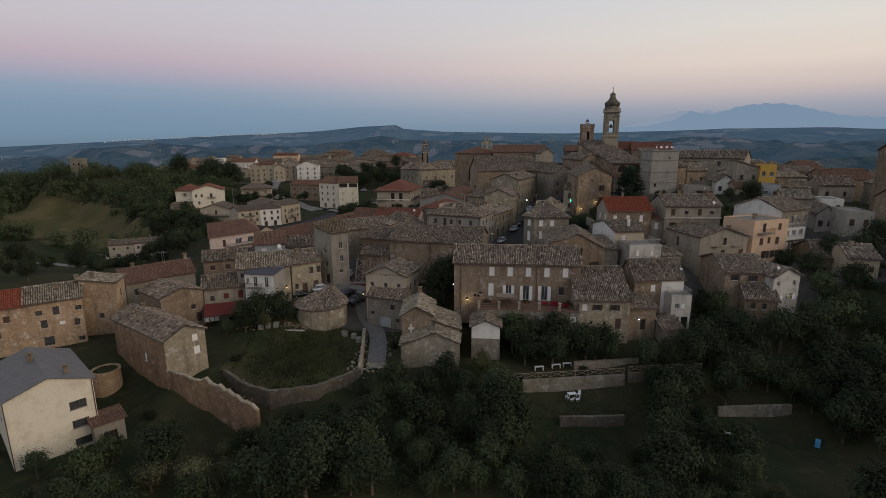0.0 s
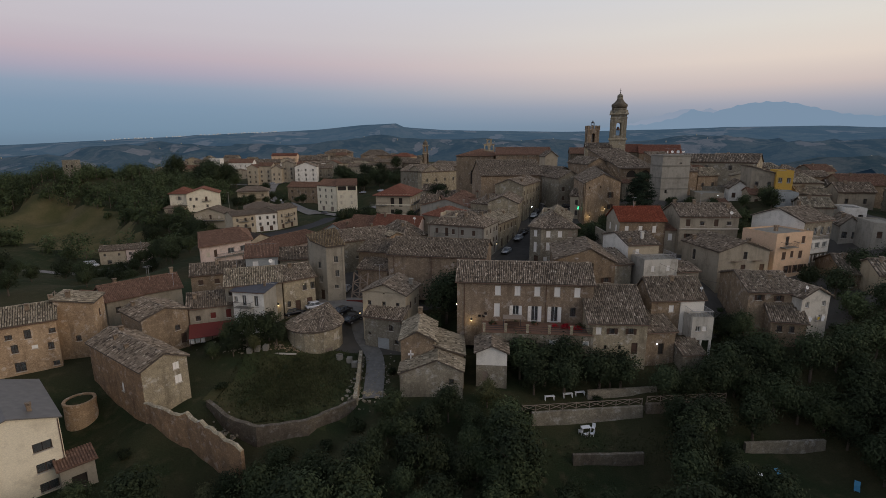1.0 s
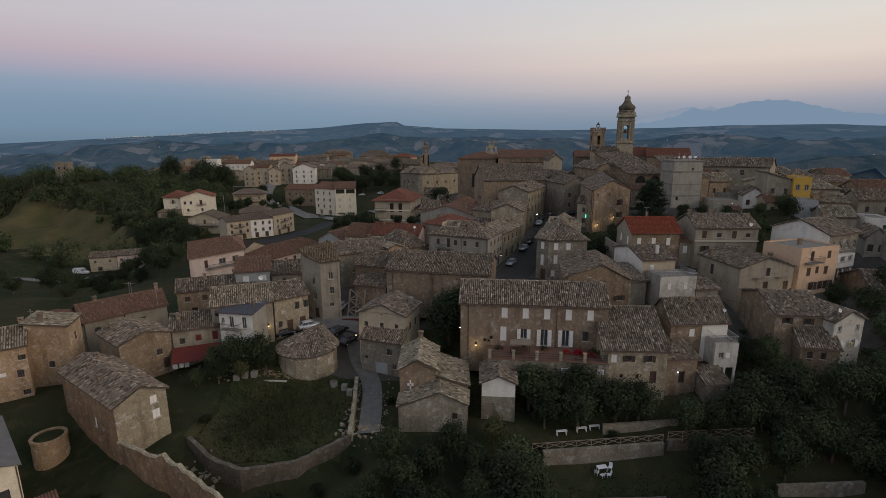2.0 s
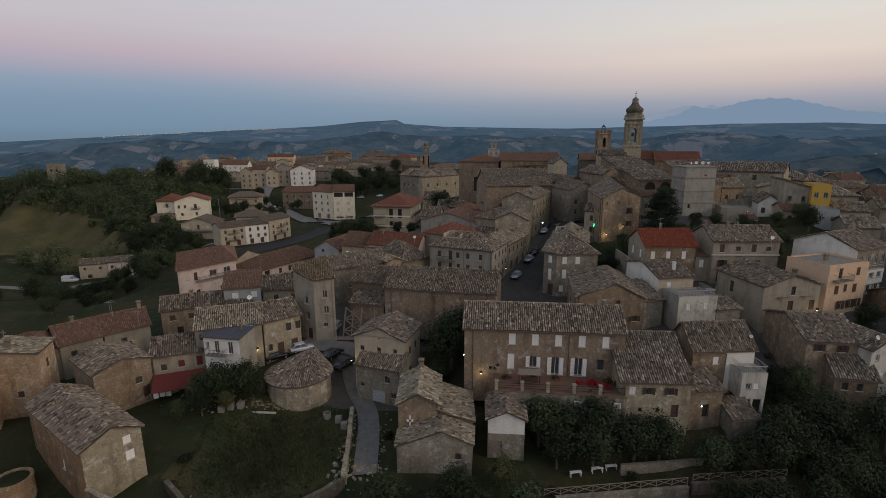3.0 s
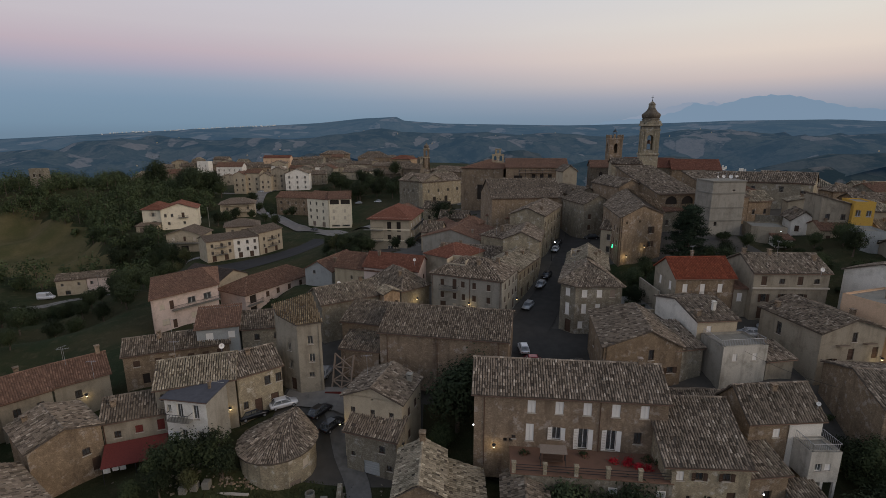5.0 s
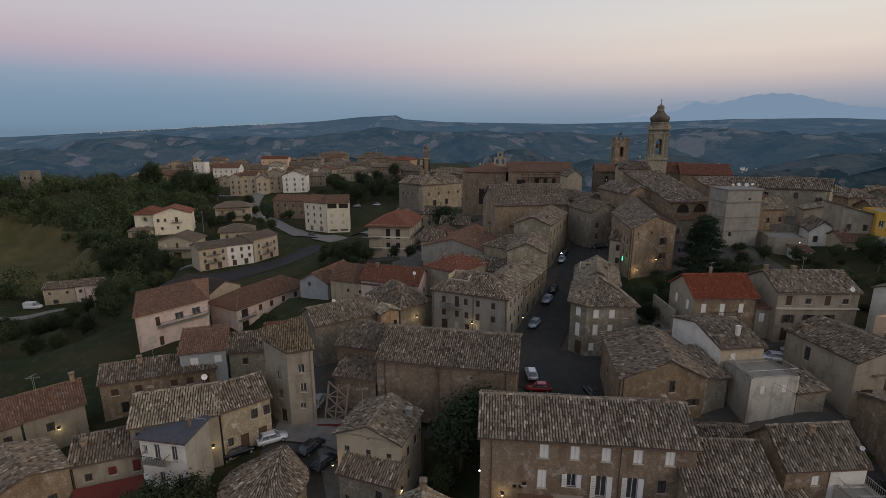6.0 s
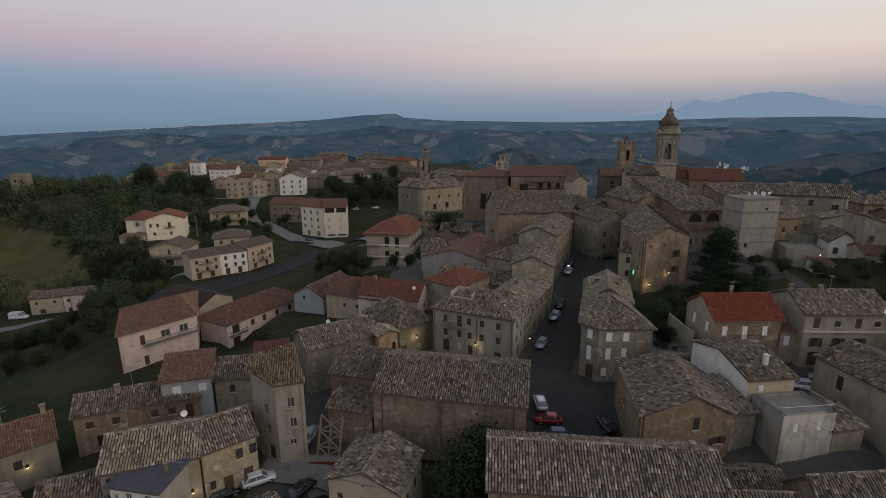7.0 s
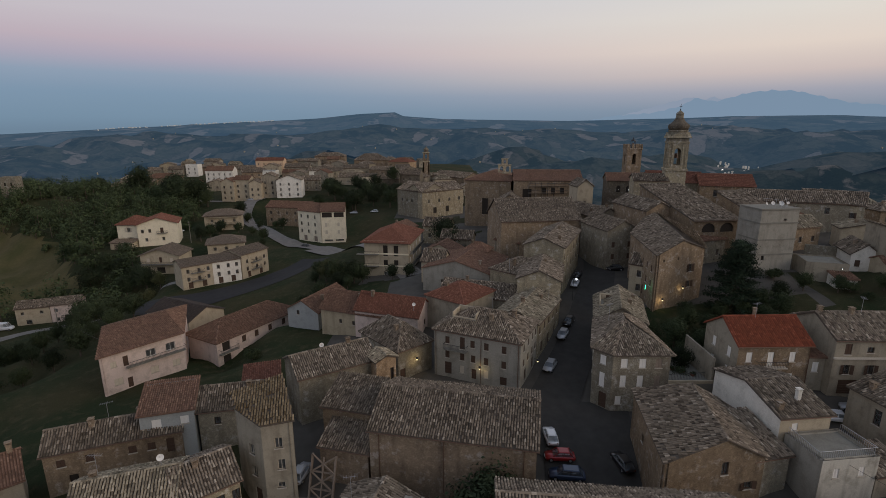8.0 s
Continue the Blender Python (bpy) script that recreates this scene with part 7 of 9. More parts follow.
# ---- trees and bushes ----
def leaf_cloud(count, clumps, rx, ry, rz, cz, size, seed, spread=0.28, hollow=0.35, outward=0.6):
    """Leaves in clumps through an uneven crown; returns vertices and faces."""
    rx, ry, rz = rx * 0.92, ry * 0.92, rz * 0.9
    r = np.random.RandomState(seed)
    d = r.normal(size=(clumps, 3))
    d /= np.linalg.norm(d, axis=1)[:, None]
    rad = (hollow + (1 - hollow) * r.rand(clumps)) * (0.82 + 0.36 * r.rand(clumps))
    centre = d * rad[:, None] * np.array([rx, ry, rz])
    centre[:, 2] += cz
    which = r.randint(0, clumps, count)
    p = centre[which] + r.normal(size=(count, 3)) * np.array([rx, ry, rz]) * spread * (0.6 + 0.8 * r.rand(clumps)[which])[:, None]
    out = p - np.array([0, 0, cz])
    out /= np.linalg.norm(out, axis=1)[:, None] + 1e-6
    tuft = p - centre[which]
    tuft /= np.linalg.norm(tuft, axis=1)[:, None] + 1e-6
    n = out * outward * 0.6 + tuft * 0.8 + r.normal(size=(count, 3)) * 0.3 + np.array([0, 0, 0.3])
    n /= np.linalg.norm(n, axis=1)[:, None]
    t = np.cross(n, r.normal(size=(count, 3)))
    t /= np.linalg.norm(t, axis=1)[:, None]
    b = np.cross(n, t)
    s = size * (0.6 + 0.8 * r.rand(count))[:, None]
    v = np.stack([p - t * s, p - b * s * 0.5 + n * s * 0.12, p + t * s, p + b * s * 0.5 + n * s * 0.12], 1).reshape(-1, 3)
    f = np.arange(count * 4).reshape(-1, 4)
    return v.tolist(), f.tolist()


def make_tree(name, height, radius, trunk, leaves, count, clumps, size, seed, label, squash=0.42, category="tree", low=0.32):
    """A tapered, forked trunk with limbs under a crown of leaves, standing at the origin."""
    rng = random.Random(seed)
    ob = tagged(new(name), label, category)
    s = Soup()
    fork = height * low
    lean = (rng.uniform(-0.3, 0.3), rng.uniform(-0.3, 0.3))
    s.tube((0, 0, -0.6), (lean[0] * 0.5, lean[1] * 0.5, fork), trunk * 1.25, trunk * 0.85, 8)
    for k in range(6):
        a = k * 1.05 + rng.uniform(-0.3, 0.3)
        e = (math.cos(a) * radius * 0.45 + lean[0], math.sin(a) * radius * 0.45 + lean[1], fork + height * rng.uniform(0.2, 0.34))
        s.tube((lean[0] * 0.5, lean[1] * 0.5, fork - 0.1), e, trunk * 0.5, trunk * 0.22, 6)
        for j in range(2):
            a2 = a + rng.uniform(-0.7, 0.7)
            s.tube(e, (math.cos(a2) * radius * 0.8, math.sin(a2) * radius * 0.8, e[2] + height * rng.uniform(0.05, 0.22)), trunk * 0.22, trunk * 0.07, 5)
    s.part("trunk", "bark", ob)
    cz = fork + (height - fork) * 0.5
    v, f = leaf_cloud(count, clumps, radius, radius * 0.95, height * squash, cz, size, seed, 0.22, 0.4, 0.9)
    part("crown", v, f, leaves, ob)
    return ob


BROAD = [make_tree("broadleaf_tree", 7.5, 3.0, 0.22, "leaf_dark", 3600, 60, 0.22, 1, "dark green broadleaf tree on the slope"),
         make_tree("broadleaf_tree", 6.5, 2.8, 0.18, "leaf_mid", 3300, 55, 0.21, 2, "mid green broadleaf tree with loose crown"),
         make_tree("broadleaf_tree", 8.5, 3.4, 0.25, "leaf_dark", 3900, 70, 0.23, 3, "tall dark broadleaf tree with uneven crown"),
         make_tree("olive_tree", 5.0, 2.3, 0.2, "leaf_olive", 2600, 45, 0.17, 4, "greyish olive tree on the hillside"),
         make_tree("broadleaf_tree", 6.0, 2.6, 0.17, "leaf_light", 2900, 50, 0.21, 5, "yellowish green young broadleaf tree")]
BUSH = [make_tree("bush", 2.2, 1.5, 0.08, "leaf_mid", 1500, 22, 0.14, 6, "leafy mid green garden bush", 0.45, "bush", 0.12),
        make_tree("bush", 1.8, 1.3, 0.07, "leaf_dark", 1300, 20, 0.14, 7, "dark dense bush on the slope", 0.45, "bush", 0.12)]
for ob in BROAD + BUSH:
    ob.location = (0, 0, 0)
PLANTED = []
FIRST = {}


def plant(proto, x, y, scale=1.0, z=None, rng=random.Random(9)):
    z = ground_at(x, y) if z is None else z
    turn, sx = rng.uniform(0, 360), scale * rng.uniform(0.9, 1.1)
    m = pose(x, y, z - 0.1, 0, 0, turn) @ Matrix.Diagonal((sx, sx, scale, 1))
    if proto.name not in FIRST:
        FIRST[proto.name] = True
        proto.matrix_basis = m
        ob = proto
    else:
        ob = copy_thing(proto, pose(x, y, z - 0.1, 0, 0, turn))
        ob.scale = (sx, sx, scale)
    PLANTED.append((x, y))
    return ob


def clear_of_houses(x, y, margin):
    return min((x - a) ** 2 + (y - b) ** 2 for a, b, _ in SITES) > margin * margin


rng = random.Random(21)


def grove(count, box, kinds, gap, margin, scale=(0.8, 1.2), barred=()):
    made, tries = 0, 0
    while made < count and tries < count * 40:
        tries += 1
        x, y = rng.uniform(box[0], box[2]), rng.uniform(box[1], box[3])
        if any(a <= x <= c and b <= y <= d for a, b, c, d in barred):
            continue
        if not clear_of_houses(x, y, margin) or any((x - a) ** 2 + (y - b) ** 2 < gap * gap for a, b in PLANTED):
            continue
        plant(rng.choice(kinds), x, y, rng.uniform(*scale))
        made += 1


LAWNS = ((40, 45, 60, 58.5), (9, 57, 27, 66.5), (38, 58.5, 57, 69), (28, 57, 31, 66), (-34, 57, -11, 75), (20, 47, 27, 54), (46, 69, 56, 72), (10, 63, 32, 74), (40, 58, 58, 69), (-60, 54, -33, 76), (-34, 66, -9, 96), (-14, 66, -9, 92), (32, 70, 46, 76))
grove(46, (-24, 46, 10, 69), [BROAD[0], BROAD[1], BROAD[2], BROAD[0], BROAD[1]], 2.4, 3.2, (0.5, 0.95), LAWNS)
grove(10, (-46, 42, -24, 57), [BROAD[0], BROAD[1], BROAD[3]], 3.2, 4, (0.6, 0.9), LAWNS[2:])
grove(12, (10, 44, 46, 64), [BROAD[0], BROAD[1], BROAD[2], BROAD[0]], 3.2, 4, (0.5, 0.8), LAWNS)
grove(24, (36, 122, 64, 148), [BROAD[0], BROAD[1]], 3.0, 3.2, (0.45, 0.8))
grove(52, (34, 60, 66, 79), [BROAD[0], BROAD[1], BROAD[2]], 3.0, 4.2, (0.6, 0.95), LAWNS)
grove(44, (64, 58, 106, 90), [BROAD[0], BROAD[1], BROAD[2]], 3.4, 4.5, (0.7, 1.05), LAWNS)
grove(26, (58, 44, 112, 68), [BROAD[0], BROAD[1], BROAD[2]], 3.8, 4, (0.7, 1.0))
for x, y, k, s in ((12.5, 79.6, 0, 1.0), (16.5, 78.4, 1, 1.1), (20.0, 78.6, 0, 1.05), (14.2, 75.8, 0, 0.8), (19.0, 75.6, 2, 0.75), (32.5, 61.5, 0, 1.0), (34.2, 65.0, 1, 0.95), (31.0, 58.0, 2, 0.8), (9.4, 63.0, 1, 1.0), (8.6, 57.5, 2, 1.0), (-41, 60.5, 1, 0.25), (46.5, 76.0, 0, 0.9), (6.3, 72.0, 4, 0.7), (26.8, 77.2, 2, 0.62), (0.2, 95.5, 0, 1.25), (2.6, 99.0, 2, 1.0), (-2.2, 93.2, 1, 0.7), (51.2, 84.4, 1, 0.85), (49.6, 85.6, 0, 0.7), (49.5, 86.5, 4, 0.55), (-35.5, 86.0, 0, 0.82), (-32.0, 87.2, 1, 0.85), (-38.5, 86.0, 1, 0.7), (-30.2, 86.0, 0, 0.6), (-33.6, 84.2, 4, 0.5), (-37.0, 83.4, 0, 0.5), (-40.5, 83.0, 1, 0.45),
                   (42.6, 131.0, 0, 0.7), (37.5, 127.0, 0, 0.62), (46.0, 134.0, 2, 0.6), (66.0, 146.0, 0, 0.6), (72.5, 148.6, 1, 0.6), (78.5, 147.0, 0, 0.5), (87.0, 146.0, 1, 0.6), (-2.6, 224.0, 2, 1.2), (-1.0, 231.0, 0, 1.2), (1.0, 218.0, 0, 1.0), (-17.5, 187.0, 0, 0.62), (24.8, 76.6, 0, 0.9), (28.4, 76.8, 2, 0.8), (34.5, 74.6, 0, 0.72), (38.0, 74.6, 1, 0.8), (42.0, 75.0, 0, 0.9), (45.5, 77.5, 2, 0.85), (49.0, 79.0, 0, 0.9), (52.2, 80.2, 1, 0.8), (46.5, 233.5, 4, 1.9), (84.0, 100.0, 0, 0.9), (89.0, 98.0, 2, 0.9), (94.0, 101.0, 0, 0.9), (73.0, 99.0, 1, 0.7), (75, 94, 0, 0.8), (62, 112, 1, 0.6), (-192, 360, 2, 2.3), (-205, 372, 0, 1.7), (-180, 368, 0, 1.6), (-212, 352, 1, 1.8), (-27.5, 57.6, 0, 0.62), (-24.5, 58.6, 1, 0.6), (-30.4, 57.8, 3, 0.6), (-22.0, 60.4, 2, 0.5), (-47.2, 52.0, 1, 0.45), (-50.6, 50.4, 0, 0.5), (-44.6, 54.6, 0, 0.4)):
    plant(BROAD[k], x, y, s)
for x, y, k, s in ((-41.0, 197.0, 1, 0.85), (-38.4, 194.2, 4, 1.0), (-35.2, 191.6, 1, 1.05), (-32.2, 192.6, 4, 0.9), (-29.2, 190.4, 0, 0.95), (-12.6, 190.2, 0, 0.6), (-121.5, 215.0, 4, 1.1), (-126.0, 218.0, 4, 1.0), (-129.0, 231.0, 1, 1.3), (-126.0, 236.6, 1, 1.2),
                   (-118.2, 219.0, 1, 1.0), (-134.0, 225.0, 0, 1.3), (-122.6, 228.0, 0, 1.0), (-106.6, 309.0, 1, 0.9), (-113.6, 318.4, 0, 1.0), (-109.8, 263.4, 0, 0.9), (-104.4, 241.4, 0, 0.7), (-150.0, 326.0, 2, 2.1), (-142.5, 331.0, 0, 2.0), (-157.0, 336.0, 2, 2.0), (-135.5, 326.5, 1, 1.5), (-163.0, 345.0, 0, 2.0), (-148.0, 341.0, 1, 1.9)):
    plant(BROAD[k], x, y, s)
grove(9, (-44, 178, -22, 194), [BROAD[1], BROAD[0], BUSH[0]], 2.5, 3, (0.5, 0.8))
grove(26, (-76, 325, -28, 372), [BROAD[0], BROAD[2]], 4.0, 4, (0.9, 1.4))
grove(12, (-112, 262, -80, 300), [BROAD[0], BROAD[1]], 3.5, 4, (0.5, 0.9))
grove(16, (-112, 184, -98, 216), [BROAD[0], BROAD[1], BROAD[4]], 4.0, 4, (0.8, 1.2))
for _ in range(9):
    plant(BUSH[_ % 2], rng.uniform(-31, -16), rng.uniform(69, 84), rng.uniform(0.2, 0.45))
for x, y, s in ((-13, 68.5, 0.9), (-16.5, 64.5, 0.8), (-22, 63.5, 0.8), (-9.6, 70.5, 1.0), (-9.2, 81.0, 0.7), (8, 80.5, 1.0), (13, 71.8, 0.6), (24, 73.6, 0.8), (36, 77.6, 1.0), (40, 76.4, 0.8), (-44, 63, 0.7), (-47, 80, 0.8), (-36, 76, 0.7), (81, 147, 1.2), (69.5, 153.5, 1.2), (-50, 74, 0.6), (49, 80, 1.2), (52, 79, 1.3), (50, 84, 1.0), (-19, 152, 1.2), (-43, 146, 1.3)):
    plant(BUSH[0 if s > 0.8 else 1], x, y, s)

grove(20, (-150, 118, -90, 172), [BROAD[0], BROAD[1], BROAD[2]], 4.0, 6, (0.6, 1.0))
grove(12, (-106, 150, -84, 184), [BROAD[0], BROAD[1]], 3.5, 7, (0.6, 1.0))
grove(24, (10, 43, 74, 52), [BROAD[0], BROAD[2], BROAD[1]], 3.2, 3, (0.5, 0.95), LAWNS)
grove(16, (76, 128, 100, 156), [BUSH[0], BUSH[1], BROAD[1]], 2.2, 3.6, (0.5, 0.9))
# the great cedar by the garden
cedar = tagged(new("cedar_tree"), "great dark cedar in a walled garden", "tree")
cedar.location = (56.6, 146.0, 16.6)
stem, needles, cr = Soup(), [], random.Random(31)
stem.tube((0, 0, -0.5), (0.2, 0.1, 15.0), 0.55, 0.08, 10)
for k in range(64):
    h, a = 2.0 + 13.6 * (k / 64) ** 0.9, k * 2.4 + cr.uniform(-0.4, 0.4)
    reach = (5.6 * (1 - (h - 2.0) / 14.6) ** 0.75 + 0.5) * cr.uniform(0.7, 1.08)
    tip = (math.cos(a) * reach, math.sin(a) * reach, h + cr.uniform(-0.7, 0.4))
    stem.tube((0, 0, h - 0.3), tip, 0.12, 0.03, 5)
    for j in range(3):
        s_ = 0.38 + 0.3 * j
        v = np.array(leaf_cloud(130, 6, 1.5, 1.5, 0.6, 0, 0.17, 700 + k * 3 + j, 0.32)[0])
        needles.append(v + np.array([tip[0] * s_, tip[1] * s_, h + (tip[2] - h) * s_]))
stem.part("trunk", "bark", cedar)
needles = np.concatenate(needles)
part("crown", needles.tolist(), np.arange(len(needles)).reshape(-1, 4).tolist(), "leaf_cedar", cedar)

# the wood on the left slope, too thick to count
SLOPE_ROAD = [(-112, 362), (-113, 320), (-98, 297), (-84, 282), (-72, 271), (-58, 256)]
crowns, tv = [], Soup()
wr = random.Random(5)
WOOD_EDGE = [(196, -104), (215, -114), (222, -117), (240, -119), (246, -143), (268, -143), (285, -122), (300, -127), (330, -140), (360, -160), (420, -180)]


def in_wood(x, y):
    along, across = -0.85 * (x + 192) + 0.53 * (y - 248), 0.53 * (x + 192) + 0.85 * (y - 248)
    if (along / 54) ** 2 + (across / 21) ** 2 < 1 or x > np.interp(y, [e[0] for e in WOOD_EDGE], [e[1] for e in WOOD_EDGE]):
        return False
    return y > (196 if x > -114 else 214 if x > -150 else 202 + (-150 - x) * 0.1)


placed = 0
while placed < 900:
    x, y = wr.uniform(-310, -100), wr.uniform(190, 410)
    if not in_wood(x, y) or not clear_of_houses(x, y, 6.0 if x > -220 else 5):
        continue
    z, k = ground_at(x, y), (wr.uniform(0.9, 1.3) if x > -126 else wr.choice((0.5, 0.7, 0.9, 1.1, 1.4)) * wr.uniform(0.9, 1.1))
    v = np.array(leaf_cloud(300, 18, 4.0 * k, 4.0 * k, 4.2 * k, 4.0 * k, 0.46, placed + 100, 0.2, 0.5, 1.3)[0])
    crowns.append(v + np.array([x, y, z]))
    tv.tube((x, y, z - 0.5), (x, y, z + 5 * k), 0.2, 0.1, 5)
    placed += 1
wv = np.concatenate(crowns)
wood = tagged(part("woodland", wv.tolist(), np.arange(len(wv)).reshape(-1, 4).tolist(), "leaf_wood"), "dense dark green wood on the valley slope", "wood", kind="stuff")
tv.part("trunk", "bark", wood)

# rough grass of the yard and the garden banks
def rough_grass(label, count, box, tall, seed):
    r = np.random.RandomState(seed)
    x = (box[0] + box[2]) / 2 + (box[2] - box[0]) * 0.21 * np.clip(r.normal(size=count), -2.3, 2.3)
    y = (box[1] + box[3]) / 2 + (box[3] - box[1]) * 0.21 * np.clip(r.normal(size=count), -2.3, 2.3)
    z = land(x, y)
    a, h, w = r.uniform(0, 6.28, count), tall * (0.4 + 0.9 * r.rand(count)), 0.05 + 0.09 * r.rand(count)
    lx, ly = r.normal(size=count) * tall * 0.5, r.normal(size=count) * tall * 0.5
    p = np.stack([x, y, z - 0.05], 1)
    u = np.stack([np.cos(a) * w, np.sin(a) * w, a * 0], 1)
    t = p + np.stack([lx, ly, h], 1)
    v = np.stack([p - u, p + u, t + u * 0.3, t - u * 0.3], 1).reshape(-1, 3)
    tagged(part("rough_grass", v.tolist(), np.arange(count * 4).reshape(-1, 4).tolist(), "grass_blade"), label, "grass", kind="stuff")


rough_grass("olive-brown rough grass of the walled yard", 16000, (-36, 67.5, -13.5, 88), 0.32, 51)
rough_grass("rough grass on the garden terraces", 3000, (8, 54, 44, 75), 0.2, 52)

# a skirt of rough scrub hides the foot of the slope
sv, sf = [], []
sr = random.Random(8)
made = 0
while made < 620:
    x, y = sr.uniform(-60, 110), sr.uniform(26, 100)
    if any(a <= x <= c and b <= y <= d for a, b, c, d in LAWNS) or not clear_of_houses(x, y, 3.2):
        continue
    if y > 62 and x < 40 and not 8 < x < 14:
        continue
    z, k = ground_at(x, y), sr.uniform(0.4, 1.0)
    v, f = leaf_cloud(150, 8, 1.5 * k, 1.5 * k, 0.9 * k, 0.6 * k, 0.17, made + 900, 0.35)
    n = len(sv)
    sv += [(a + x, b + y, c + z) for a, b, c in v]
    sf += [[i + n for i in q] for q in f]
    made += 1
tagged(part("scrub", sv, sf, "leaf_mid"), "rough scrub and brambles on the slope", "scrub", kind="stuff")

# ---- towers and round buildings ----
def arched_panel(s, m, x0, x1, z0, z1, thick, arch):
    """A wall slab on the plane y = 0 of m, going back by thick, with one arched opening (middle, sill, width, height)."""
    a, b, w, h = arch
    spring = b + h - w / 2
    n = 8
    curve = [(a + w / 2 * math.cos(math.pi * k / n), spring + w / 2 * math.sin(math.pi * k / n)) for k in range(n + 1)]
    outline = [(a + w / 2, b)] + curve + [(a - w / 2, b)]
    cells = [[(x0, z0), (a - w / 2, z0), (a - w / 2, z1), (x0, z1)], [(a + w / 2, z0), (x1, z0), (x1, z1), (a + w / 2, z1)], [(a - w / 2, z0), (a + w / 2, z0), (a + w / 2, b), (a - w / 2, b)]]
    cells += [[p, (p[0], z1), (q[0], z1), q] for p, q in zip(curve, curve[1:])]
    for c in cells:
        for d in (0, thick):
            s.add([m @ Vector((x, d, z)) for x, z in c], [(0, 1, 2, 3)])
    for p, q in zip(outline, outline[1:]):
        s.add([m @ Vector((p[0], 0, p[1])), m @ Vector((q[0], 0, q[1])), m @ Vector((q[0], thick, q[1])), m @ Vector((p[0], thick, p[1]))], [(0, 1, 2, 3)])


def square_stage(parent, name, half, z0, z1, mat, arch=None, thick=0.8):
    s = Soup()
    for k in range(4):
        m = Matrix.Rotation(k * math.pi / 2, 4, "Z") @ Matrix.Translation((0, -half, 0))
        if arch:
            arched_panel(s, m, -half, half, z0, z1, thick, arch)
        else:
            s.box(-half, 0, z0, half, thick, z1, m)
    return s.part(name, mat, parent)


def band(parent, name, half, z0, z1, mat):
    return Soup().box(-half, -half, z0, half, half, z1, None, min(0.12, (z1 - z0) / 3)).part(name, mat, parent)


def campanile():
    ob = tagged(new("bell_tower"), "tall stone bell tower with onion dome", "tower")
    ob.location, ob.rotation_euler = (69.6, 206.0, 0), (0, 0, radians(-14))
    square_stage(ob, "shaft", 2.95, 24, 41.4, "stone_pale", (0, 33.6, 0.9, 1.8), 1.0)
    Soup().box(-2.2, -2.2, 40.6, 2.2, 2.2, 41.2).part("floor", "stone_grey", ob)
    band(ob, "ledge", 3.25, 41.4, 42.1, "stone_pale")
    square_stage(ob, "belfry", 2.75, 42.1, 49.6, "stone_pale", (0, 43.2, 1.9, 5.0), 0.8)
    for sx in (-1, 1):
        for k in range(4):
            m = Matrix.Rotation(k * math.pi / 2, 4, "Z")
            for off in (1.45, 2.35):
                Soup().box(sx * off - 0.22, -2.95, 42.1, sx * off + 0.22, -2.74, 49.4, m, 0.04).part("pilaster", "stone_pale", ob)
    band(ob, "architrave", 3.0, 49.6, 50.2, "stone_pale")
    band(ob, "frieze", 2.8, 50.2, 51.2, "stone_grey")
    band(ob, "cornice", 3.35, 51.2, 51.8, "stone_pale")
    for k in range(4):
        m = Matrix.Rotation(k * math.pi / 2, 4, "Z")
        Soup().add([m @ Vector(p) for p in ((-2.4, -3.3, 51.8), (2.4, -3.3, 51.8), (0, -3.3, 53.0), (-2.4, -2.3, 51.8), (2.4, -2.3, 51.8), (0, -2.3, 53.0))], [(0, 1, 2), (5, 4, 3), (0, 2, 5, 3), (1, 4, 5, 2), (0, 3, 4, 1)]).part("pediment", "stone_pale", ob)
    Soup().lathe([(2.75, 51.8), (2.75, 53.2), (2.95, 53.3), (2.95, 53.6), (2.6, 53.7)], n=8).part("drum", "stone_grey", ob)
    Soup().lathe([(2.6, 53.6), (2.95, 54.1), (3.1, 54.7), (2.95, 55.2), (2.4, 55.6), (1.75, 56.2), (1.35, 56.8), (1.15, 57.2)], n=16).part("dome", "stone_dark", ob, "weathered onion-shaped dome", True)
    Soup().lathe([(1.15, 57.2), (1.05, 58.2), (1.2, 58.3), (0.9, 58.8), (0.35, 59.2), (0.1, 59.5)], n=8).part("lantern", "stone_grey", ob)
    Soup().tube((0, 0, 59.4), (0, 0, 61.3), 0.07).box(-0.4, -0.05, 60.5, 0.4, 0.05, 60.62).lathe([(0.05, 59.5), (0.22, 59.7), (0.05, 59.9)], n=8).part("finial", "iron", ob)
    Soup().lathe([(0.8, 45.2), (0.75, 45.3), (0.5, 46.2), (0.35, 46.5), (0.1, 46.6)], n=12).part("bell", "gutter_copper", ob)


campanile()


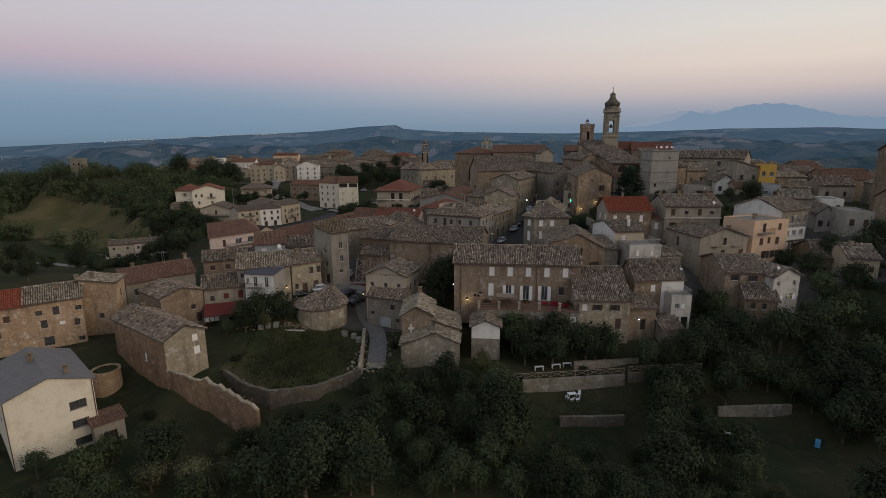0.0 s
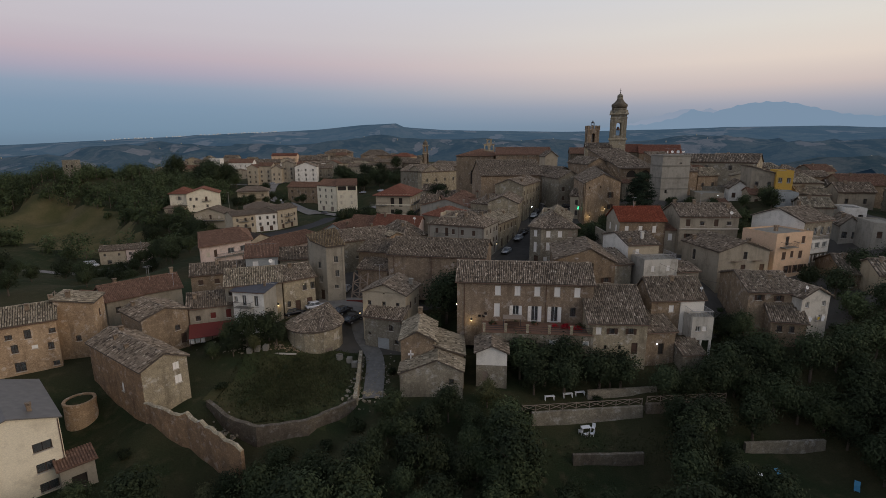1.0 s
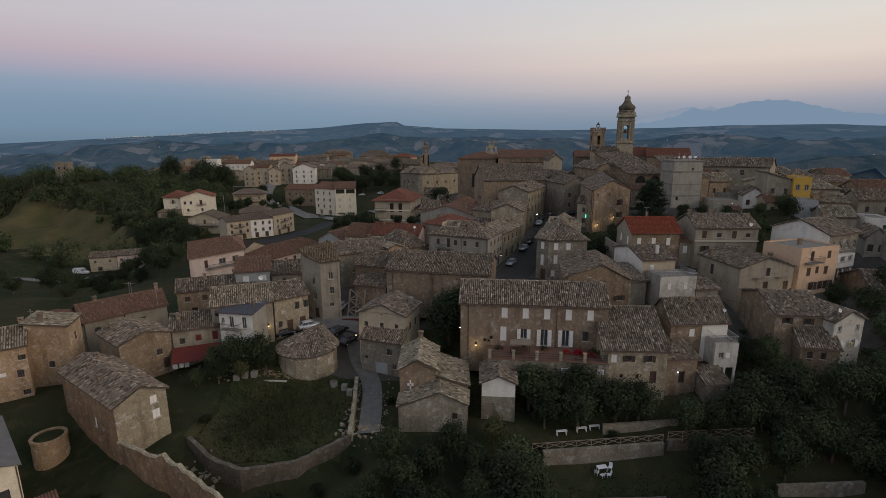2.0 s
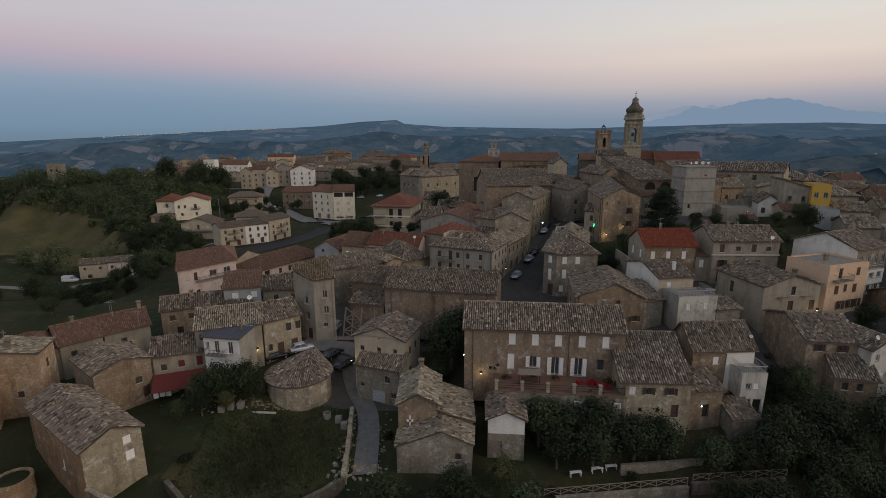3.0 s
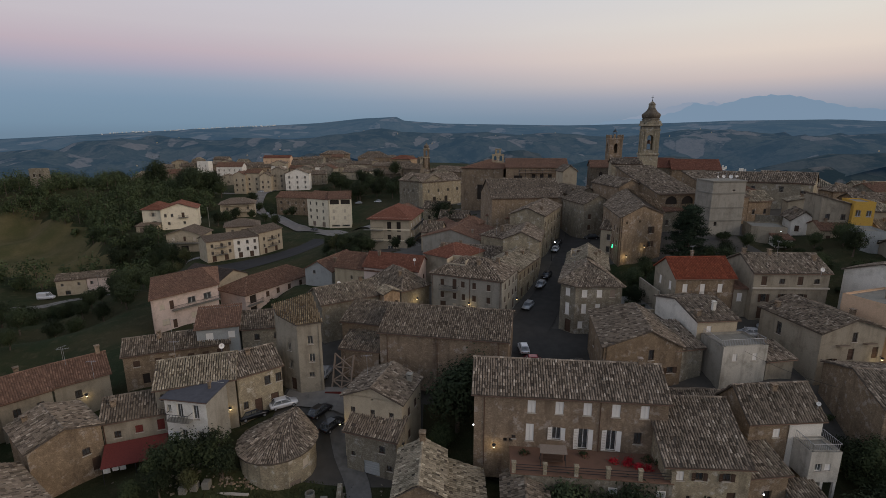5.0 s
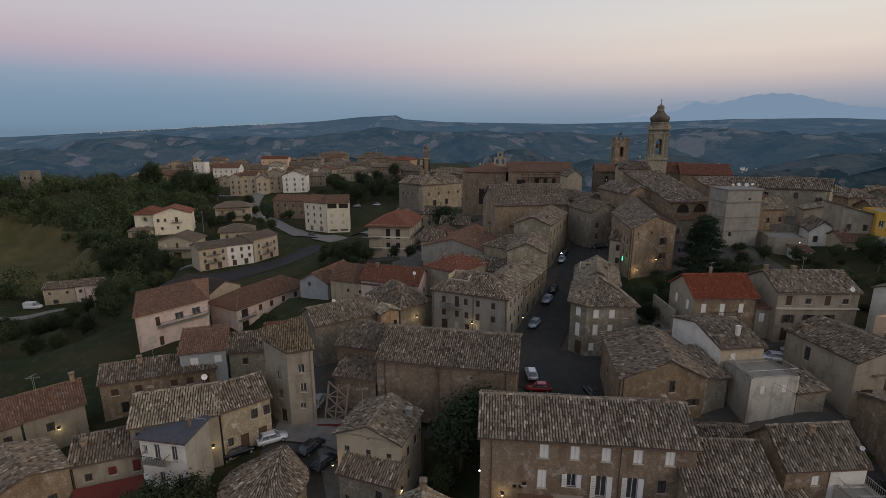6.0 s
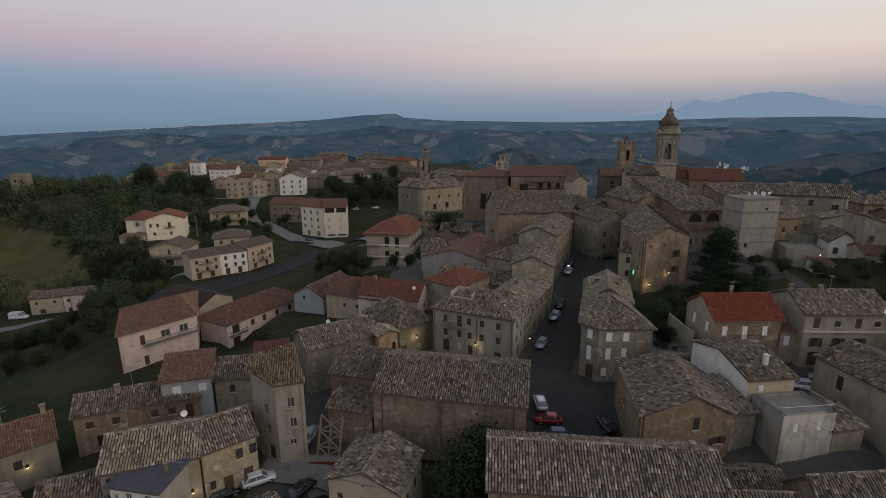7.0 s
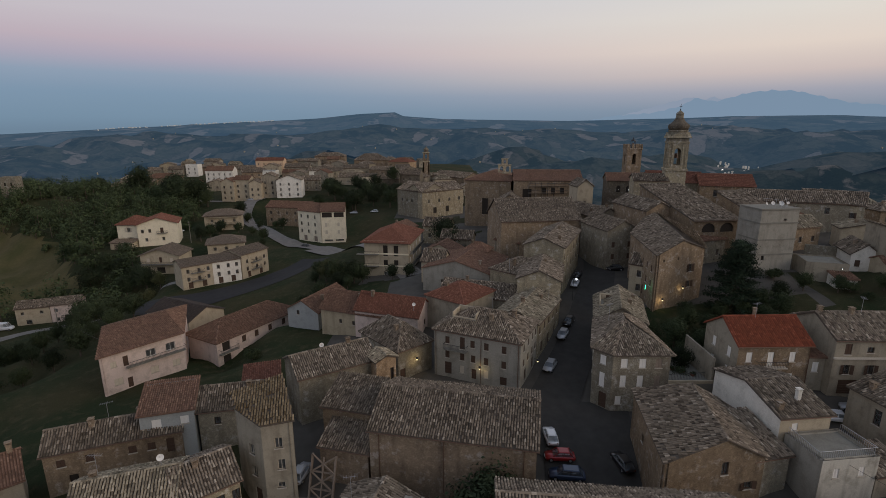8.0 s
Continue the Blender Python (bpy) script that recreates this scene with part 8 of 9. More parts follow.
def civic_tower():
    ob = tagged(new("civic_tower"), "slim brick tower with battlements and iron bell cage", "tower")
    ob.location, ob.rotation_euler = (71.2, 246.0, 0), (0, 0, radians(-3))
    square_stage(ob, "shaft", 2.75, 20, 39.4, "brick_tan", (0, 35.0, 0.7, 1.4), 0.9)
    square_stage(ob, "belfry", 2.75, 39.4, 46.2, "brick_tan", (0, 40.6, 1.4, 4.0), 0.9)
    band(ob, "cornice", 2.95, 46.2, 46.7, "brick_tan")
    for k in range(4):
        m = Matrix.Rotation(k * math.pi / 2, 4, "Z")
        for x in (-2.4, -0.8, 0.8):
            Soup().box(x - 0.4, -2.9, 46.7, x + 0.5, -2.4, 48.2, m, 0.06).part("merlon", "brick_tan", ob)
    cage = Soup()
    for a in (-0.7, 0.7):
        for b in (-0.7, 0.7):
            cage.tube((a, b, 46.7), (a * 0.9, b * 0.9, 49.4), 0.08)
    cage.lathe([(0.95, 49.3), (0.7, 49.8), (0.2, 50.2), (0.05, 50.8)], n=8)
    cage.part("bell_cage", "iron", ob)
    Soup().lathe([(0.5, 47.6), (0.42, 48.2), (0.2, 48.6)], n=10).part("bell", "gutter_copper", ob)


civic_tower()


def far_tower():
    ob = tagged(new("bell_tower"), "slender far bell tower with small cupola", "tower")
    ob.location = (-14.4, 402.0, 0)
    square_stage(ob, "shaft", 2.3, 14, 31.5, "brick_tan")
    band(ob, "ledge", 2.5, 31.5, 32.0, "stone_pale")
    square_stage(ob, "belfry", 2.1, 32.0, 37.6, "brick_tan", (0, 33.0, 1.5, 3.8), 0.6)
    band(ob, "cornice", 2.5, 37.6, 38.2, "stone_pale")
    Soup().lathe([(1.7, 38.2), (1.7, 39.6), (1.9, 39.7), (1.5, 40.6), (0.6, 41.3), (0.1, 42.4)], n=8).part("cupola", "stone_dark", ob)


far_tower()


def bell_gable():
    ob = tagged(new("bell_gable"), "double-arched brick bell gable on the church roof", "bell gable")
    ob.location = (22.8, 256.0, 36.0)
    s = Soup()
    for k in (-1, 1):
        arched_panel(s, Matrix.Translation((k * 1.3, 0, 0)), -1.3, 1.3, 0, 3.4, 0.7, (0, 0.8, 1.3, 2.2))
    s.box(-2.8, -0.15, 3.4, 2.8, 0.85, 3.75)
    arched_panel(s, Matrix.Translation((0, 0, 3.75)), -1.3, 1.3, 0, 2.2, 0.7, (0, 0.4, 1.0, 1.5))
    s.box(-1.5, -0.1, 5.95, 1.5, 0.8, 6.2)
    s.part("masonry", "stone_pale", ob)


bell_gable()

HUT, N = (-24.4, 90.4), 18
ring = [(HUT[0] + 5.0 * math.sin(2 * math.pi * k / N + 0.2), HUT[1] - 4.9 * math.cos(2 * math.pi * k / N + 0.2)) for k in range(N)]
rim = [(HUT[0] + 5.35 * math.sin(2 * math.pi * k / N + 0.2), HUT[1] - 5.25 * math.cos(2 * math.pi * k / N + 0.2), 8.1) for k in range(N)]
crest = (-22.8, 94.4, 10.7)
poly_house("round_house", ring, 2.2, 8.2, [[rim[k], rim[(k + 1) % N], crest] for k in range(N)], "stone_pale", "tiles_old", row(1, 0.2, 1.5, 2.2, "door_grey", [0.5]) + row(2, 3.6, 0.9, 1.2, "shut_beige", [0.5]),
           "round stone house with conical tiled roof", pitch=0.27, run=0.4)
turret = tagged(new("round_turret"), "low round brick turret with grassy top", "turret")
turret.location = (-56.2, 72.2, 0)
Soup().lathe([(2.3, -4.5), (2.1, 2.3), (2.2, 2.3), (2.2, 2.7), (1.8, 2.7), (1.8, 2.3)], n=22).part("masonry", "brick_orange", turret)
Soup().lathe([(1.75, 2.5), (1.2, 2.75), (0.4, 2.85)], n=16).part("earth_top", "hill_ground", turret)

# ---- roof terrace and other fittings of the near houses ----
def terrace():
    ob = tagged(new("terrace"), "brick terrace with dark tiled floor and pillars", "terrace")
    ob.location = (16.0, 83.0, 9.9)
    m = pose(0, 0, 0, 0, 0, -5.9)
    Soup().box(-9.6, -2.6, -5.2, 8.7, 2.55, -0.12, m).part("retaining_wall", "stone_grey", ob)
    Soup().box(-9.7, -2.7, -0.12, 8.8, 2.57, 0.0, m, 0.03).part("floor", "tiles_brown", ob)
    xs = [-9.3 + 18.0 * k / 5 for k in range(6)]
    for x in xs:
        Soup().box(x - 0.22, -2.65, 0, x + 0.22, -2.2, 1.3, m, 0.04).box(x - 0.28, -2.71, 1.3, x + 0.28, -2.14, 1.42, m, 0.03).part("pillar", "stone_pale", ob)
    for a, b in zip(xs, xs[1:]):
        s = Soup()
        for z in (0.35, 0.7, 1.05):
            s.box(a + 0.2, -2.47, z, b - 0.2, -2.42, z + 0.05, m)
        s.part("railing", "iron", ob)
    for x in (1.6, 3.9, 7.0):
        Soup().box(x, -2.66, -1.9, x + 1.0, -2.58, -1.1, m).part("window", "shutter_white", ob)
        Soup().box(x + 0.1, -2.68, -1.8, x + 0.9, -2.64, -1.2, m).part("pane", "glass", ob)


terrace()


def table_set(name, x, y, z, turn, top, mat, label):
    ob = tagged(new(name), label, "table")
    ob.location, ob.rotation_euler = (x, y, z), (0, 0, radians(turn))
    w, d = top
    Soup().box(-w / 2, -d / 2, 0.68, w / 2, d / 2, 0.74, None, 0.02).part("tabletop", mat, ob)
    for a in (-1, 1):
        for b in (-1, 1):
            Soup().box(a * (w / 2 - 0.1) - 0.04, b * (d / 2 - 0.1) - 0.04, 0, a * (w / 2 - 0.1) + 0.04, b * (d / 2 - 0.1) + 0.04, 0.68).part("leg", mat, ob)
    return ob


def swing_seat(x, y, z, turn):
    ob = tagged(new("swing_seat"), "garden swing seat with pale canopy on the terrace", "swing seat")
    ob.location, ob.rotation_euler = (x, y, z), (0, 0, radians(turn))
    for a in (-1, 1):
        Soup().tube((a * 1.5, -0.7, 0), (a * 1.4, 0, 1.9), 0.04).tube((a * 1.5, 0.7, 0), (a * 1.4, 0, 1.9), 0.04).part("leg", "iron", ob)
    Soup().add([(-1.6, -0.7, 1.85), (1.6, -0.7, 1.85), (1.6, 0.7, 2.1), (-1.6, 0.7, 2.1), (-1.6, -0.7, 1.8), (1.6, -0.7, 1.8), (1.6, 0.7, 2.05), (-1.6, 0.7, 2.05)], [(0, 1, 2, 3), (7, 6, 5, 4), (0, 4, 5, 1), (1, 5, 6, 2), (2, 6, 7, 3), (3, 7, 4, 0)]).part("canopy", "timber_grey", ob)
    Soup().box(-1.2, -0.3, 0.45, 1.2, 0.3, 0.55, None, 0.03).part("seat", "timber_brown", ob)
    Soup().box(-1.2, 0.25, 0.55, 1.2, 0.35, 1.05, None, 0.03).part("backrest", "timber_brown", ob)


swing_seat(11.4, 83.0, 9.9, -6)


def flower_bed(x, y, z, r, seed, mat, label, count=500):
    v, f = leaf_cloud(count, 8, r, r * 0.7, 0.35, 0.35, 0.08, seed, 0.4)
    ob = tagged(new("flower_pot"), label, "flowers")
    ob.location = (x, y, z)
    Soup().lathe([(0.28, 0), (0.36, 0.34), (0.39, 0.36), (0.33, 0.36), (0.3, 0.3)], n=12).part("pot", "tiles_orange", ob)
    part("flower_clump", v, f, mat, ob, kind="stuff")


foliage("petal_red", (0.28, 0.01, 0.02, 1), (0.5, 0.03, 0.04, 1))
for k, (dx, dy) in enumerate(((18.9, 83.0), (20.3, 82.6), (21.4, 82.1), (22.4, 81.6), (20.9, 83.2))):
    flower_bed(dx, dy, 9.9, 0.55, 50 + k, "petal_red", "pot of bright red flowers on the terrace")
for k, (dx, dy) in enumerate(((8.3, 84.8), (12.2, 84.8), (15.6, 84.4), (23.0, 83.4), (24.0, 82.6))):
    flower_bed(dx, dy, 9.9, 0.6, 70 + k, "leaf_mid", "leafy potted plant on the terrace")

posts = tagged(new("annex_posts"), "white posts carrying the cubic annex", "posts")
posts.location = (43.0, 82.3, 5.4)
for a in (-1.0, 0.6, 2.2):
    Soup().box(a - 0.16, -0.1, -1.0, a + 0.16, 0.2, 2.95, None, 0.03).part("post", "plaster_white", posts)


def railing(name, line, z, high, mat, label, step=0.25):
    ob = tagged(new(name), label, "railing")
    ob.location = (line[0][0], line[0][1], z)
    for p, q in zip(line, line[1:]):
        a, b = Vector((p[0] - line[0][0], p[1] - line[0][1], 0)), Vector((q[0] - line[0][0], q[1] - line[0][1], 0))
        up = Vector((0, 0, high))
        Soup().tube(a + up, b + up, 0.035, n=5).part("handrail", mat, ob)
        s = Soup()
        n = max(1, int((b - a).length / step))
        for k in range(n + 1):
            c = a.lerp(b, k / n)
            s.tube(c, c + up, 0.018, n=4)
        s.part("railing_panel", mat, ob, kind="stuff")
    return ob


railing("terrace_railing", [(41.9, 85.2), (41.9, 82.3), (45.3, 82.3), (45.3, 85.4)], 12.0, 1.0, "galvanised", "thin metal railing round a roof terrace")
railing("terrace_railing", [(39.1, 103.4), (39.2, 98.6), (46.4, 99.4), (45.8, 104.0)], 18.0, 1.0, "galvanised", "grey metal railing round a flat roof")
railing("terrace_railing", [(79.0, 108.7), (86.0, 111.6)], 19.6, 0.9, "galvanised", "white railing above the glazed loggia")
railing("terrace_railing", [(32.6, 121.0), (38.6, 121.6)], 15.6, 1.0, "iron", "iron railing on a low terrace")


def low_terrace():
    ob = tagged(new("garden_terrace"), "pale concrete terrace beside the corner house", "terrace")
    ob.location = (36.0, 124.0, 15.2)
    Soup().box(-3.9, -3.4, -4.0, 3.6, 6.0, 0.0, None, 0.05).part("slab", "concrete", ob)
    Soup().box(-3.9, -3.4, 0.0, 3.6, -3.15, 0.5).part("parapet", "plaster_beige", ob)
    Soup().box(3.3, -3.1, 0.0, 3.6, 6.0, 4.2).part("garden_wall", "plaster_worn", ob)


low_terrace()
for x, y in ((33.6, 126.0), (35.2, 125.2), (36.6, 124.4), (37.6, 123.2)):
    flower_bed(x, y, 15.2, 0.45, int(x * 10), "leaf_mid", "potted plants along a terrace")


def awning():
    ob = tagged(new("awning"), "faded red corrugated awning over ground floor", "awning")
    ob.location = (-43.4, 90.0, 6.6)
    m = pose(0, 0, 0, 0, 0, 21.8)
    Soup().add([m @ Vector(p) for p in ((-3.9, -2.4, 0.0), (3.7, -2.4, 0.0), (3.7, 0.9, 1.5), (-3.9, 0.9, 1.5), (-3.9, -2.4, -0.08), (3.7, -2.4, -0.08), (3.7, 0.9, 1.42), (-3.9, 0.9, 1.42))], [(0, 1, 2, 3), (7, 6, 5, 4), (0, 4, 5, 1), (1, 5, 6, 2), (2, 6, 7, 3), (3, 7, 4, 0)]).part("sheet", "awning_red", ob)
    for x in (-3.7, 0, 3.5):
        Soup().tube(m @ Vector((x, -2.3, -3.0)), m @ Vector((x, -2.3, 0)), 0.05).part("post", "iron", ob)


awning()


def timber_shore():
    ob = tagged(new("timber_shoring"), "tall timber shoring frame with crossed braces", "shoring")
    ob.location, ob.rotation_euler = (-18.2, 104.6, 7.4), (0, 0, radians(-12))
    for x in (-1.6, 1.6):
        Soup().add([(x - 0.12, -1.4, 0), (x + 0.12, -1.4, 0), (x + 0.12, -1.1, 0), (x - 0.12, -1.1, 0), (x - 0.12, 0.9, 6.2), (x + 0.12, 0.9, 6.2), (x + 0.12, 1.2, 6.2), (x - 0.12, 1.2, 6.2)], [(3, 2, 1, 0), (4, 5, 6, 7), (0, 1, 5, 4), (1, 2, 6, 5), (2, 3, 7, 6), (3, 0, 4, 7)]).part("post", "timber_grey", ob)
    for k in range(3):
        z0, z1 = 0.2 + 2.0 * k, 2.2 + 2.0 * k
        y0, y1 = -1.25 + 0.37 * z0, -1.25 + 0.37 * z1
        for a in (-1, 1):
            Soup().tube((-1.6 * a, y0 - 0.1, z0), (1.6 * a, y1 - 0.1, z1), 0.12, n=4).part("brace", "timber_grey", ob)
        Soup().tube((-1.7, y0, z0), (1.7, y0, z0), 0.12, n=4).part("rail", "timber_grey", ob)
    Soup().tube((0, -1.2, 0.2), (0, 0.9, 6.0), 0.12, n=4).part("brace", "timber_grey", ob)


timber_shore()
fence_ob = tagged(new("site_barrier"), "low red plastic barrier below the shoring", "barrier")
fence_ob.location = (-18.6, 102.6, 7.5)
Soup().box(-2.2, -0.05, 0, 2.0, 0.05, 1.0, None, 0.02).part("panel", "awning_red", fence_ob)


def rustic_fence(line, z, label):
    ob = tagged(new("rustic_fence"), label, "fence")
    ob.location = (line[0][0], line[0][1], z)
    p, q = Vector((0, 0, 0)), Vector((line[1][0] - line[0][0], line[1][1] - line[0][1], 0))
    n = int(q.length / 2.0)
    for k in range(n + 1):
        c = p.lerp(q, k / n)
        Soup().tube(c, c + Vector((0, 0, 1.05)), 0.06).part("post", "timber_grey", ob)
        if k < n:
            d = p.lerp(q, (k + 1) / n)
            Soup().tube(c + Vector((0, 0, 1.0)), d + Vector((0, 0, 1.0)), 0.05).part("rail", "timber_grey", ob)
            Soup().tube(c + Vector((0, 0, 0.15)), d + Vector((0, 0, 0.95)), 0.045).part("brace", "timber_grey", ob)
            Soup().tube(c + Vector((0, 0, 0.95)), d + Vector((0, 0, 0.15)), 0.045).part("brace", "timber_grey", ob)


rustic_fence([(11.4, 70.3), (30.2, 72.4)], 1.5, "rustic crossed-pole fence along the garden wall")
rustic_fence([(31.2, 73.0), (44.0, 74.0)], 1.5, "rustic crossed-pole fence above dark wall")


def garden_chair(x, y, z, turn):
    ob = tagged(new("garden_chair"), "white plastic garden chair on the lawn", "chair", "chairs on the lawn")
    ob.location, ob.rotation_euler = (x, y, z), (0, 0, radians(turn))
    Soup().box(-0.25, -0.25, 0.4, 0.25, 0.25, 0.45, None, 0.02).part("seat", "cloth_white", ob)
    Soup().add([(-0.25, 0.22, 0.45), (0.25, 0.22, 0.45), (0.24, 0.36, 0.95), (-0.24, 0.36, 0.95), (-0.25, 0.26, 0.45), (0.25, 0.26, 0.45), (0.24, 0.4, 0.95), (-0.24, 0.4, 0.95)], [(0, 1, 2, 3), (7, 6, 5, 4), (0, 3, 7, 4), (1, 5, 6, 2), (3, 2, 6, 7)]).part("backrest", "cloth_white", ob)
    for a in (-0.2, 0.2):
        for b in (-0.2, 0.2):
            Soup().tube((a, b, 0), (a, b, 0.41), 0.025).part("leg", "cloth_white", ob)


lz = ground_at(20.9, 70.4)
table_set("garden_table", 20.9, 69.6, ground_at(20.9, 69.6), 10, (1.4, 0.8), "cloth_white", "white plastic garden table on the lawn")
for k, (dx, dy) in enumerate(((-0.9, -0.5), (-0.2, -0.9), (0.7, -0.8), (1.2, 0.2))):
    garden_chair(20.9 + dx, 69.6 + dy, ground_at(20.9 + dx, 69.6 + dy), 150 + 60 * k)
for x, y in ((16.4, 74.4), (19.5, 75.2), (21.5, 75.6)):
    table_set("garden_bench", x, y, ground_at(x, y), 8, (1.6, 0.5), "cloth_white", "white garden bench before the hedge")


def lounger(x, y, turn, mat, label):
    ob = tagged(new("sun_lounger"), label, "sun lounger", "sun loungers on the grass")
    ob.location, ob.rotation_euler = (x, y, ground_at(x, y)), (0, 0, radians(turn))
    Soup().box(-0.32, -0.9, 0.3, 0.32, 0.4, 0.36, None, 0.02).part("bed", mat, ob)
    Soup().add([(-0.32, 0.4, 0.3), (0.32, 0.4, 0.3), (0.32, 1.0, 0.75), (-0.32, 1.0, 0.75), (-0.32, 0.4, 0.36), (0.32, 0.4, 0.36), (0.32, 0.96, 0.8), (-0.32, 0.96, 0.8)], [(3, 2, 1, 0), (4, 5, 6, 7), (0, 1, 5, 4), (1, 2, 6, 5), (2, 3, 7, 6), (3, 0, 4, 7)]).part("backrest", mat, ob)
    for a in (-0.26, 0.26):
        for b in (-0.8, 0.35):
            Soup().tube((a, b, 0), (a, b, 0.31), 0.025).part("leg", "galvanised", ob)


lounger(46.6, 63.6, 10, "plastic_blue", "blue folding sun lounger on the grass")
lounger(55.0, 61.0, -40, "plastic_blue", "blue reclined sun lounger on the grass")
lounger(43.2, 64.0, 60, "cloth_white", "white sun lounger on the grass")

# ---- parked cars ----
def loft(sections):
    """sections: rows of points, each with the same count, joined into a closed hull."""
    s = Soup()
    n = len(sections[0])
    v = [p for sec in sections for p in sec]
    f = [(i * n + k, i * n + (k + 1) % n, (i + 1) * n + (k + 1) % n, (i + 1) * n + k) for i in range(len(sections) - 1) for k in range(n)]
    f += [tuple(range(n - 1, -1, -1)), tuple(range((len(sections) - 1) * n, len(sections) * n))]
    return s.add(v, f)


def make_car(name, colour, length, width, height, label, bonnet=0.95, boot=0.55, van=False):
    ob = tagged(new(name), label, "van" if van else "car")
    h, w = length / 2, width / 2
    rows_ = []
    belt = height * 0.58 if not van else height * 0.5
    for x, lo, hi, k in ((-h, 0.42, belt * 0.86, 0.84), (-h + 0.12, 0.28, belt * 0.95, 0.94), (-h + 0.6, 0.24, belt, 1.0), (0, 0.22, belt, 1.0), (h - bonnet, 0.24, belt * 0.97, 1.0), (h - 0.35, 0.26, belt * 0.84, 0.95), (h - 0.06, 0.34, belt * 0.72, 0.86), (h, 0.42, belt * 0.6, 0.78)):
        ww = w * k
        rows_.append([(x, -ww * 0.92, lo), (x, ww * 0.92, lo), (x, ww, lo + 0.12), (x, ww, hi - 0.14), (x, ww * 0.9, hi), (x, -ww * 0.9, hi), (x, -ww, hi - 0.14), (x, -ww, lo + 0.12)])
    body = loft(rows_).part("body", colour, ob, "", True)
    x0, x1 = -h + (0.12 if van else boot * 0.5), h - bonnet - 0.05
    a, b = (x0 + 0.1 if van else x0 + 0.55), x1 - 0.75
    cab = loft([[(x, -w * k, z), (x, w * k, z), (x, w * k * 0.97, z + 0.02), (x, -w * k * 0.97, z + 0.02)] for x, k, z in ((x0, 0.8, belt - 0.05),)] + [[(x0, -w * 0.86, belt - 0.04), (x0, w * 0.86, belt - 0.04), (a, w * 0.72, height - 0.08), (a, -w * 0.72, height - 0.08)], [(x1, -w * 0.86, belt - 0.06), (x1, w * 0.86, belt - 0.06), (b, w * 0.72, height - 0.08), (b, -w * 0.72, height - 0.08)]])
    cab.part("greenhouse", "glass", ob)
    Soup().add([(a - 0.05, -w * 0.74, height - 0.1), (b + 0.05, -w * 0.74, height - 0.1), (b + 0.05, w * 0.74, height - 0.1), (a - 0.05, w * 0.74, height - 0.1), (a + 0.1, -w * 0.6, height), (b - 0.1, -w * 0.6, height), (b - 0.1, w * 0.6, height), (a + 0.1, w * 0.6, height)], [(3, 2, 1, 0), (4, 5, 6, 7), (0, 1, 5, 4), (1, 2, 6, 5), (2, 3, 7, 6), (3, 0, 4, 7)]).part("roof", colour, ob)
    for e in (-1, 1):
        for p, q in (((x0 + 0.02, e * w * 0.87, belt - 0.05), (a, e * w * 0.735, height - 0.06)), ((x1 - 0.02, e * w * 0.87, belt - 0.05), (b, e * w * 0.735, height - 0.06)), (((x0 + x1) / 2, e * w * 0.875, belt - 0.05), ((a + b) / 2, e * w * 0.735, height - 0.06))):
            Soup().tube(p, q, 0.05, n=5).part("pillar", colour, ob)
    if van:
        Soup().box(-h + 0.1, -w * 0.94, belt - 0.1, h - bonnet - 1.3, w * 0.94, height - 0.02, None, 0.1).part("cargo_body", colour, ob)
    for e in (-1, 1):
        for x in (-h + 0.75, h - 0.8):
            wheel = new("wheel")
            wheel.parent, wheel.location = ob, (x, e * (w - 0.1), 0.31)
            s = Soup()
            s.tube((0, -0.1, 0), (0, 0.1, 0), 0.31, n=14)
            s.part("tyre", "rubber", wheel)
            Soup().tube((0, e * 0.1 - 0.005, 0), (0, e * 0.1 + 0.012, 0), 0.19, n=12).part("rim", "galvanised", wheel)
        Soup().box(h - 0.12, e * w * 0.62 - 0.14, belt * 0.6, h - 0.02, e * w * 0.62 + 0.14, belt * 0.72).part("headlight", "glass", ob)
        Soup().box(-h - 0.01, e * w * 0.66 - 0.1, belt * 0.7, -h + 0.06, e * w * 0.66 + 0.1, belt * 0.86).part("tail_light", "awning_red", ob)
    Soup().box(h - 0.05, -0.26, 0.42, h + 0.02, 0.26, 0.54).part("number_plate", "cloth_white", ob)
    return ob


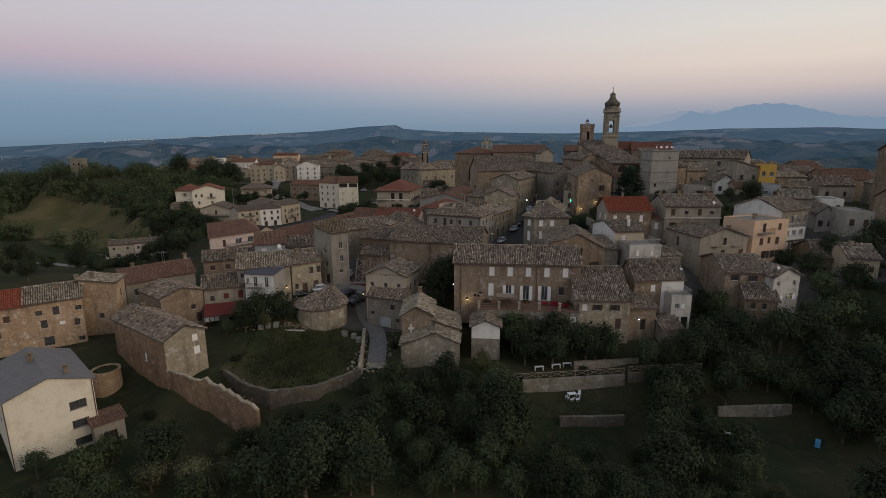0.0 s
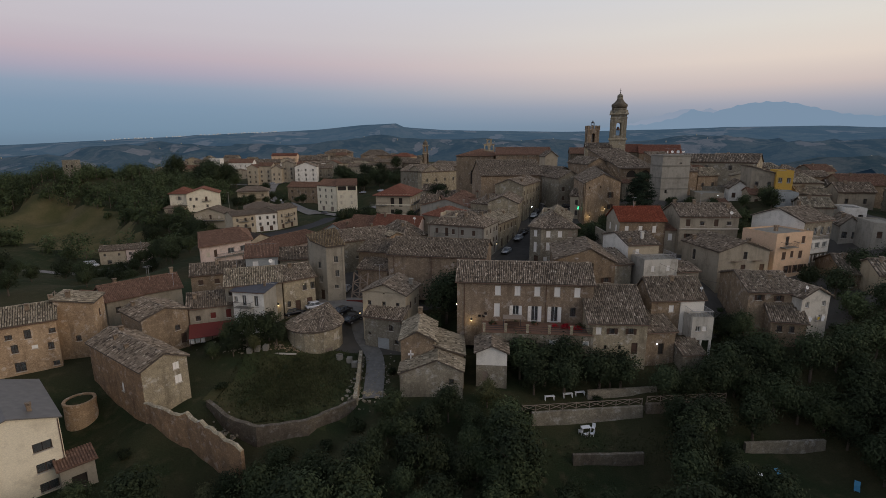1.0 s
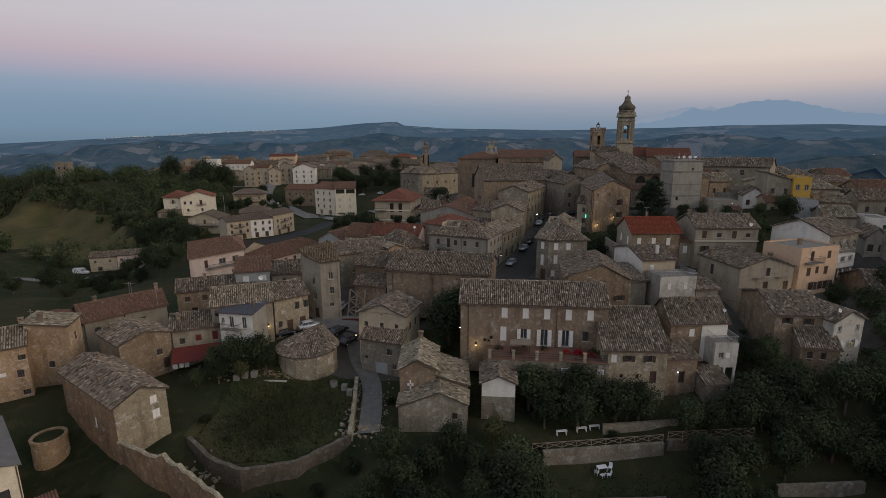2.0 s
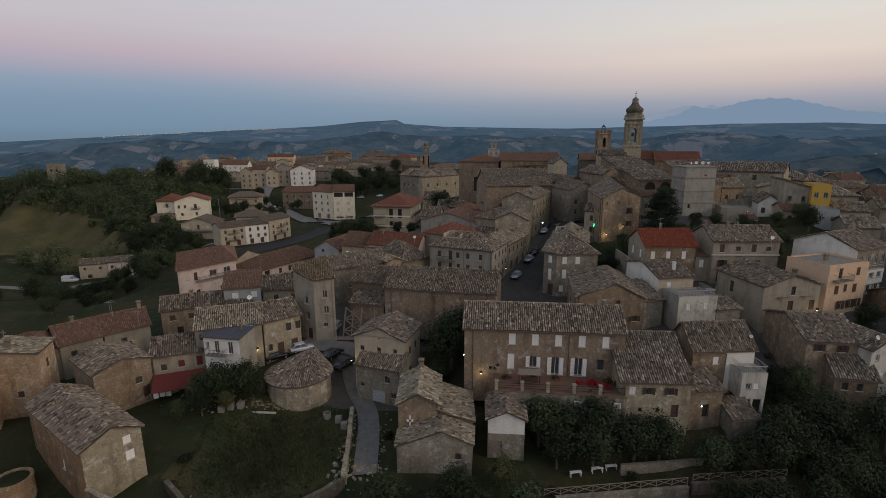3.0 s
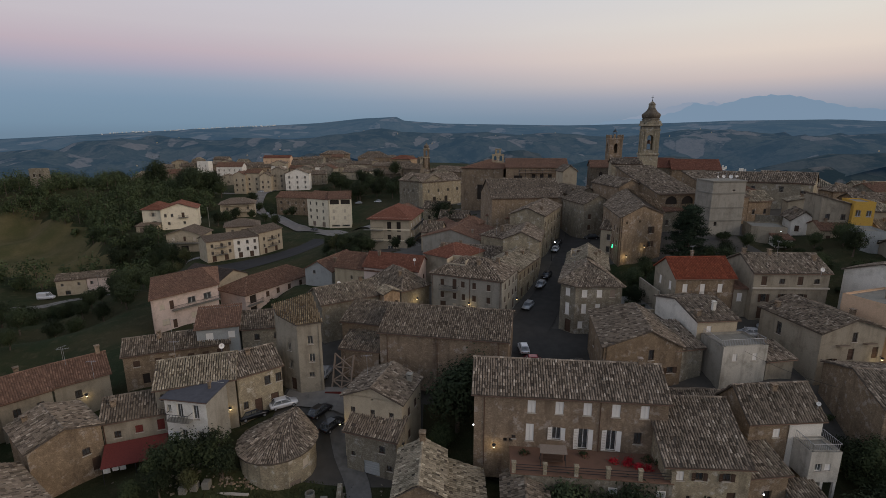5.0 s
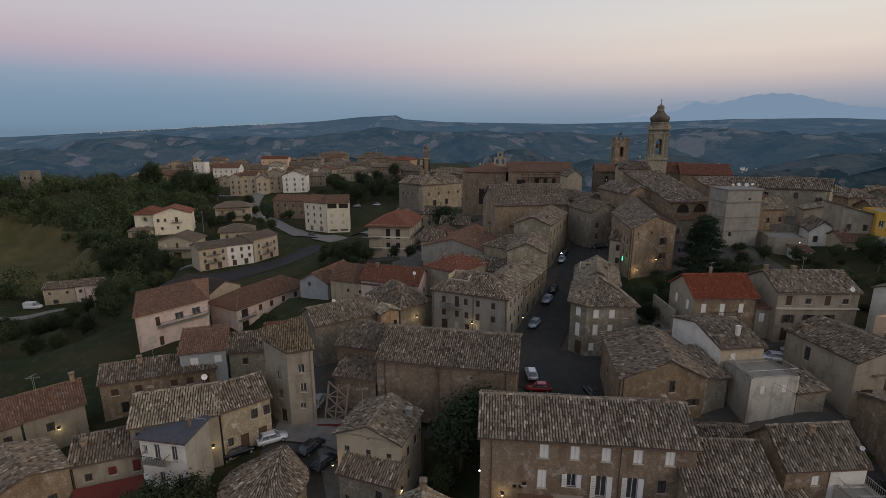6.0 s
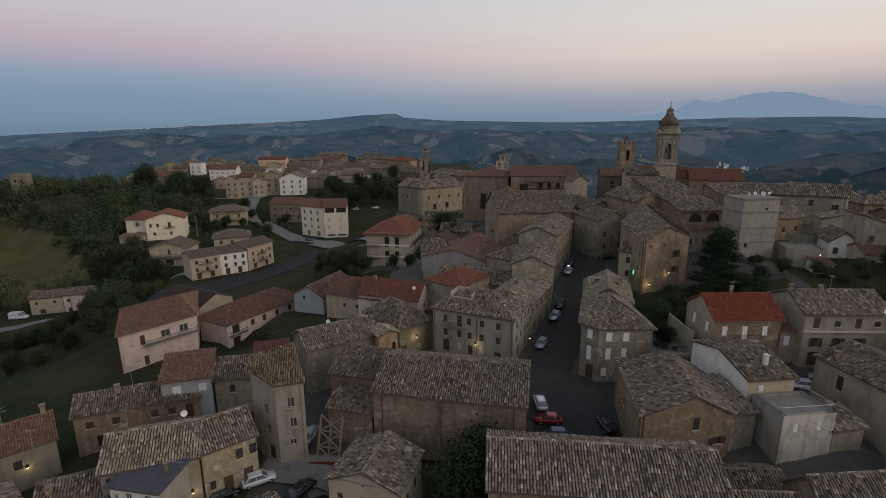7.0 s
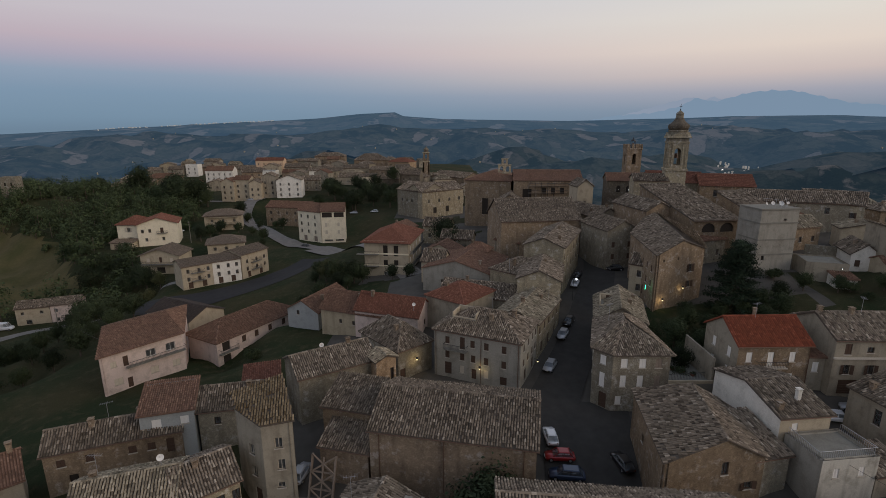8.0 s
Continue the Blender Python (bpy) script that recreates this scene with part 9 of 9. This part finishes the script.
CARS = {"white": make_car("car", "car_white", 4.2, 1.72, 1.48, "white hatchback parked by the kerb"), "silver": make_car("car", "car_silver", 4.3, 1.74, 1.47, "silver-grey car parked along the street"),
        "black": make_car("car", "car_black", 4.3, 1.76, 1.45, "black car parked beside the houses"), "red": make_car("car", "car_red", 4.1, 1.7, 1.45, "dark red car parked on the square"),
        "blue": make_car("car", "car_blue", 4.7, 1.8, 1.6, "silver-roofed dark estate car on the square"), "van": make_car("van", "car_white", 5.4, 2.0, 2.5, "white delivery van parked by the farmhouse", 0.9, 0.3, True)}
parked = set()
for kind, x, y, turn, lift in (("silver", 16.6, 132.4, 242, 0.12), ("silver", 21.4, 143.2, 242, 0.12), ("black", 23.8, 148.2, 242, 0.12), ("white", 30.2, 168.0, 245, 0.12), ("black", 32.0, 172.6, 245, 0.12), ("blue", 13.6, 107.0, 172, 0.14), ("red", 13.2, 109.6, 176, 0.14),
                               ("black", 21.4, 108.4, 100, 0.14), ("white", 41.6, 184.0, 246, 0.12), ("black", 42.0, 174.0, 175, 0.1), ("white", 44.6, 179.6, 175, 0.1), ("white", 53.2, 113.8, 165, 0.1), ("silver", 57.4, 114.6, 150, 0.1), ("silver", -21.8, 107.6, 80, 0.1),
                               ("van", -145.0, 199.6, 10, 0.1), ("white", -129.0, 282.0, 30, 0.1), ("black", -63.5, 262.0, 140, 0.1), ("white", -26.4, 99.4, 30, 0.15), ("black", -30.4, 97.6, 35, 0.1), ("black", -20.6, 98.2, 60, 0.15), ("black", -18.4, 96.6, 60, 0.15),
                               ("white", -98.0, 314.0 - 12, 60, 0.1), ("silver", -118.0, 344.0, 170, 0.1), ("white", -60.0, 322.0, 170, 0.1), ("silver", -52.0, 320.0, 170, 0.1), ("white", -40.0, 316.0, 165, 0.1), ("white", 12.6, 113.0, 90, 0.14)):
    m = pose(x, y, ground_at(x, y) + lift, 0, 0, turn)
    if kind in parked:
        copy_thing(CARS[kind], m)
    else:
        parked.add(kind)
        CARS[kind].matrix_basis = m

# ---- lamps, signs, aerials and poles ----
def wall_lamp(x, y, z, power=24, arm=(0, -0.5)):
    ob = tagged(new("wall_lamp"), "iron bracket lantern with warm light on a house wall", "street lamp", "lit wall lanterns")
    ob.location = (x, y, z)
    Soup().tube((-arm[0], -arm[1], 0.35), (0, 0, 0.35), 0.03).part("bracket", "iron", ob)
    Soup().lathe([(0.1, 0), (0.16, 0.05), (0.22, 0.3), (0.26, 0.32), (0.05, 0.42)], n=8).part("lantern", "iron", ob)
    Soup().lathe([(0.05, -0.16), (0.13, -0.1), (0.13, -0.02), (0.06, 0.0)], n=10).part("bulb", "lamp_warm", ob)
    if power:
        li = new("lamp_light", bpy.data.lights.new("lamp_light", "POINT"))
        li.data.energy, li.data.color, li.data.shadow_soft_size = power * 1.1, (1.0, 0.75, 0.38), 0.1
        li.location = (x, y, z - 0.35)


for x, y, z, pw, arm in ((-7.4, 130.9, 14.4, 40, (0.5, -0.5)), (3.4, 126.9, 14.6, 20, (0.3, -0.6)), (13.5, 128.4, 15.2, 16, (0.6, -0.3)), (47.9, 149.7, 21.4, 18, (0.27, -0.53)), (42.6, 147.0, 19.6, 30, (0.27, -0.53)), (-16.2, 92.2, 9.4, 22, (-0.5, -0.4)),
                         (4.6, 85.9, 10.2, 22, (0, -0.6)), (-7.3, 90.2, 7.4, 26, (0.2, -0.6)), (54.9, 108.0, 15.8, 34, (-0.6, 0)), (-58.6, 101.9, 8.2, 11, (0.4, -0.5)), (66.0, 101.2, 14.6, 22, (0.0, -0.6)), (-32.6, 95.0, 10.0, 9, (0.4, -0.5)), (96.0, 190.5, 29.5, 50, (0, -0.6))):
    wall_lamp(x, y, z, pw, arm)


def street_lamp(x, y, z, label="street lamp with small white lit head"):
    ob = tagged(new("street_lamp"), label, "street lamp")
    ob.location = (x, y, z)
    Soup().tube((0, 0, -0.3), (0, 0, 5.0), 0.07, 0.045).tube((0, 0, 5.0), (0.5, -0.3, 5.2), 0.04).part("pole", "iron", ob)
    Soup().lathe([(0.05, -0.2), (0.2, -0.1), (0.18, 0.02), (0.05, 0.1)], (0.55, -0.33, 5.2), 10).part("lamp_head", "lamp_white", ob)


for x, y in ((39.7, 192.0), (27.0, 158.0)):
    street_lamp(x, y, ground_at(x, y))
for x, y, z in ((34.9, 79.5, 8.4), (82.0, 151.0, 25.0), (2.0, 86.4, 13.0), (62.0, 231.9, 32.2), (65.4, 231.4, 32.2), (68.8, 230.9, 32.2)):
    ob = tagged(new("wall_light"), "small round white wall light", "wall light")
    ob.location = (x, y, z)
    Soup().lathe([(0.04, -0.08), (0.1, 0), (0.04, 0.08)], n=10).part("globe", "lamp_white", ob)
    Soup().box(-0.06, 0.05, -0.06, 0.06, 0.3, 0.06).part("mount", "iron", ob)
sign = tagged(new("pharmacy_sign"), "lit green pharmacy sign on a bracket", "sign")
sign.location, sign.rotation_euler = (39.9, 149.6, 21.6), (0, 0, 1.15)
Soup().box(-0.45, -0.06, -0.14, 0.45, 0.06, 0.14).box(-0.14, -0.06, -0.45, 0.14, 0.06, 0.45).part("cross", "sign_green", sign)
Soup().tube((0.4, 0, 0), (0.9, 0.3, 0), 0.03).part("bracket", "iron", sign)


def dish(x, y, z, r, turn):
    ob = tagged(new("satellite_dish"), "white satellite dish on a short mast", "satellite dish", "dishes on roofs")
    ob.location, ob.rotation_euler = (x, y, z), (0, 0, radians(turn))
    Soup().tube((0, 0, -0.3), (0, 0, 1.0), 0.04).part("mast", "galvanised", ob)
    m = Matrix.Translation((0, -0.1, 1.1)) @ Matrix.Rotation(radians(65), 4, "X")
    pr = [(0.02, 0.0), (r * 0.5, r * 0.07), (r * 0.85, r * 0.2), (r, r * 0.3), (r * 0.98, r * 0.26), (r * 0.8, r * 0.15), (r * 0.4, r * 0.0), (0.02, -0.05)]
    s = Soup().lathe(pr, n=16)
    part("bowl", [m @ Vector(p) for p in s.v], s.f, "shutter_white", ob, smooth=True)
    Soup().tube((0, -0.1, 1.0), (0, -0.1 - r * 0.9, 1.45), 0.02).part("arm", "galvanised", ob)


for x, y, z, r, t in ((69.6, 160.0, 36.6, 0.3, 20), (71.4, 160.6, 36.6, 0.45, 0), (73.0, 159.9, 36.6, 0.5, -25), (74.8, 160.8, 36.6, 0.3, 10), (75.6, 161.6, 36.6, 0.28, 40), (73.9, 161.9, 36.6, 0.28, 0), (45.0, 86.4, 14.8, 0.26, -30), (-22.8, 125.4, 18.6, 0.4, 40), (61.5, 84.0, 15.6, 0.35, 20), (-35.2, 99.8, 16.6, 0.4, 30), (-8.8, 146.2, 18.0, 0.38, 10), (66.0, 116.0, 23.8, 0.4, 0)):
    dish(x, y, z, r, t)


def aerial(x, y, z, turn, high=2.6):
    ob = tagged(new("tv_aerial"), "thin rooftop television aerial", "aerial", "aerials on roofs")
    ob.location, ob.rotation_euler = (x, y, z), (0, 0, radians(turn))
    Soup().tube((0, 0, -0.4), (0, 0, high), 0.025, n=5).part("mast", "galvanised", ob)
    s = Soup().tube((-0.8, 0, high - 0.1), (0.8, 0, high - 0.1), 0.015, n=4)
    for k in range(6):
        s.tube((-0.7 + 0.28 * k, -0.35, high - 0.1), (-0.7 + 0.28 * k, 0.35, high - 0.1), 0.01, n=4)
    s.part("dipole", "galvanised", ob, kind="stuff")


for x, y, z, t in ((-62.4, 103.6, 13.0, 20), (-63.2, 104.2, 13.0, 70), (-50.0, 112.6, 14.4, 30), (-41.4, 98.2, 16.6, 0), (25.0, 128.0, 23.2, 40), (12.0, 156.0, 23.6, 0), (46.0, 122.8, 25.2, 30), (62.0, 122.4, 26.2, 60), (-12.8, 96.4, 15.2, 10), (6.0, 133.0, 22.6, 0), (80.0, 116.0, 26.0, 20), (18.6, 145.0, 21.2, 50), (-55.4, 100.0, 12.6, 0)):
    aerial(x, y, z, t)
for x, y, z in ((71.8, 160.0, 36.6), (74.2, 160.2, 36.6), (70.4, 161.2, 36.6)):
    aerial(x, y, z, 15, 2.2)


def pole(x, y, high, mat, label):
    ob = tagged(new("utility_pole"), label, "pole")
    ob.location = (x, y, ground_at(x, y))
    Soup().tube((0, 0, -0.5), (0, 0, high), 0.14, 0.1).part("post", mat, ob)
    Soup().box(-0.5, -0.06, high - 0.5, 0.5, 0.06, high - 0.38).part("crossarm", mat, ob)


pole(-112.5, 182.0, 8.5, "concrete", "concrete utility pole in the meadow")
pole(-112.0, 259.0, 9.5, "concrete", "concrete utility pole beside the villa")
pole(-158.0, 352.0, 9.0, "concrete", "tall pale pole among the trees")
pole(-80.0, 100.0, 7.0, "timber_grey", "wooden utility pole below the houses")


def wire(p, q, sag, label):
    c = bpy.data.curves.new("cable", "CURVE")
    c.dimensions, c.bevel_depth, c.bevel_resolution = "3D", 0.02, 1
    sp = c.splines.new("POLY")
    sp.points.add(14)
    for k in range(15):
        t = k / 14
        sp.points[k].co = (p[0] + (q[0] - p[0]) * t, p[1] + (q[1] - p[1]) * t, p[2] + (q[2] - p[2]) * t - sag * 4 * t * (1 - t), 1)
    c.materials.append(MATS["iron"])
    tagged(new("cable", c), label, "cable")


zp = ground_at(-112.5, 182.0) + 8.1
wire((-112.5, 182.0, zp), (-75.0, 147.0, 11.0), 1.2, "black overhead cable from pole to house")
wire((43.0, 98.8, 17.2), (52.0, 92.0, 15.0), 0.5, "black cable slung between two houses")

# ---- yard clutter ----
def rubble(name, x, y, spread_, count, size, mat, seed, label):
    r = random.Random(seed)
    s = Soup()
    for _ in range(count):
        a, b = x + r.gauss(0, spread_[0]), y + r.gauss(0, spread_[1])
        k = size * r.uniform(0.4, 1.3)
        m = pose(a, b, ground_at(a, b) + k * 0.2, r.uniform(-30, 30), r.uniform(-30, 30), r.uniform(0, 180))
        s.box(-k, -k * r.uniform(0.4, 0.9), -k * 0.5, k, k * r.uniform(0.4, 0.9), k * 0.5, m, k * 0.15)
    return tagged(s.part(name, mat), label, "rubble", kind="stuff")


rubble("rubble", -37.6, 86.4, (2.6, 1.2), 60, 0.2, "stone_grey", 1, "heap of broken pale stones and junk")
rubble("rubble", -28.5, 85.9, (1.6, 0.5), 50, 0.2, "brick_tan", 2, "fallen masonry at the round house foot")
rubble("rubble", -14.6, 80.5, (0.5, 3.4), 70, 0.24, "stone_grey", 3, "loose blocks along the lane wall")
rubble("rubble", -32.5, 67.0, (2.4, 0.9), 40, 0.3, "stone_grey", 4, "stones scattered below the yard wall")
rubble("rubble", -11.0, 79.5, (1.2, 3.2), 90, 0.16, "stone_grey", 6, "loose stones strewn over the lane")
rubble("rubble", -12.6, 74.5, (1.6, 1.2), 60, 0.26, "stone_pale", 7, "tumbled blocks at the lane's foot")
plank = tagged(new("timber_beam"), "long pale timber beam lying in the grass", "beam")
plank.location, plank.rotation_euler = (-28.4, 84.3, ground_at(-28.4, 84.3) + 0.15), (0, 0, radians(-4))
Soup().box(-2.1, -0.16, -0.1, 2.1, 0.16, 0.12, None, 0.02).part("beam", "stone_sill", plank)
well = tagged(new("concrete_well_ring"), "short concrete well ring in the yard", "well ring")
well.location = (-18.9, 85.2, ground_at(-18.9, 85.2))
Soup().lathe([(0.62, -0.2), (0.62, 0.75), (0.5, 0.78), (0.5, 0.3), (0.1, 0.28)], n=18).part("ring", "concrete", well)
for x, y in ((-33.2, 84.6), (-31.8, 84.9), (-17.0, 84.4), (-15.9, 83.2), (-34.4, 84.2)):
    tub = tagged(new("stone_planter"), "square pale stone planter in the yard", "planter")
    tub.location = (x, y, ground_at(x, y))
    Soup().box(-0.45, -0.45, -0.1, 0.45, 0.45, 0.9, None, 0.06).part("body", "concrete", tub)


def washing(p, q, cloths, label):
    ob = tagged(new("washing_line"), label, "washing")
    ob.location = p
    d = Vector(q) - Vector(p)
    Soup().tube((0, 0, 0), d, 0.012, n=4).part("line", "cloth_white", ob)
    for at, w, h, mat in cloths:
        c, u = d * at, d.normalized()
        n = Vector((u.y, -u.x, 0))
        grid, faces = [], []
        for j in range(4):
            for i in range(5):
                grid.append(c + u * (w * (i / 4 - 0.5)) + Vector((0, 0, -h * j / 3)) + n * 0.05 * math.sin(i * 1.9 + j))
        faces = [(j * 5 + i, j * 5 + i + 1, (j + 1) * 5 + i + 1, (j + 1) * 5 + i) for j in range(3) for i in range(4)]
        faces += [f[::-1] for f in faces]
        part("cloth", grid, faces, mat, ob)


plain("cloth_red", (0.45, 0.03, 0.04, 1), 0.9, spread=0.1)
plain("cloth_yellow", (0.6, 0.45, 0.08, 1), 0.9, spread=0.1)
washing((60.7, 82.6, 11.6), (66.0, 83.9, 11.6), [(0.12, 0.7, 0.9, "cloth_red"), (0.3, 0.6, 0.7, "cloth_white"), (0.62, 0.5, 0.5, "cloth_yellow"), (0.8, 0.7, 0.9, "cloth_white")], "washing with red and yellow cloths under windows")
washing((-47.0, 87.2, 6.0), (-44.0, 88.6, 6.0), [(0.25, 0.8, 0.9, "cloth_white"), (0.55, 0.7, 0.8, "cloth_white"), (0.8, 0.7, 0.9, "cloth_white")], "white washing hung under the awning")
washing((-39.4, 90.2, 9.8), (-36.8, 89.7, 9.8), [(0.3, 0.7, 0.8, "cloth_white"), (0.7, 0.6, 0.7, "plaster_blue")], "washing hung below a balcony")
plot = tagged(new("white_cross"), "white painted cross on a gable wall", "cross")
plot.location = (-5.6, 77.1, 7.6)
Soup().box(-0.1, -0.08, -0.9, 0.1, 0.0, 0.9).box(-0.45, -0.08, 0.0, 0.45, 0.0, 0.35).part("bars", "shutter_white", plot)

# scaffold along the church nave
sc = tagged(new("scaffold"), "tubular scaffold with boards against the nave", "scaffold")
sc.location = (30.0, 238.4, 27.0)
for k in range(7):
    Soup().tube((k * 2.4, 0, -6), (k * 2.4, -0.3, 7.2), 0.09, n=5).part("standard", "iron", sc)
for z in (0.5, 3.2, 5.9):
    Soup().box(-0.3, -1.1, z, 14.8, 0.1, z + 0.12).part("board", "timber_grey", sc)
    Soup().tube((-0.3, -1.0, z + 1.0), (14.8, -1.0, z + 1.0), 0.07, n=5).part("ledger", "iron", sc)
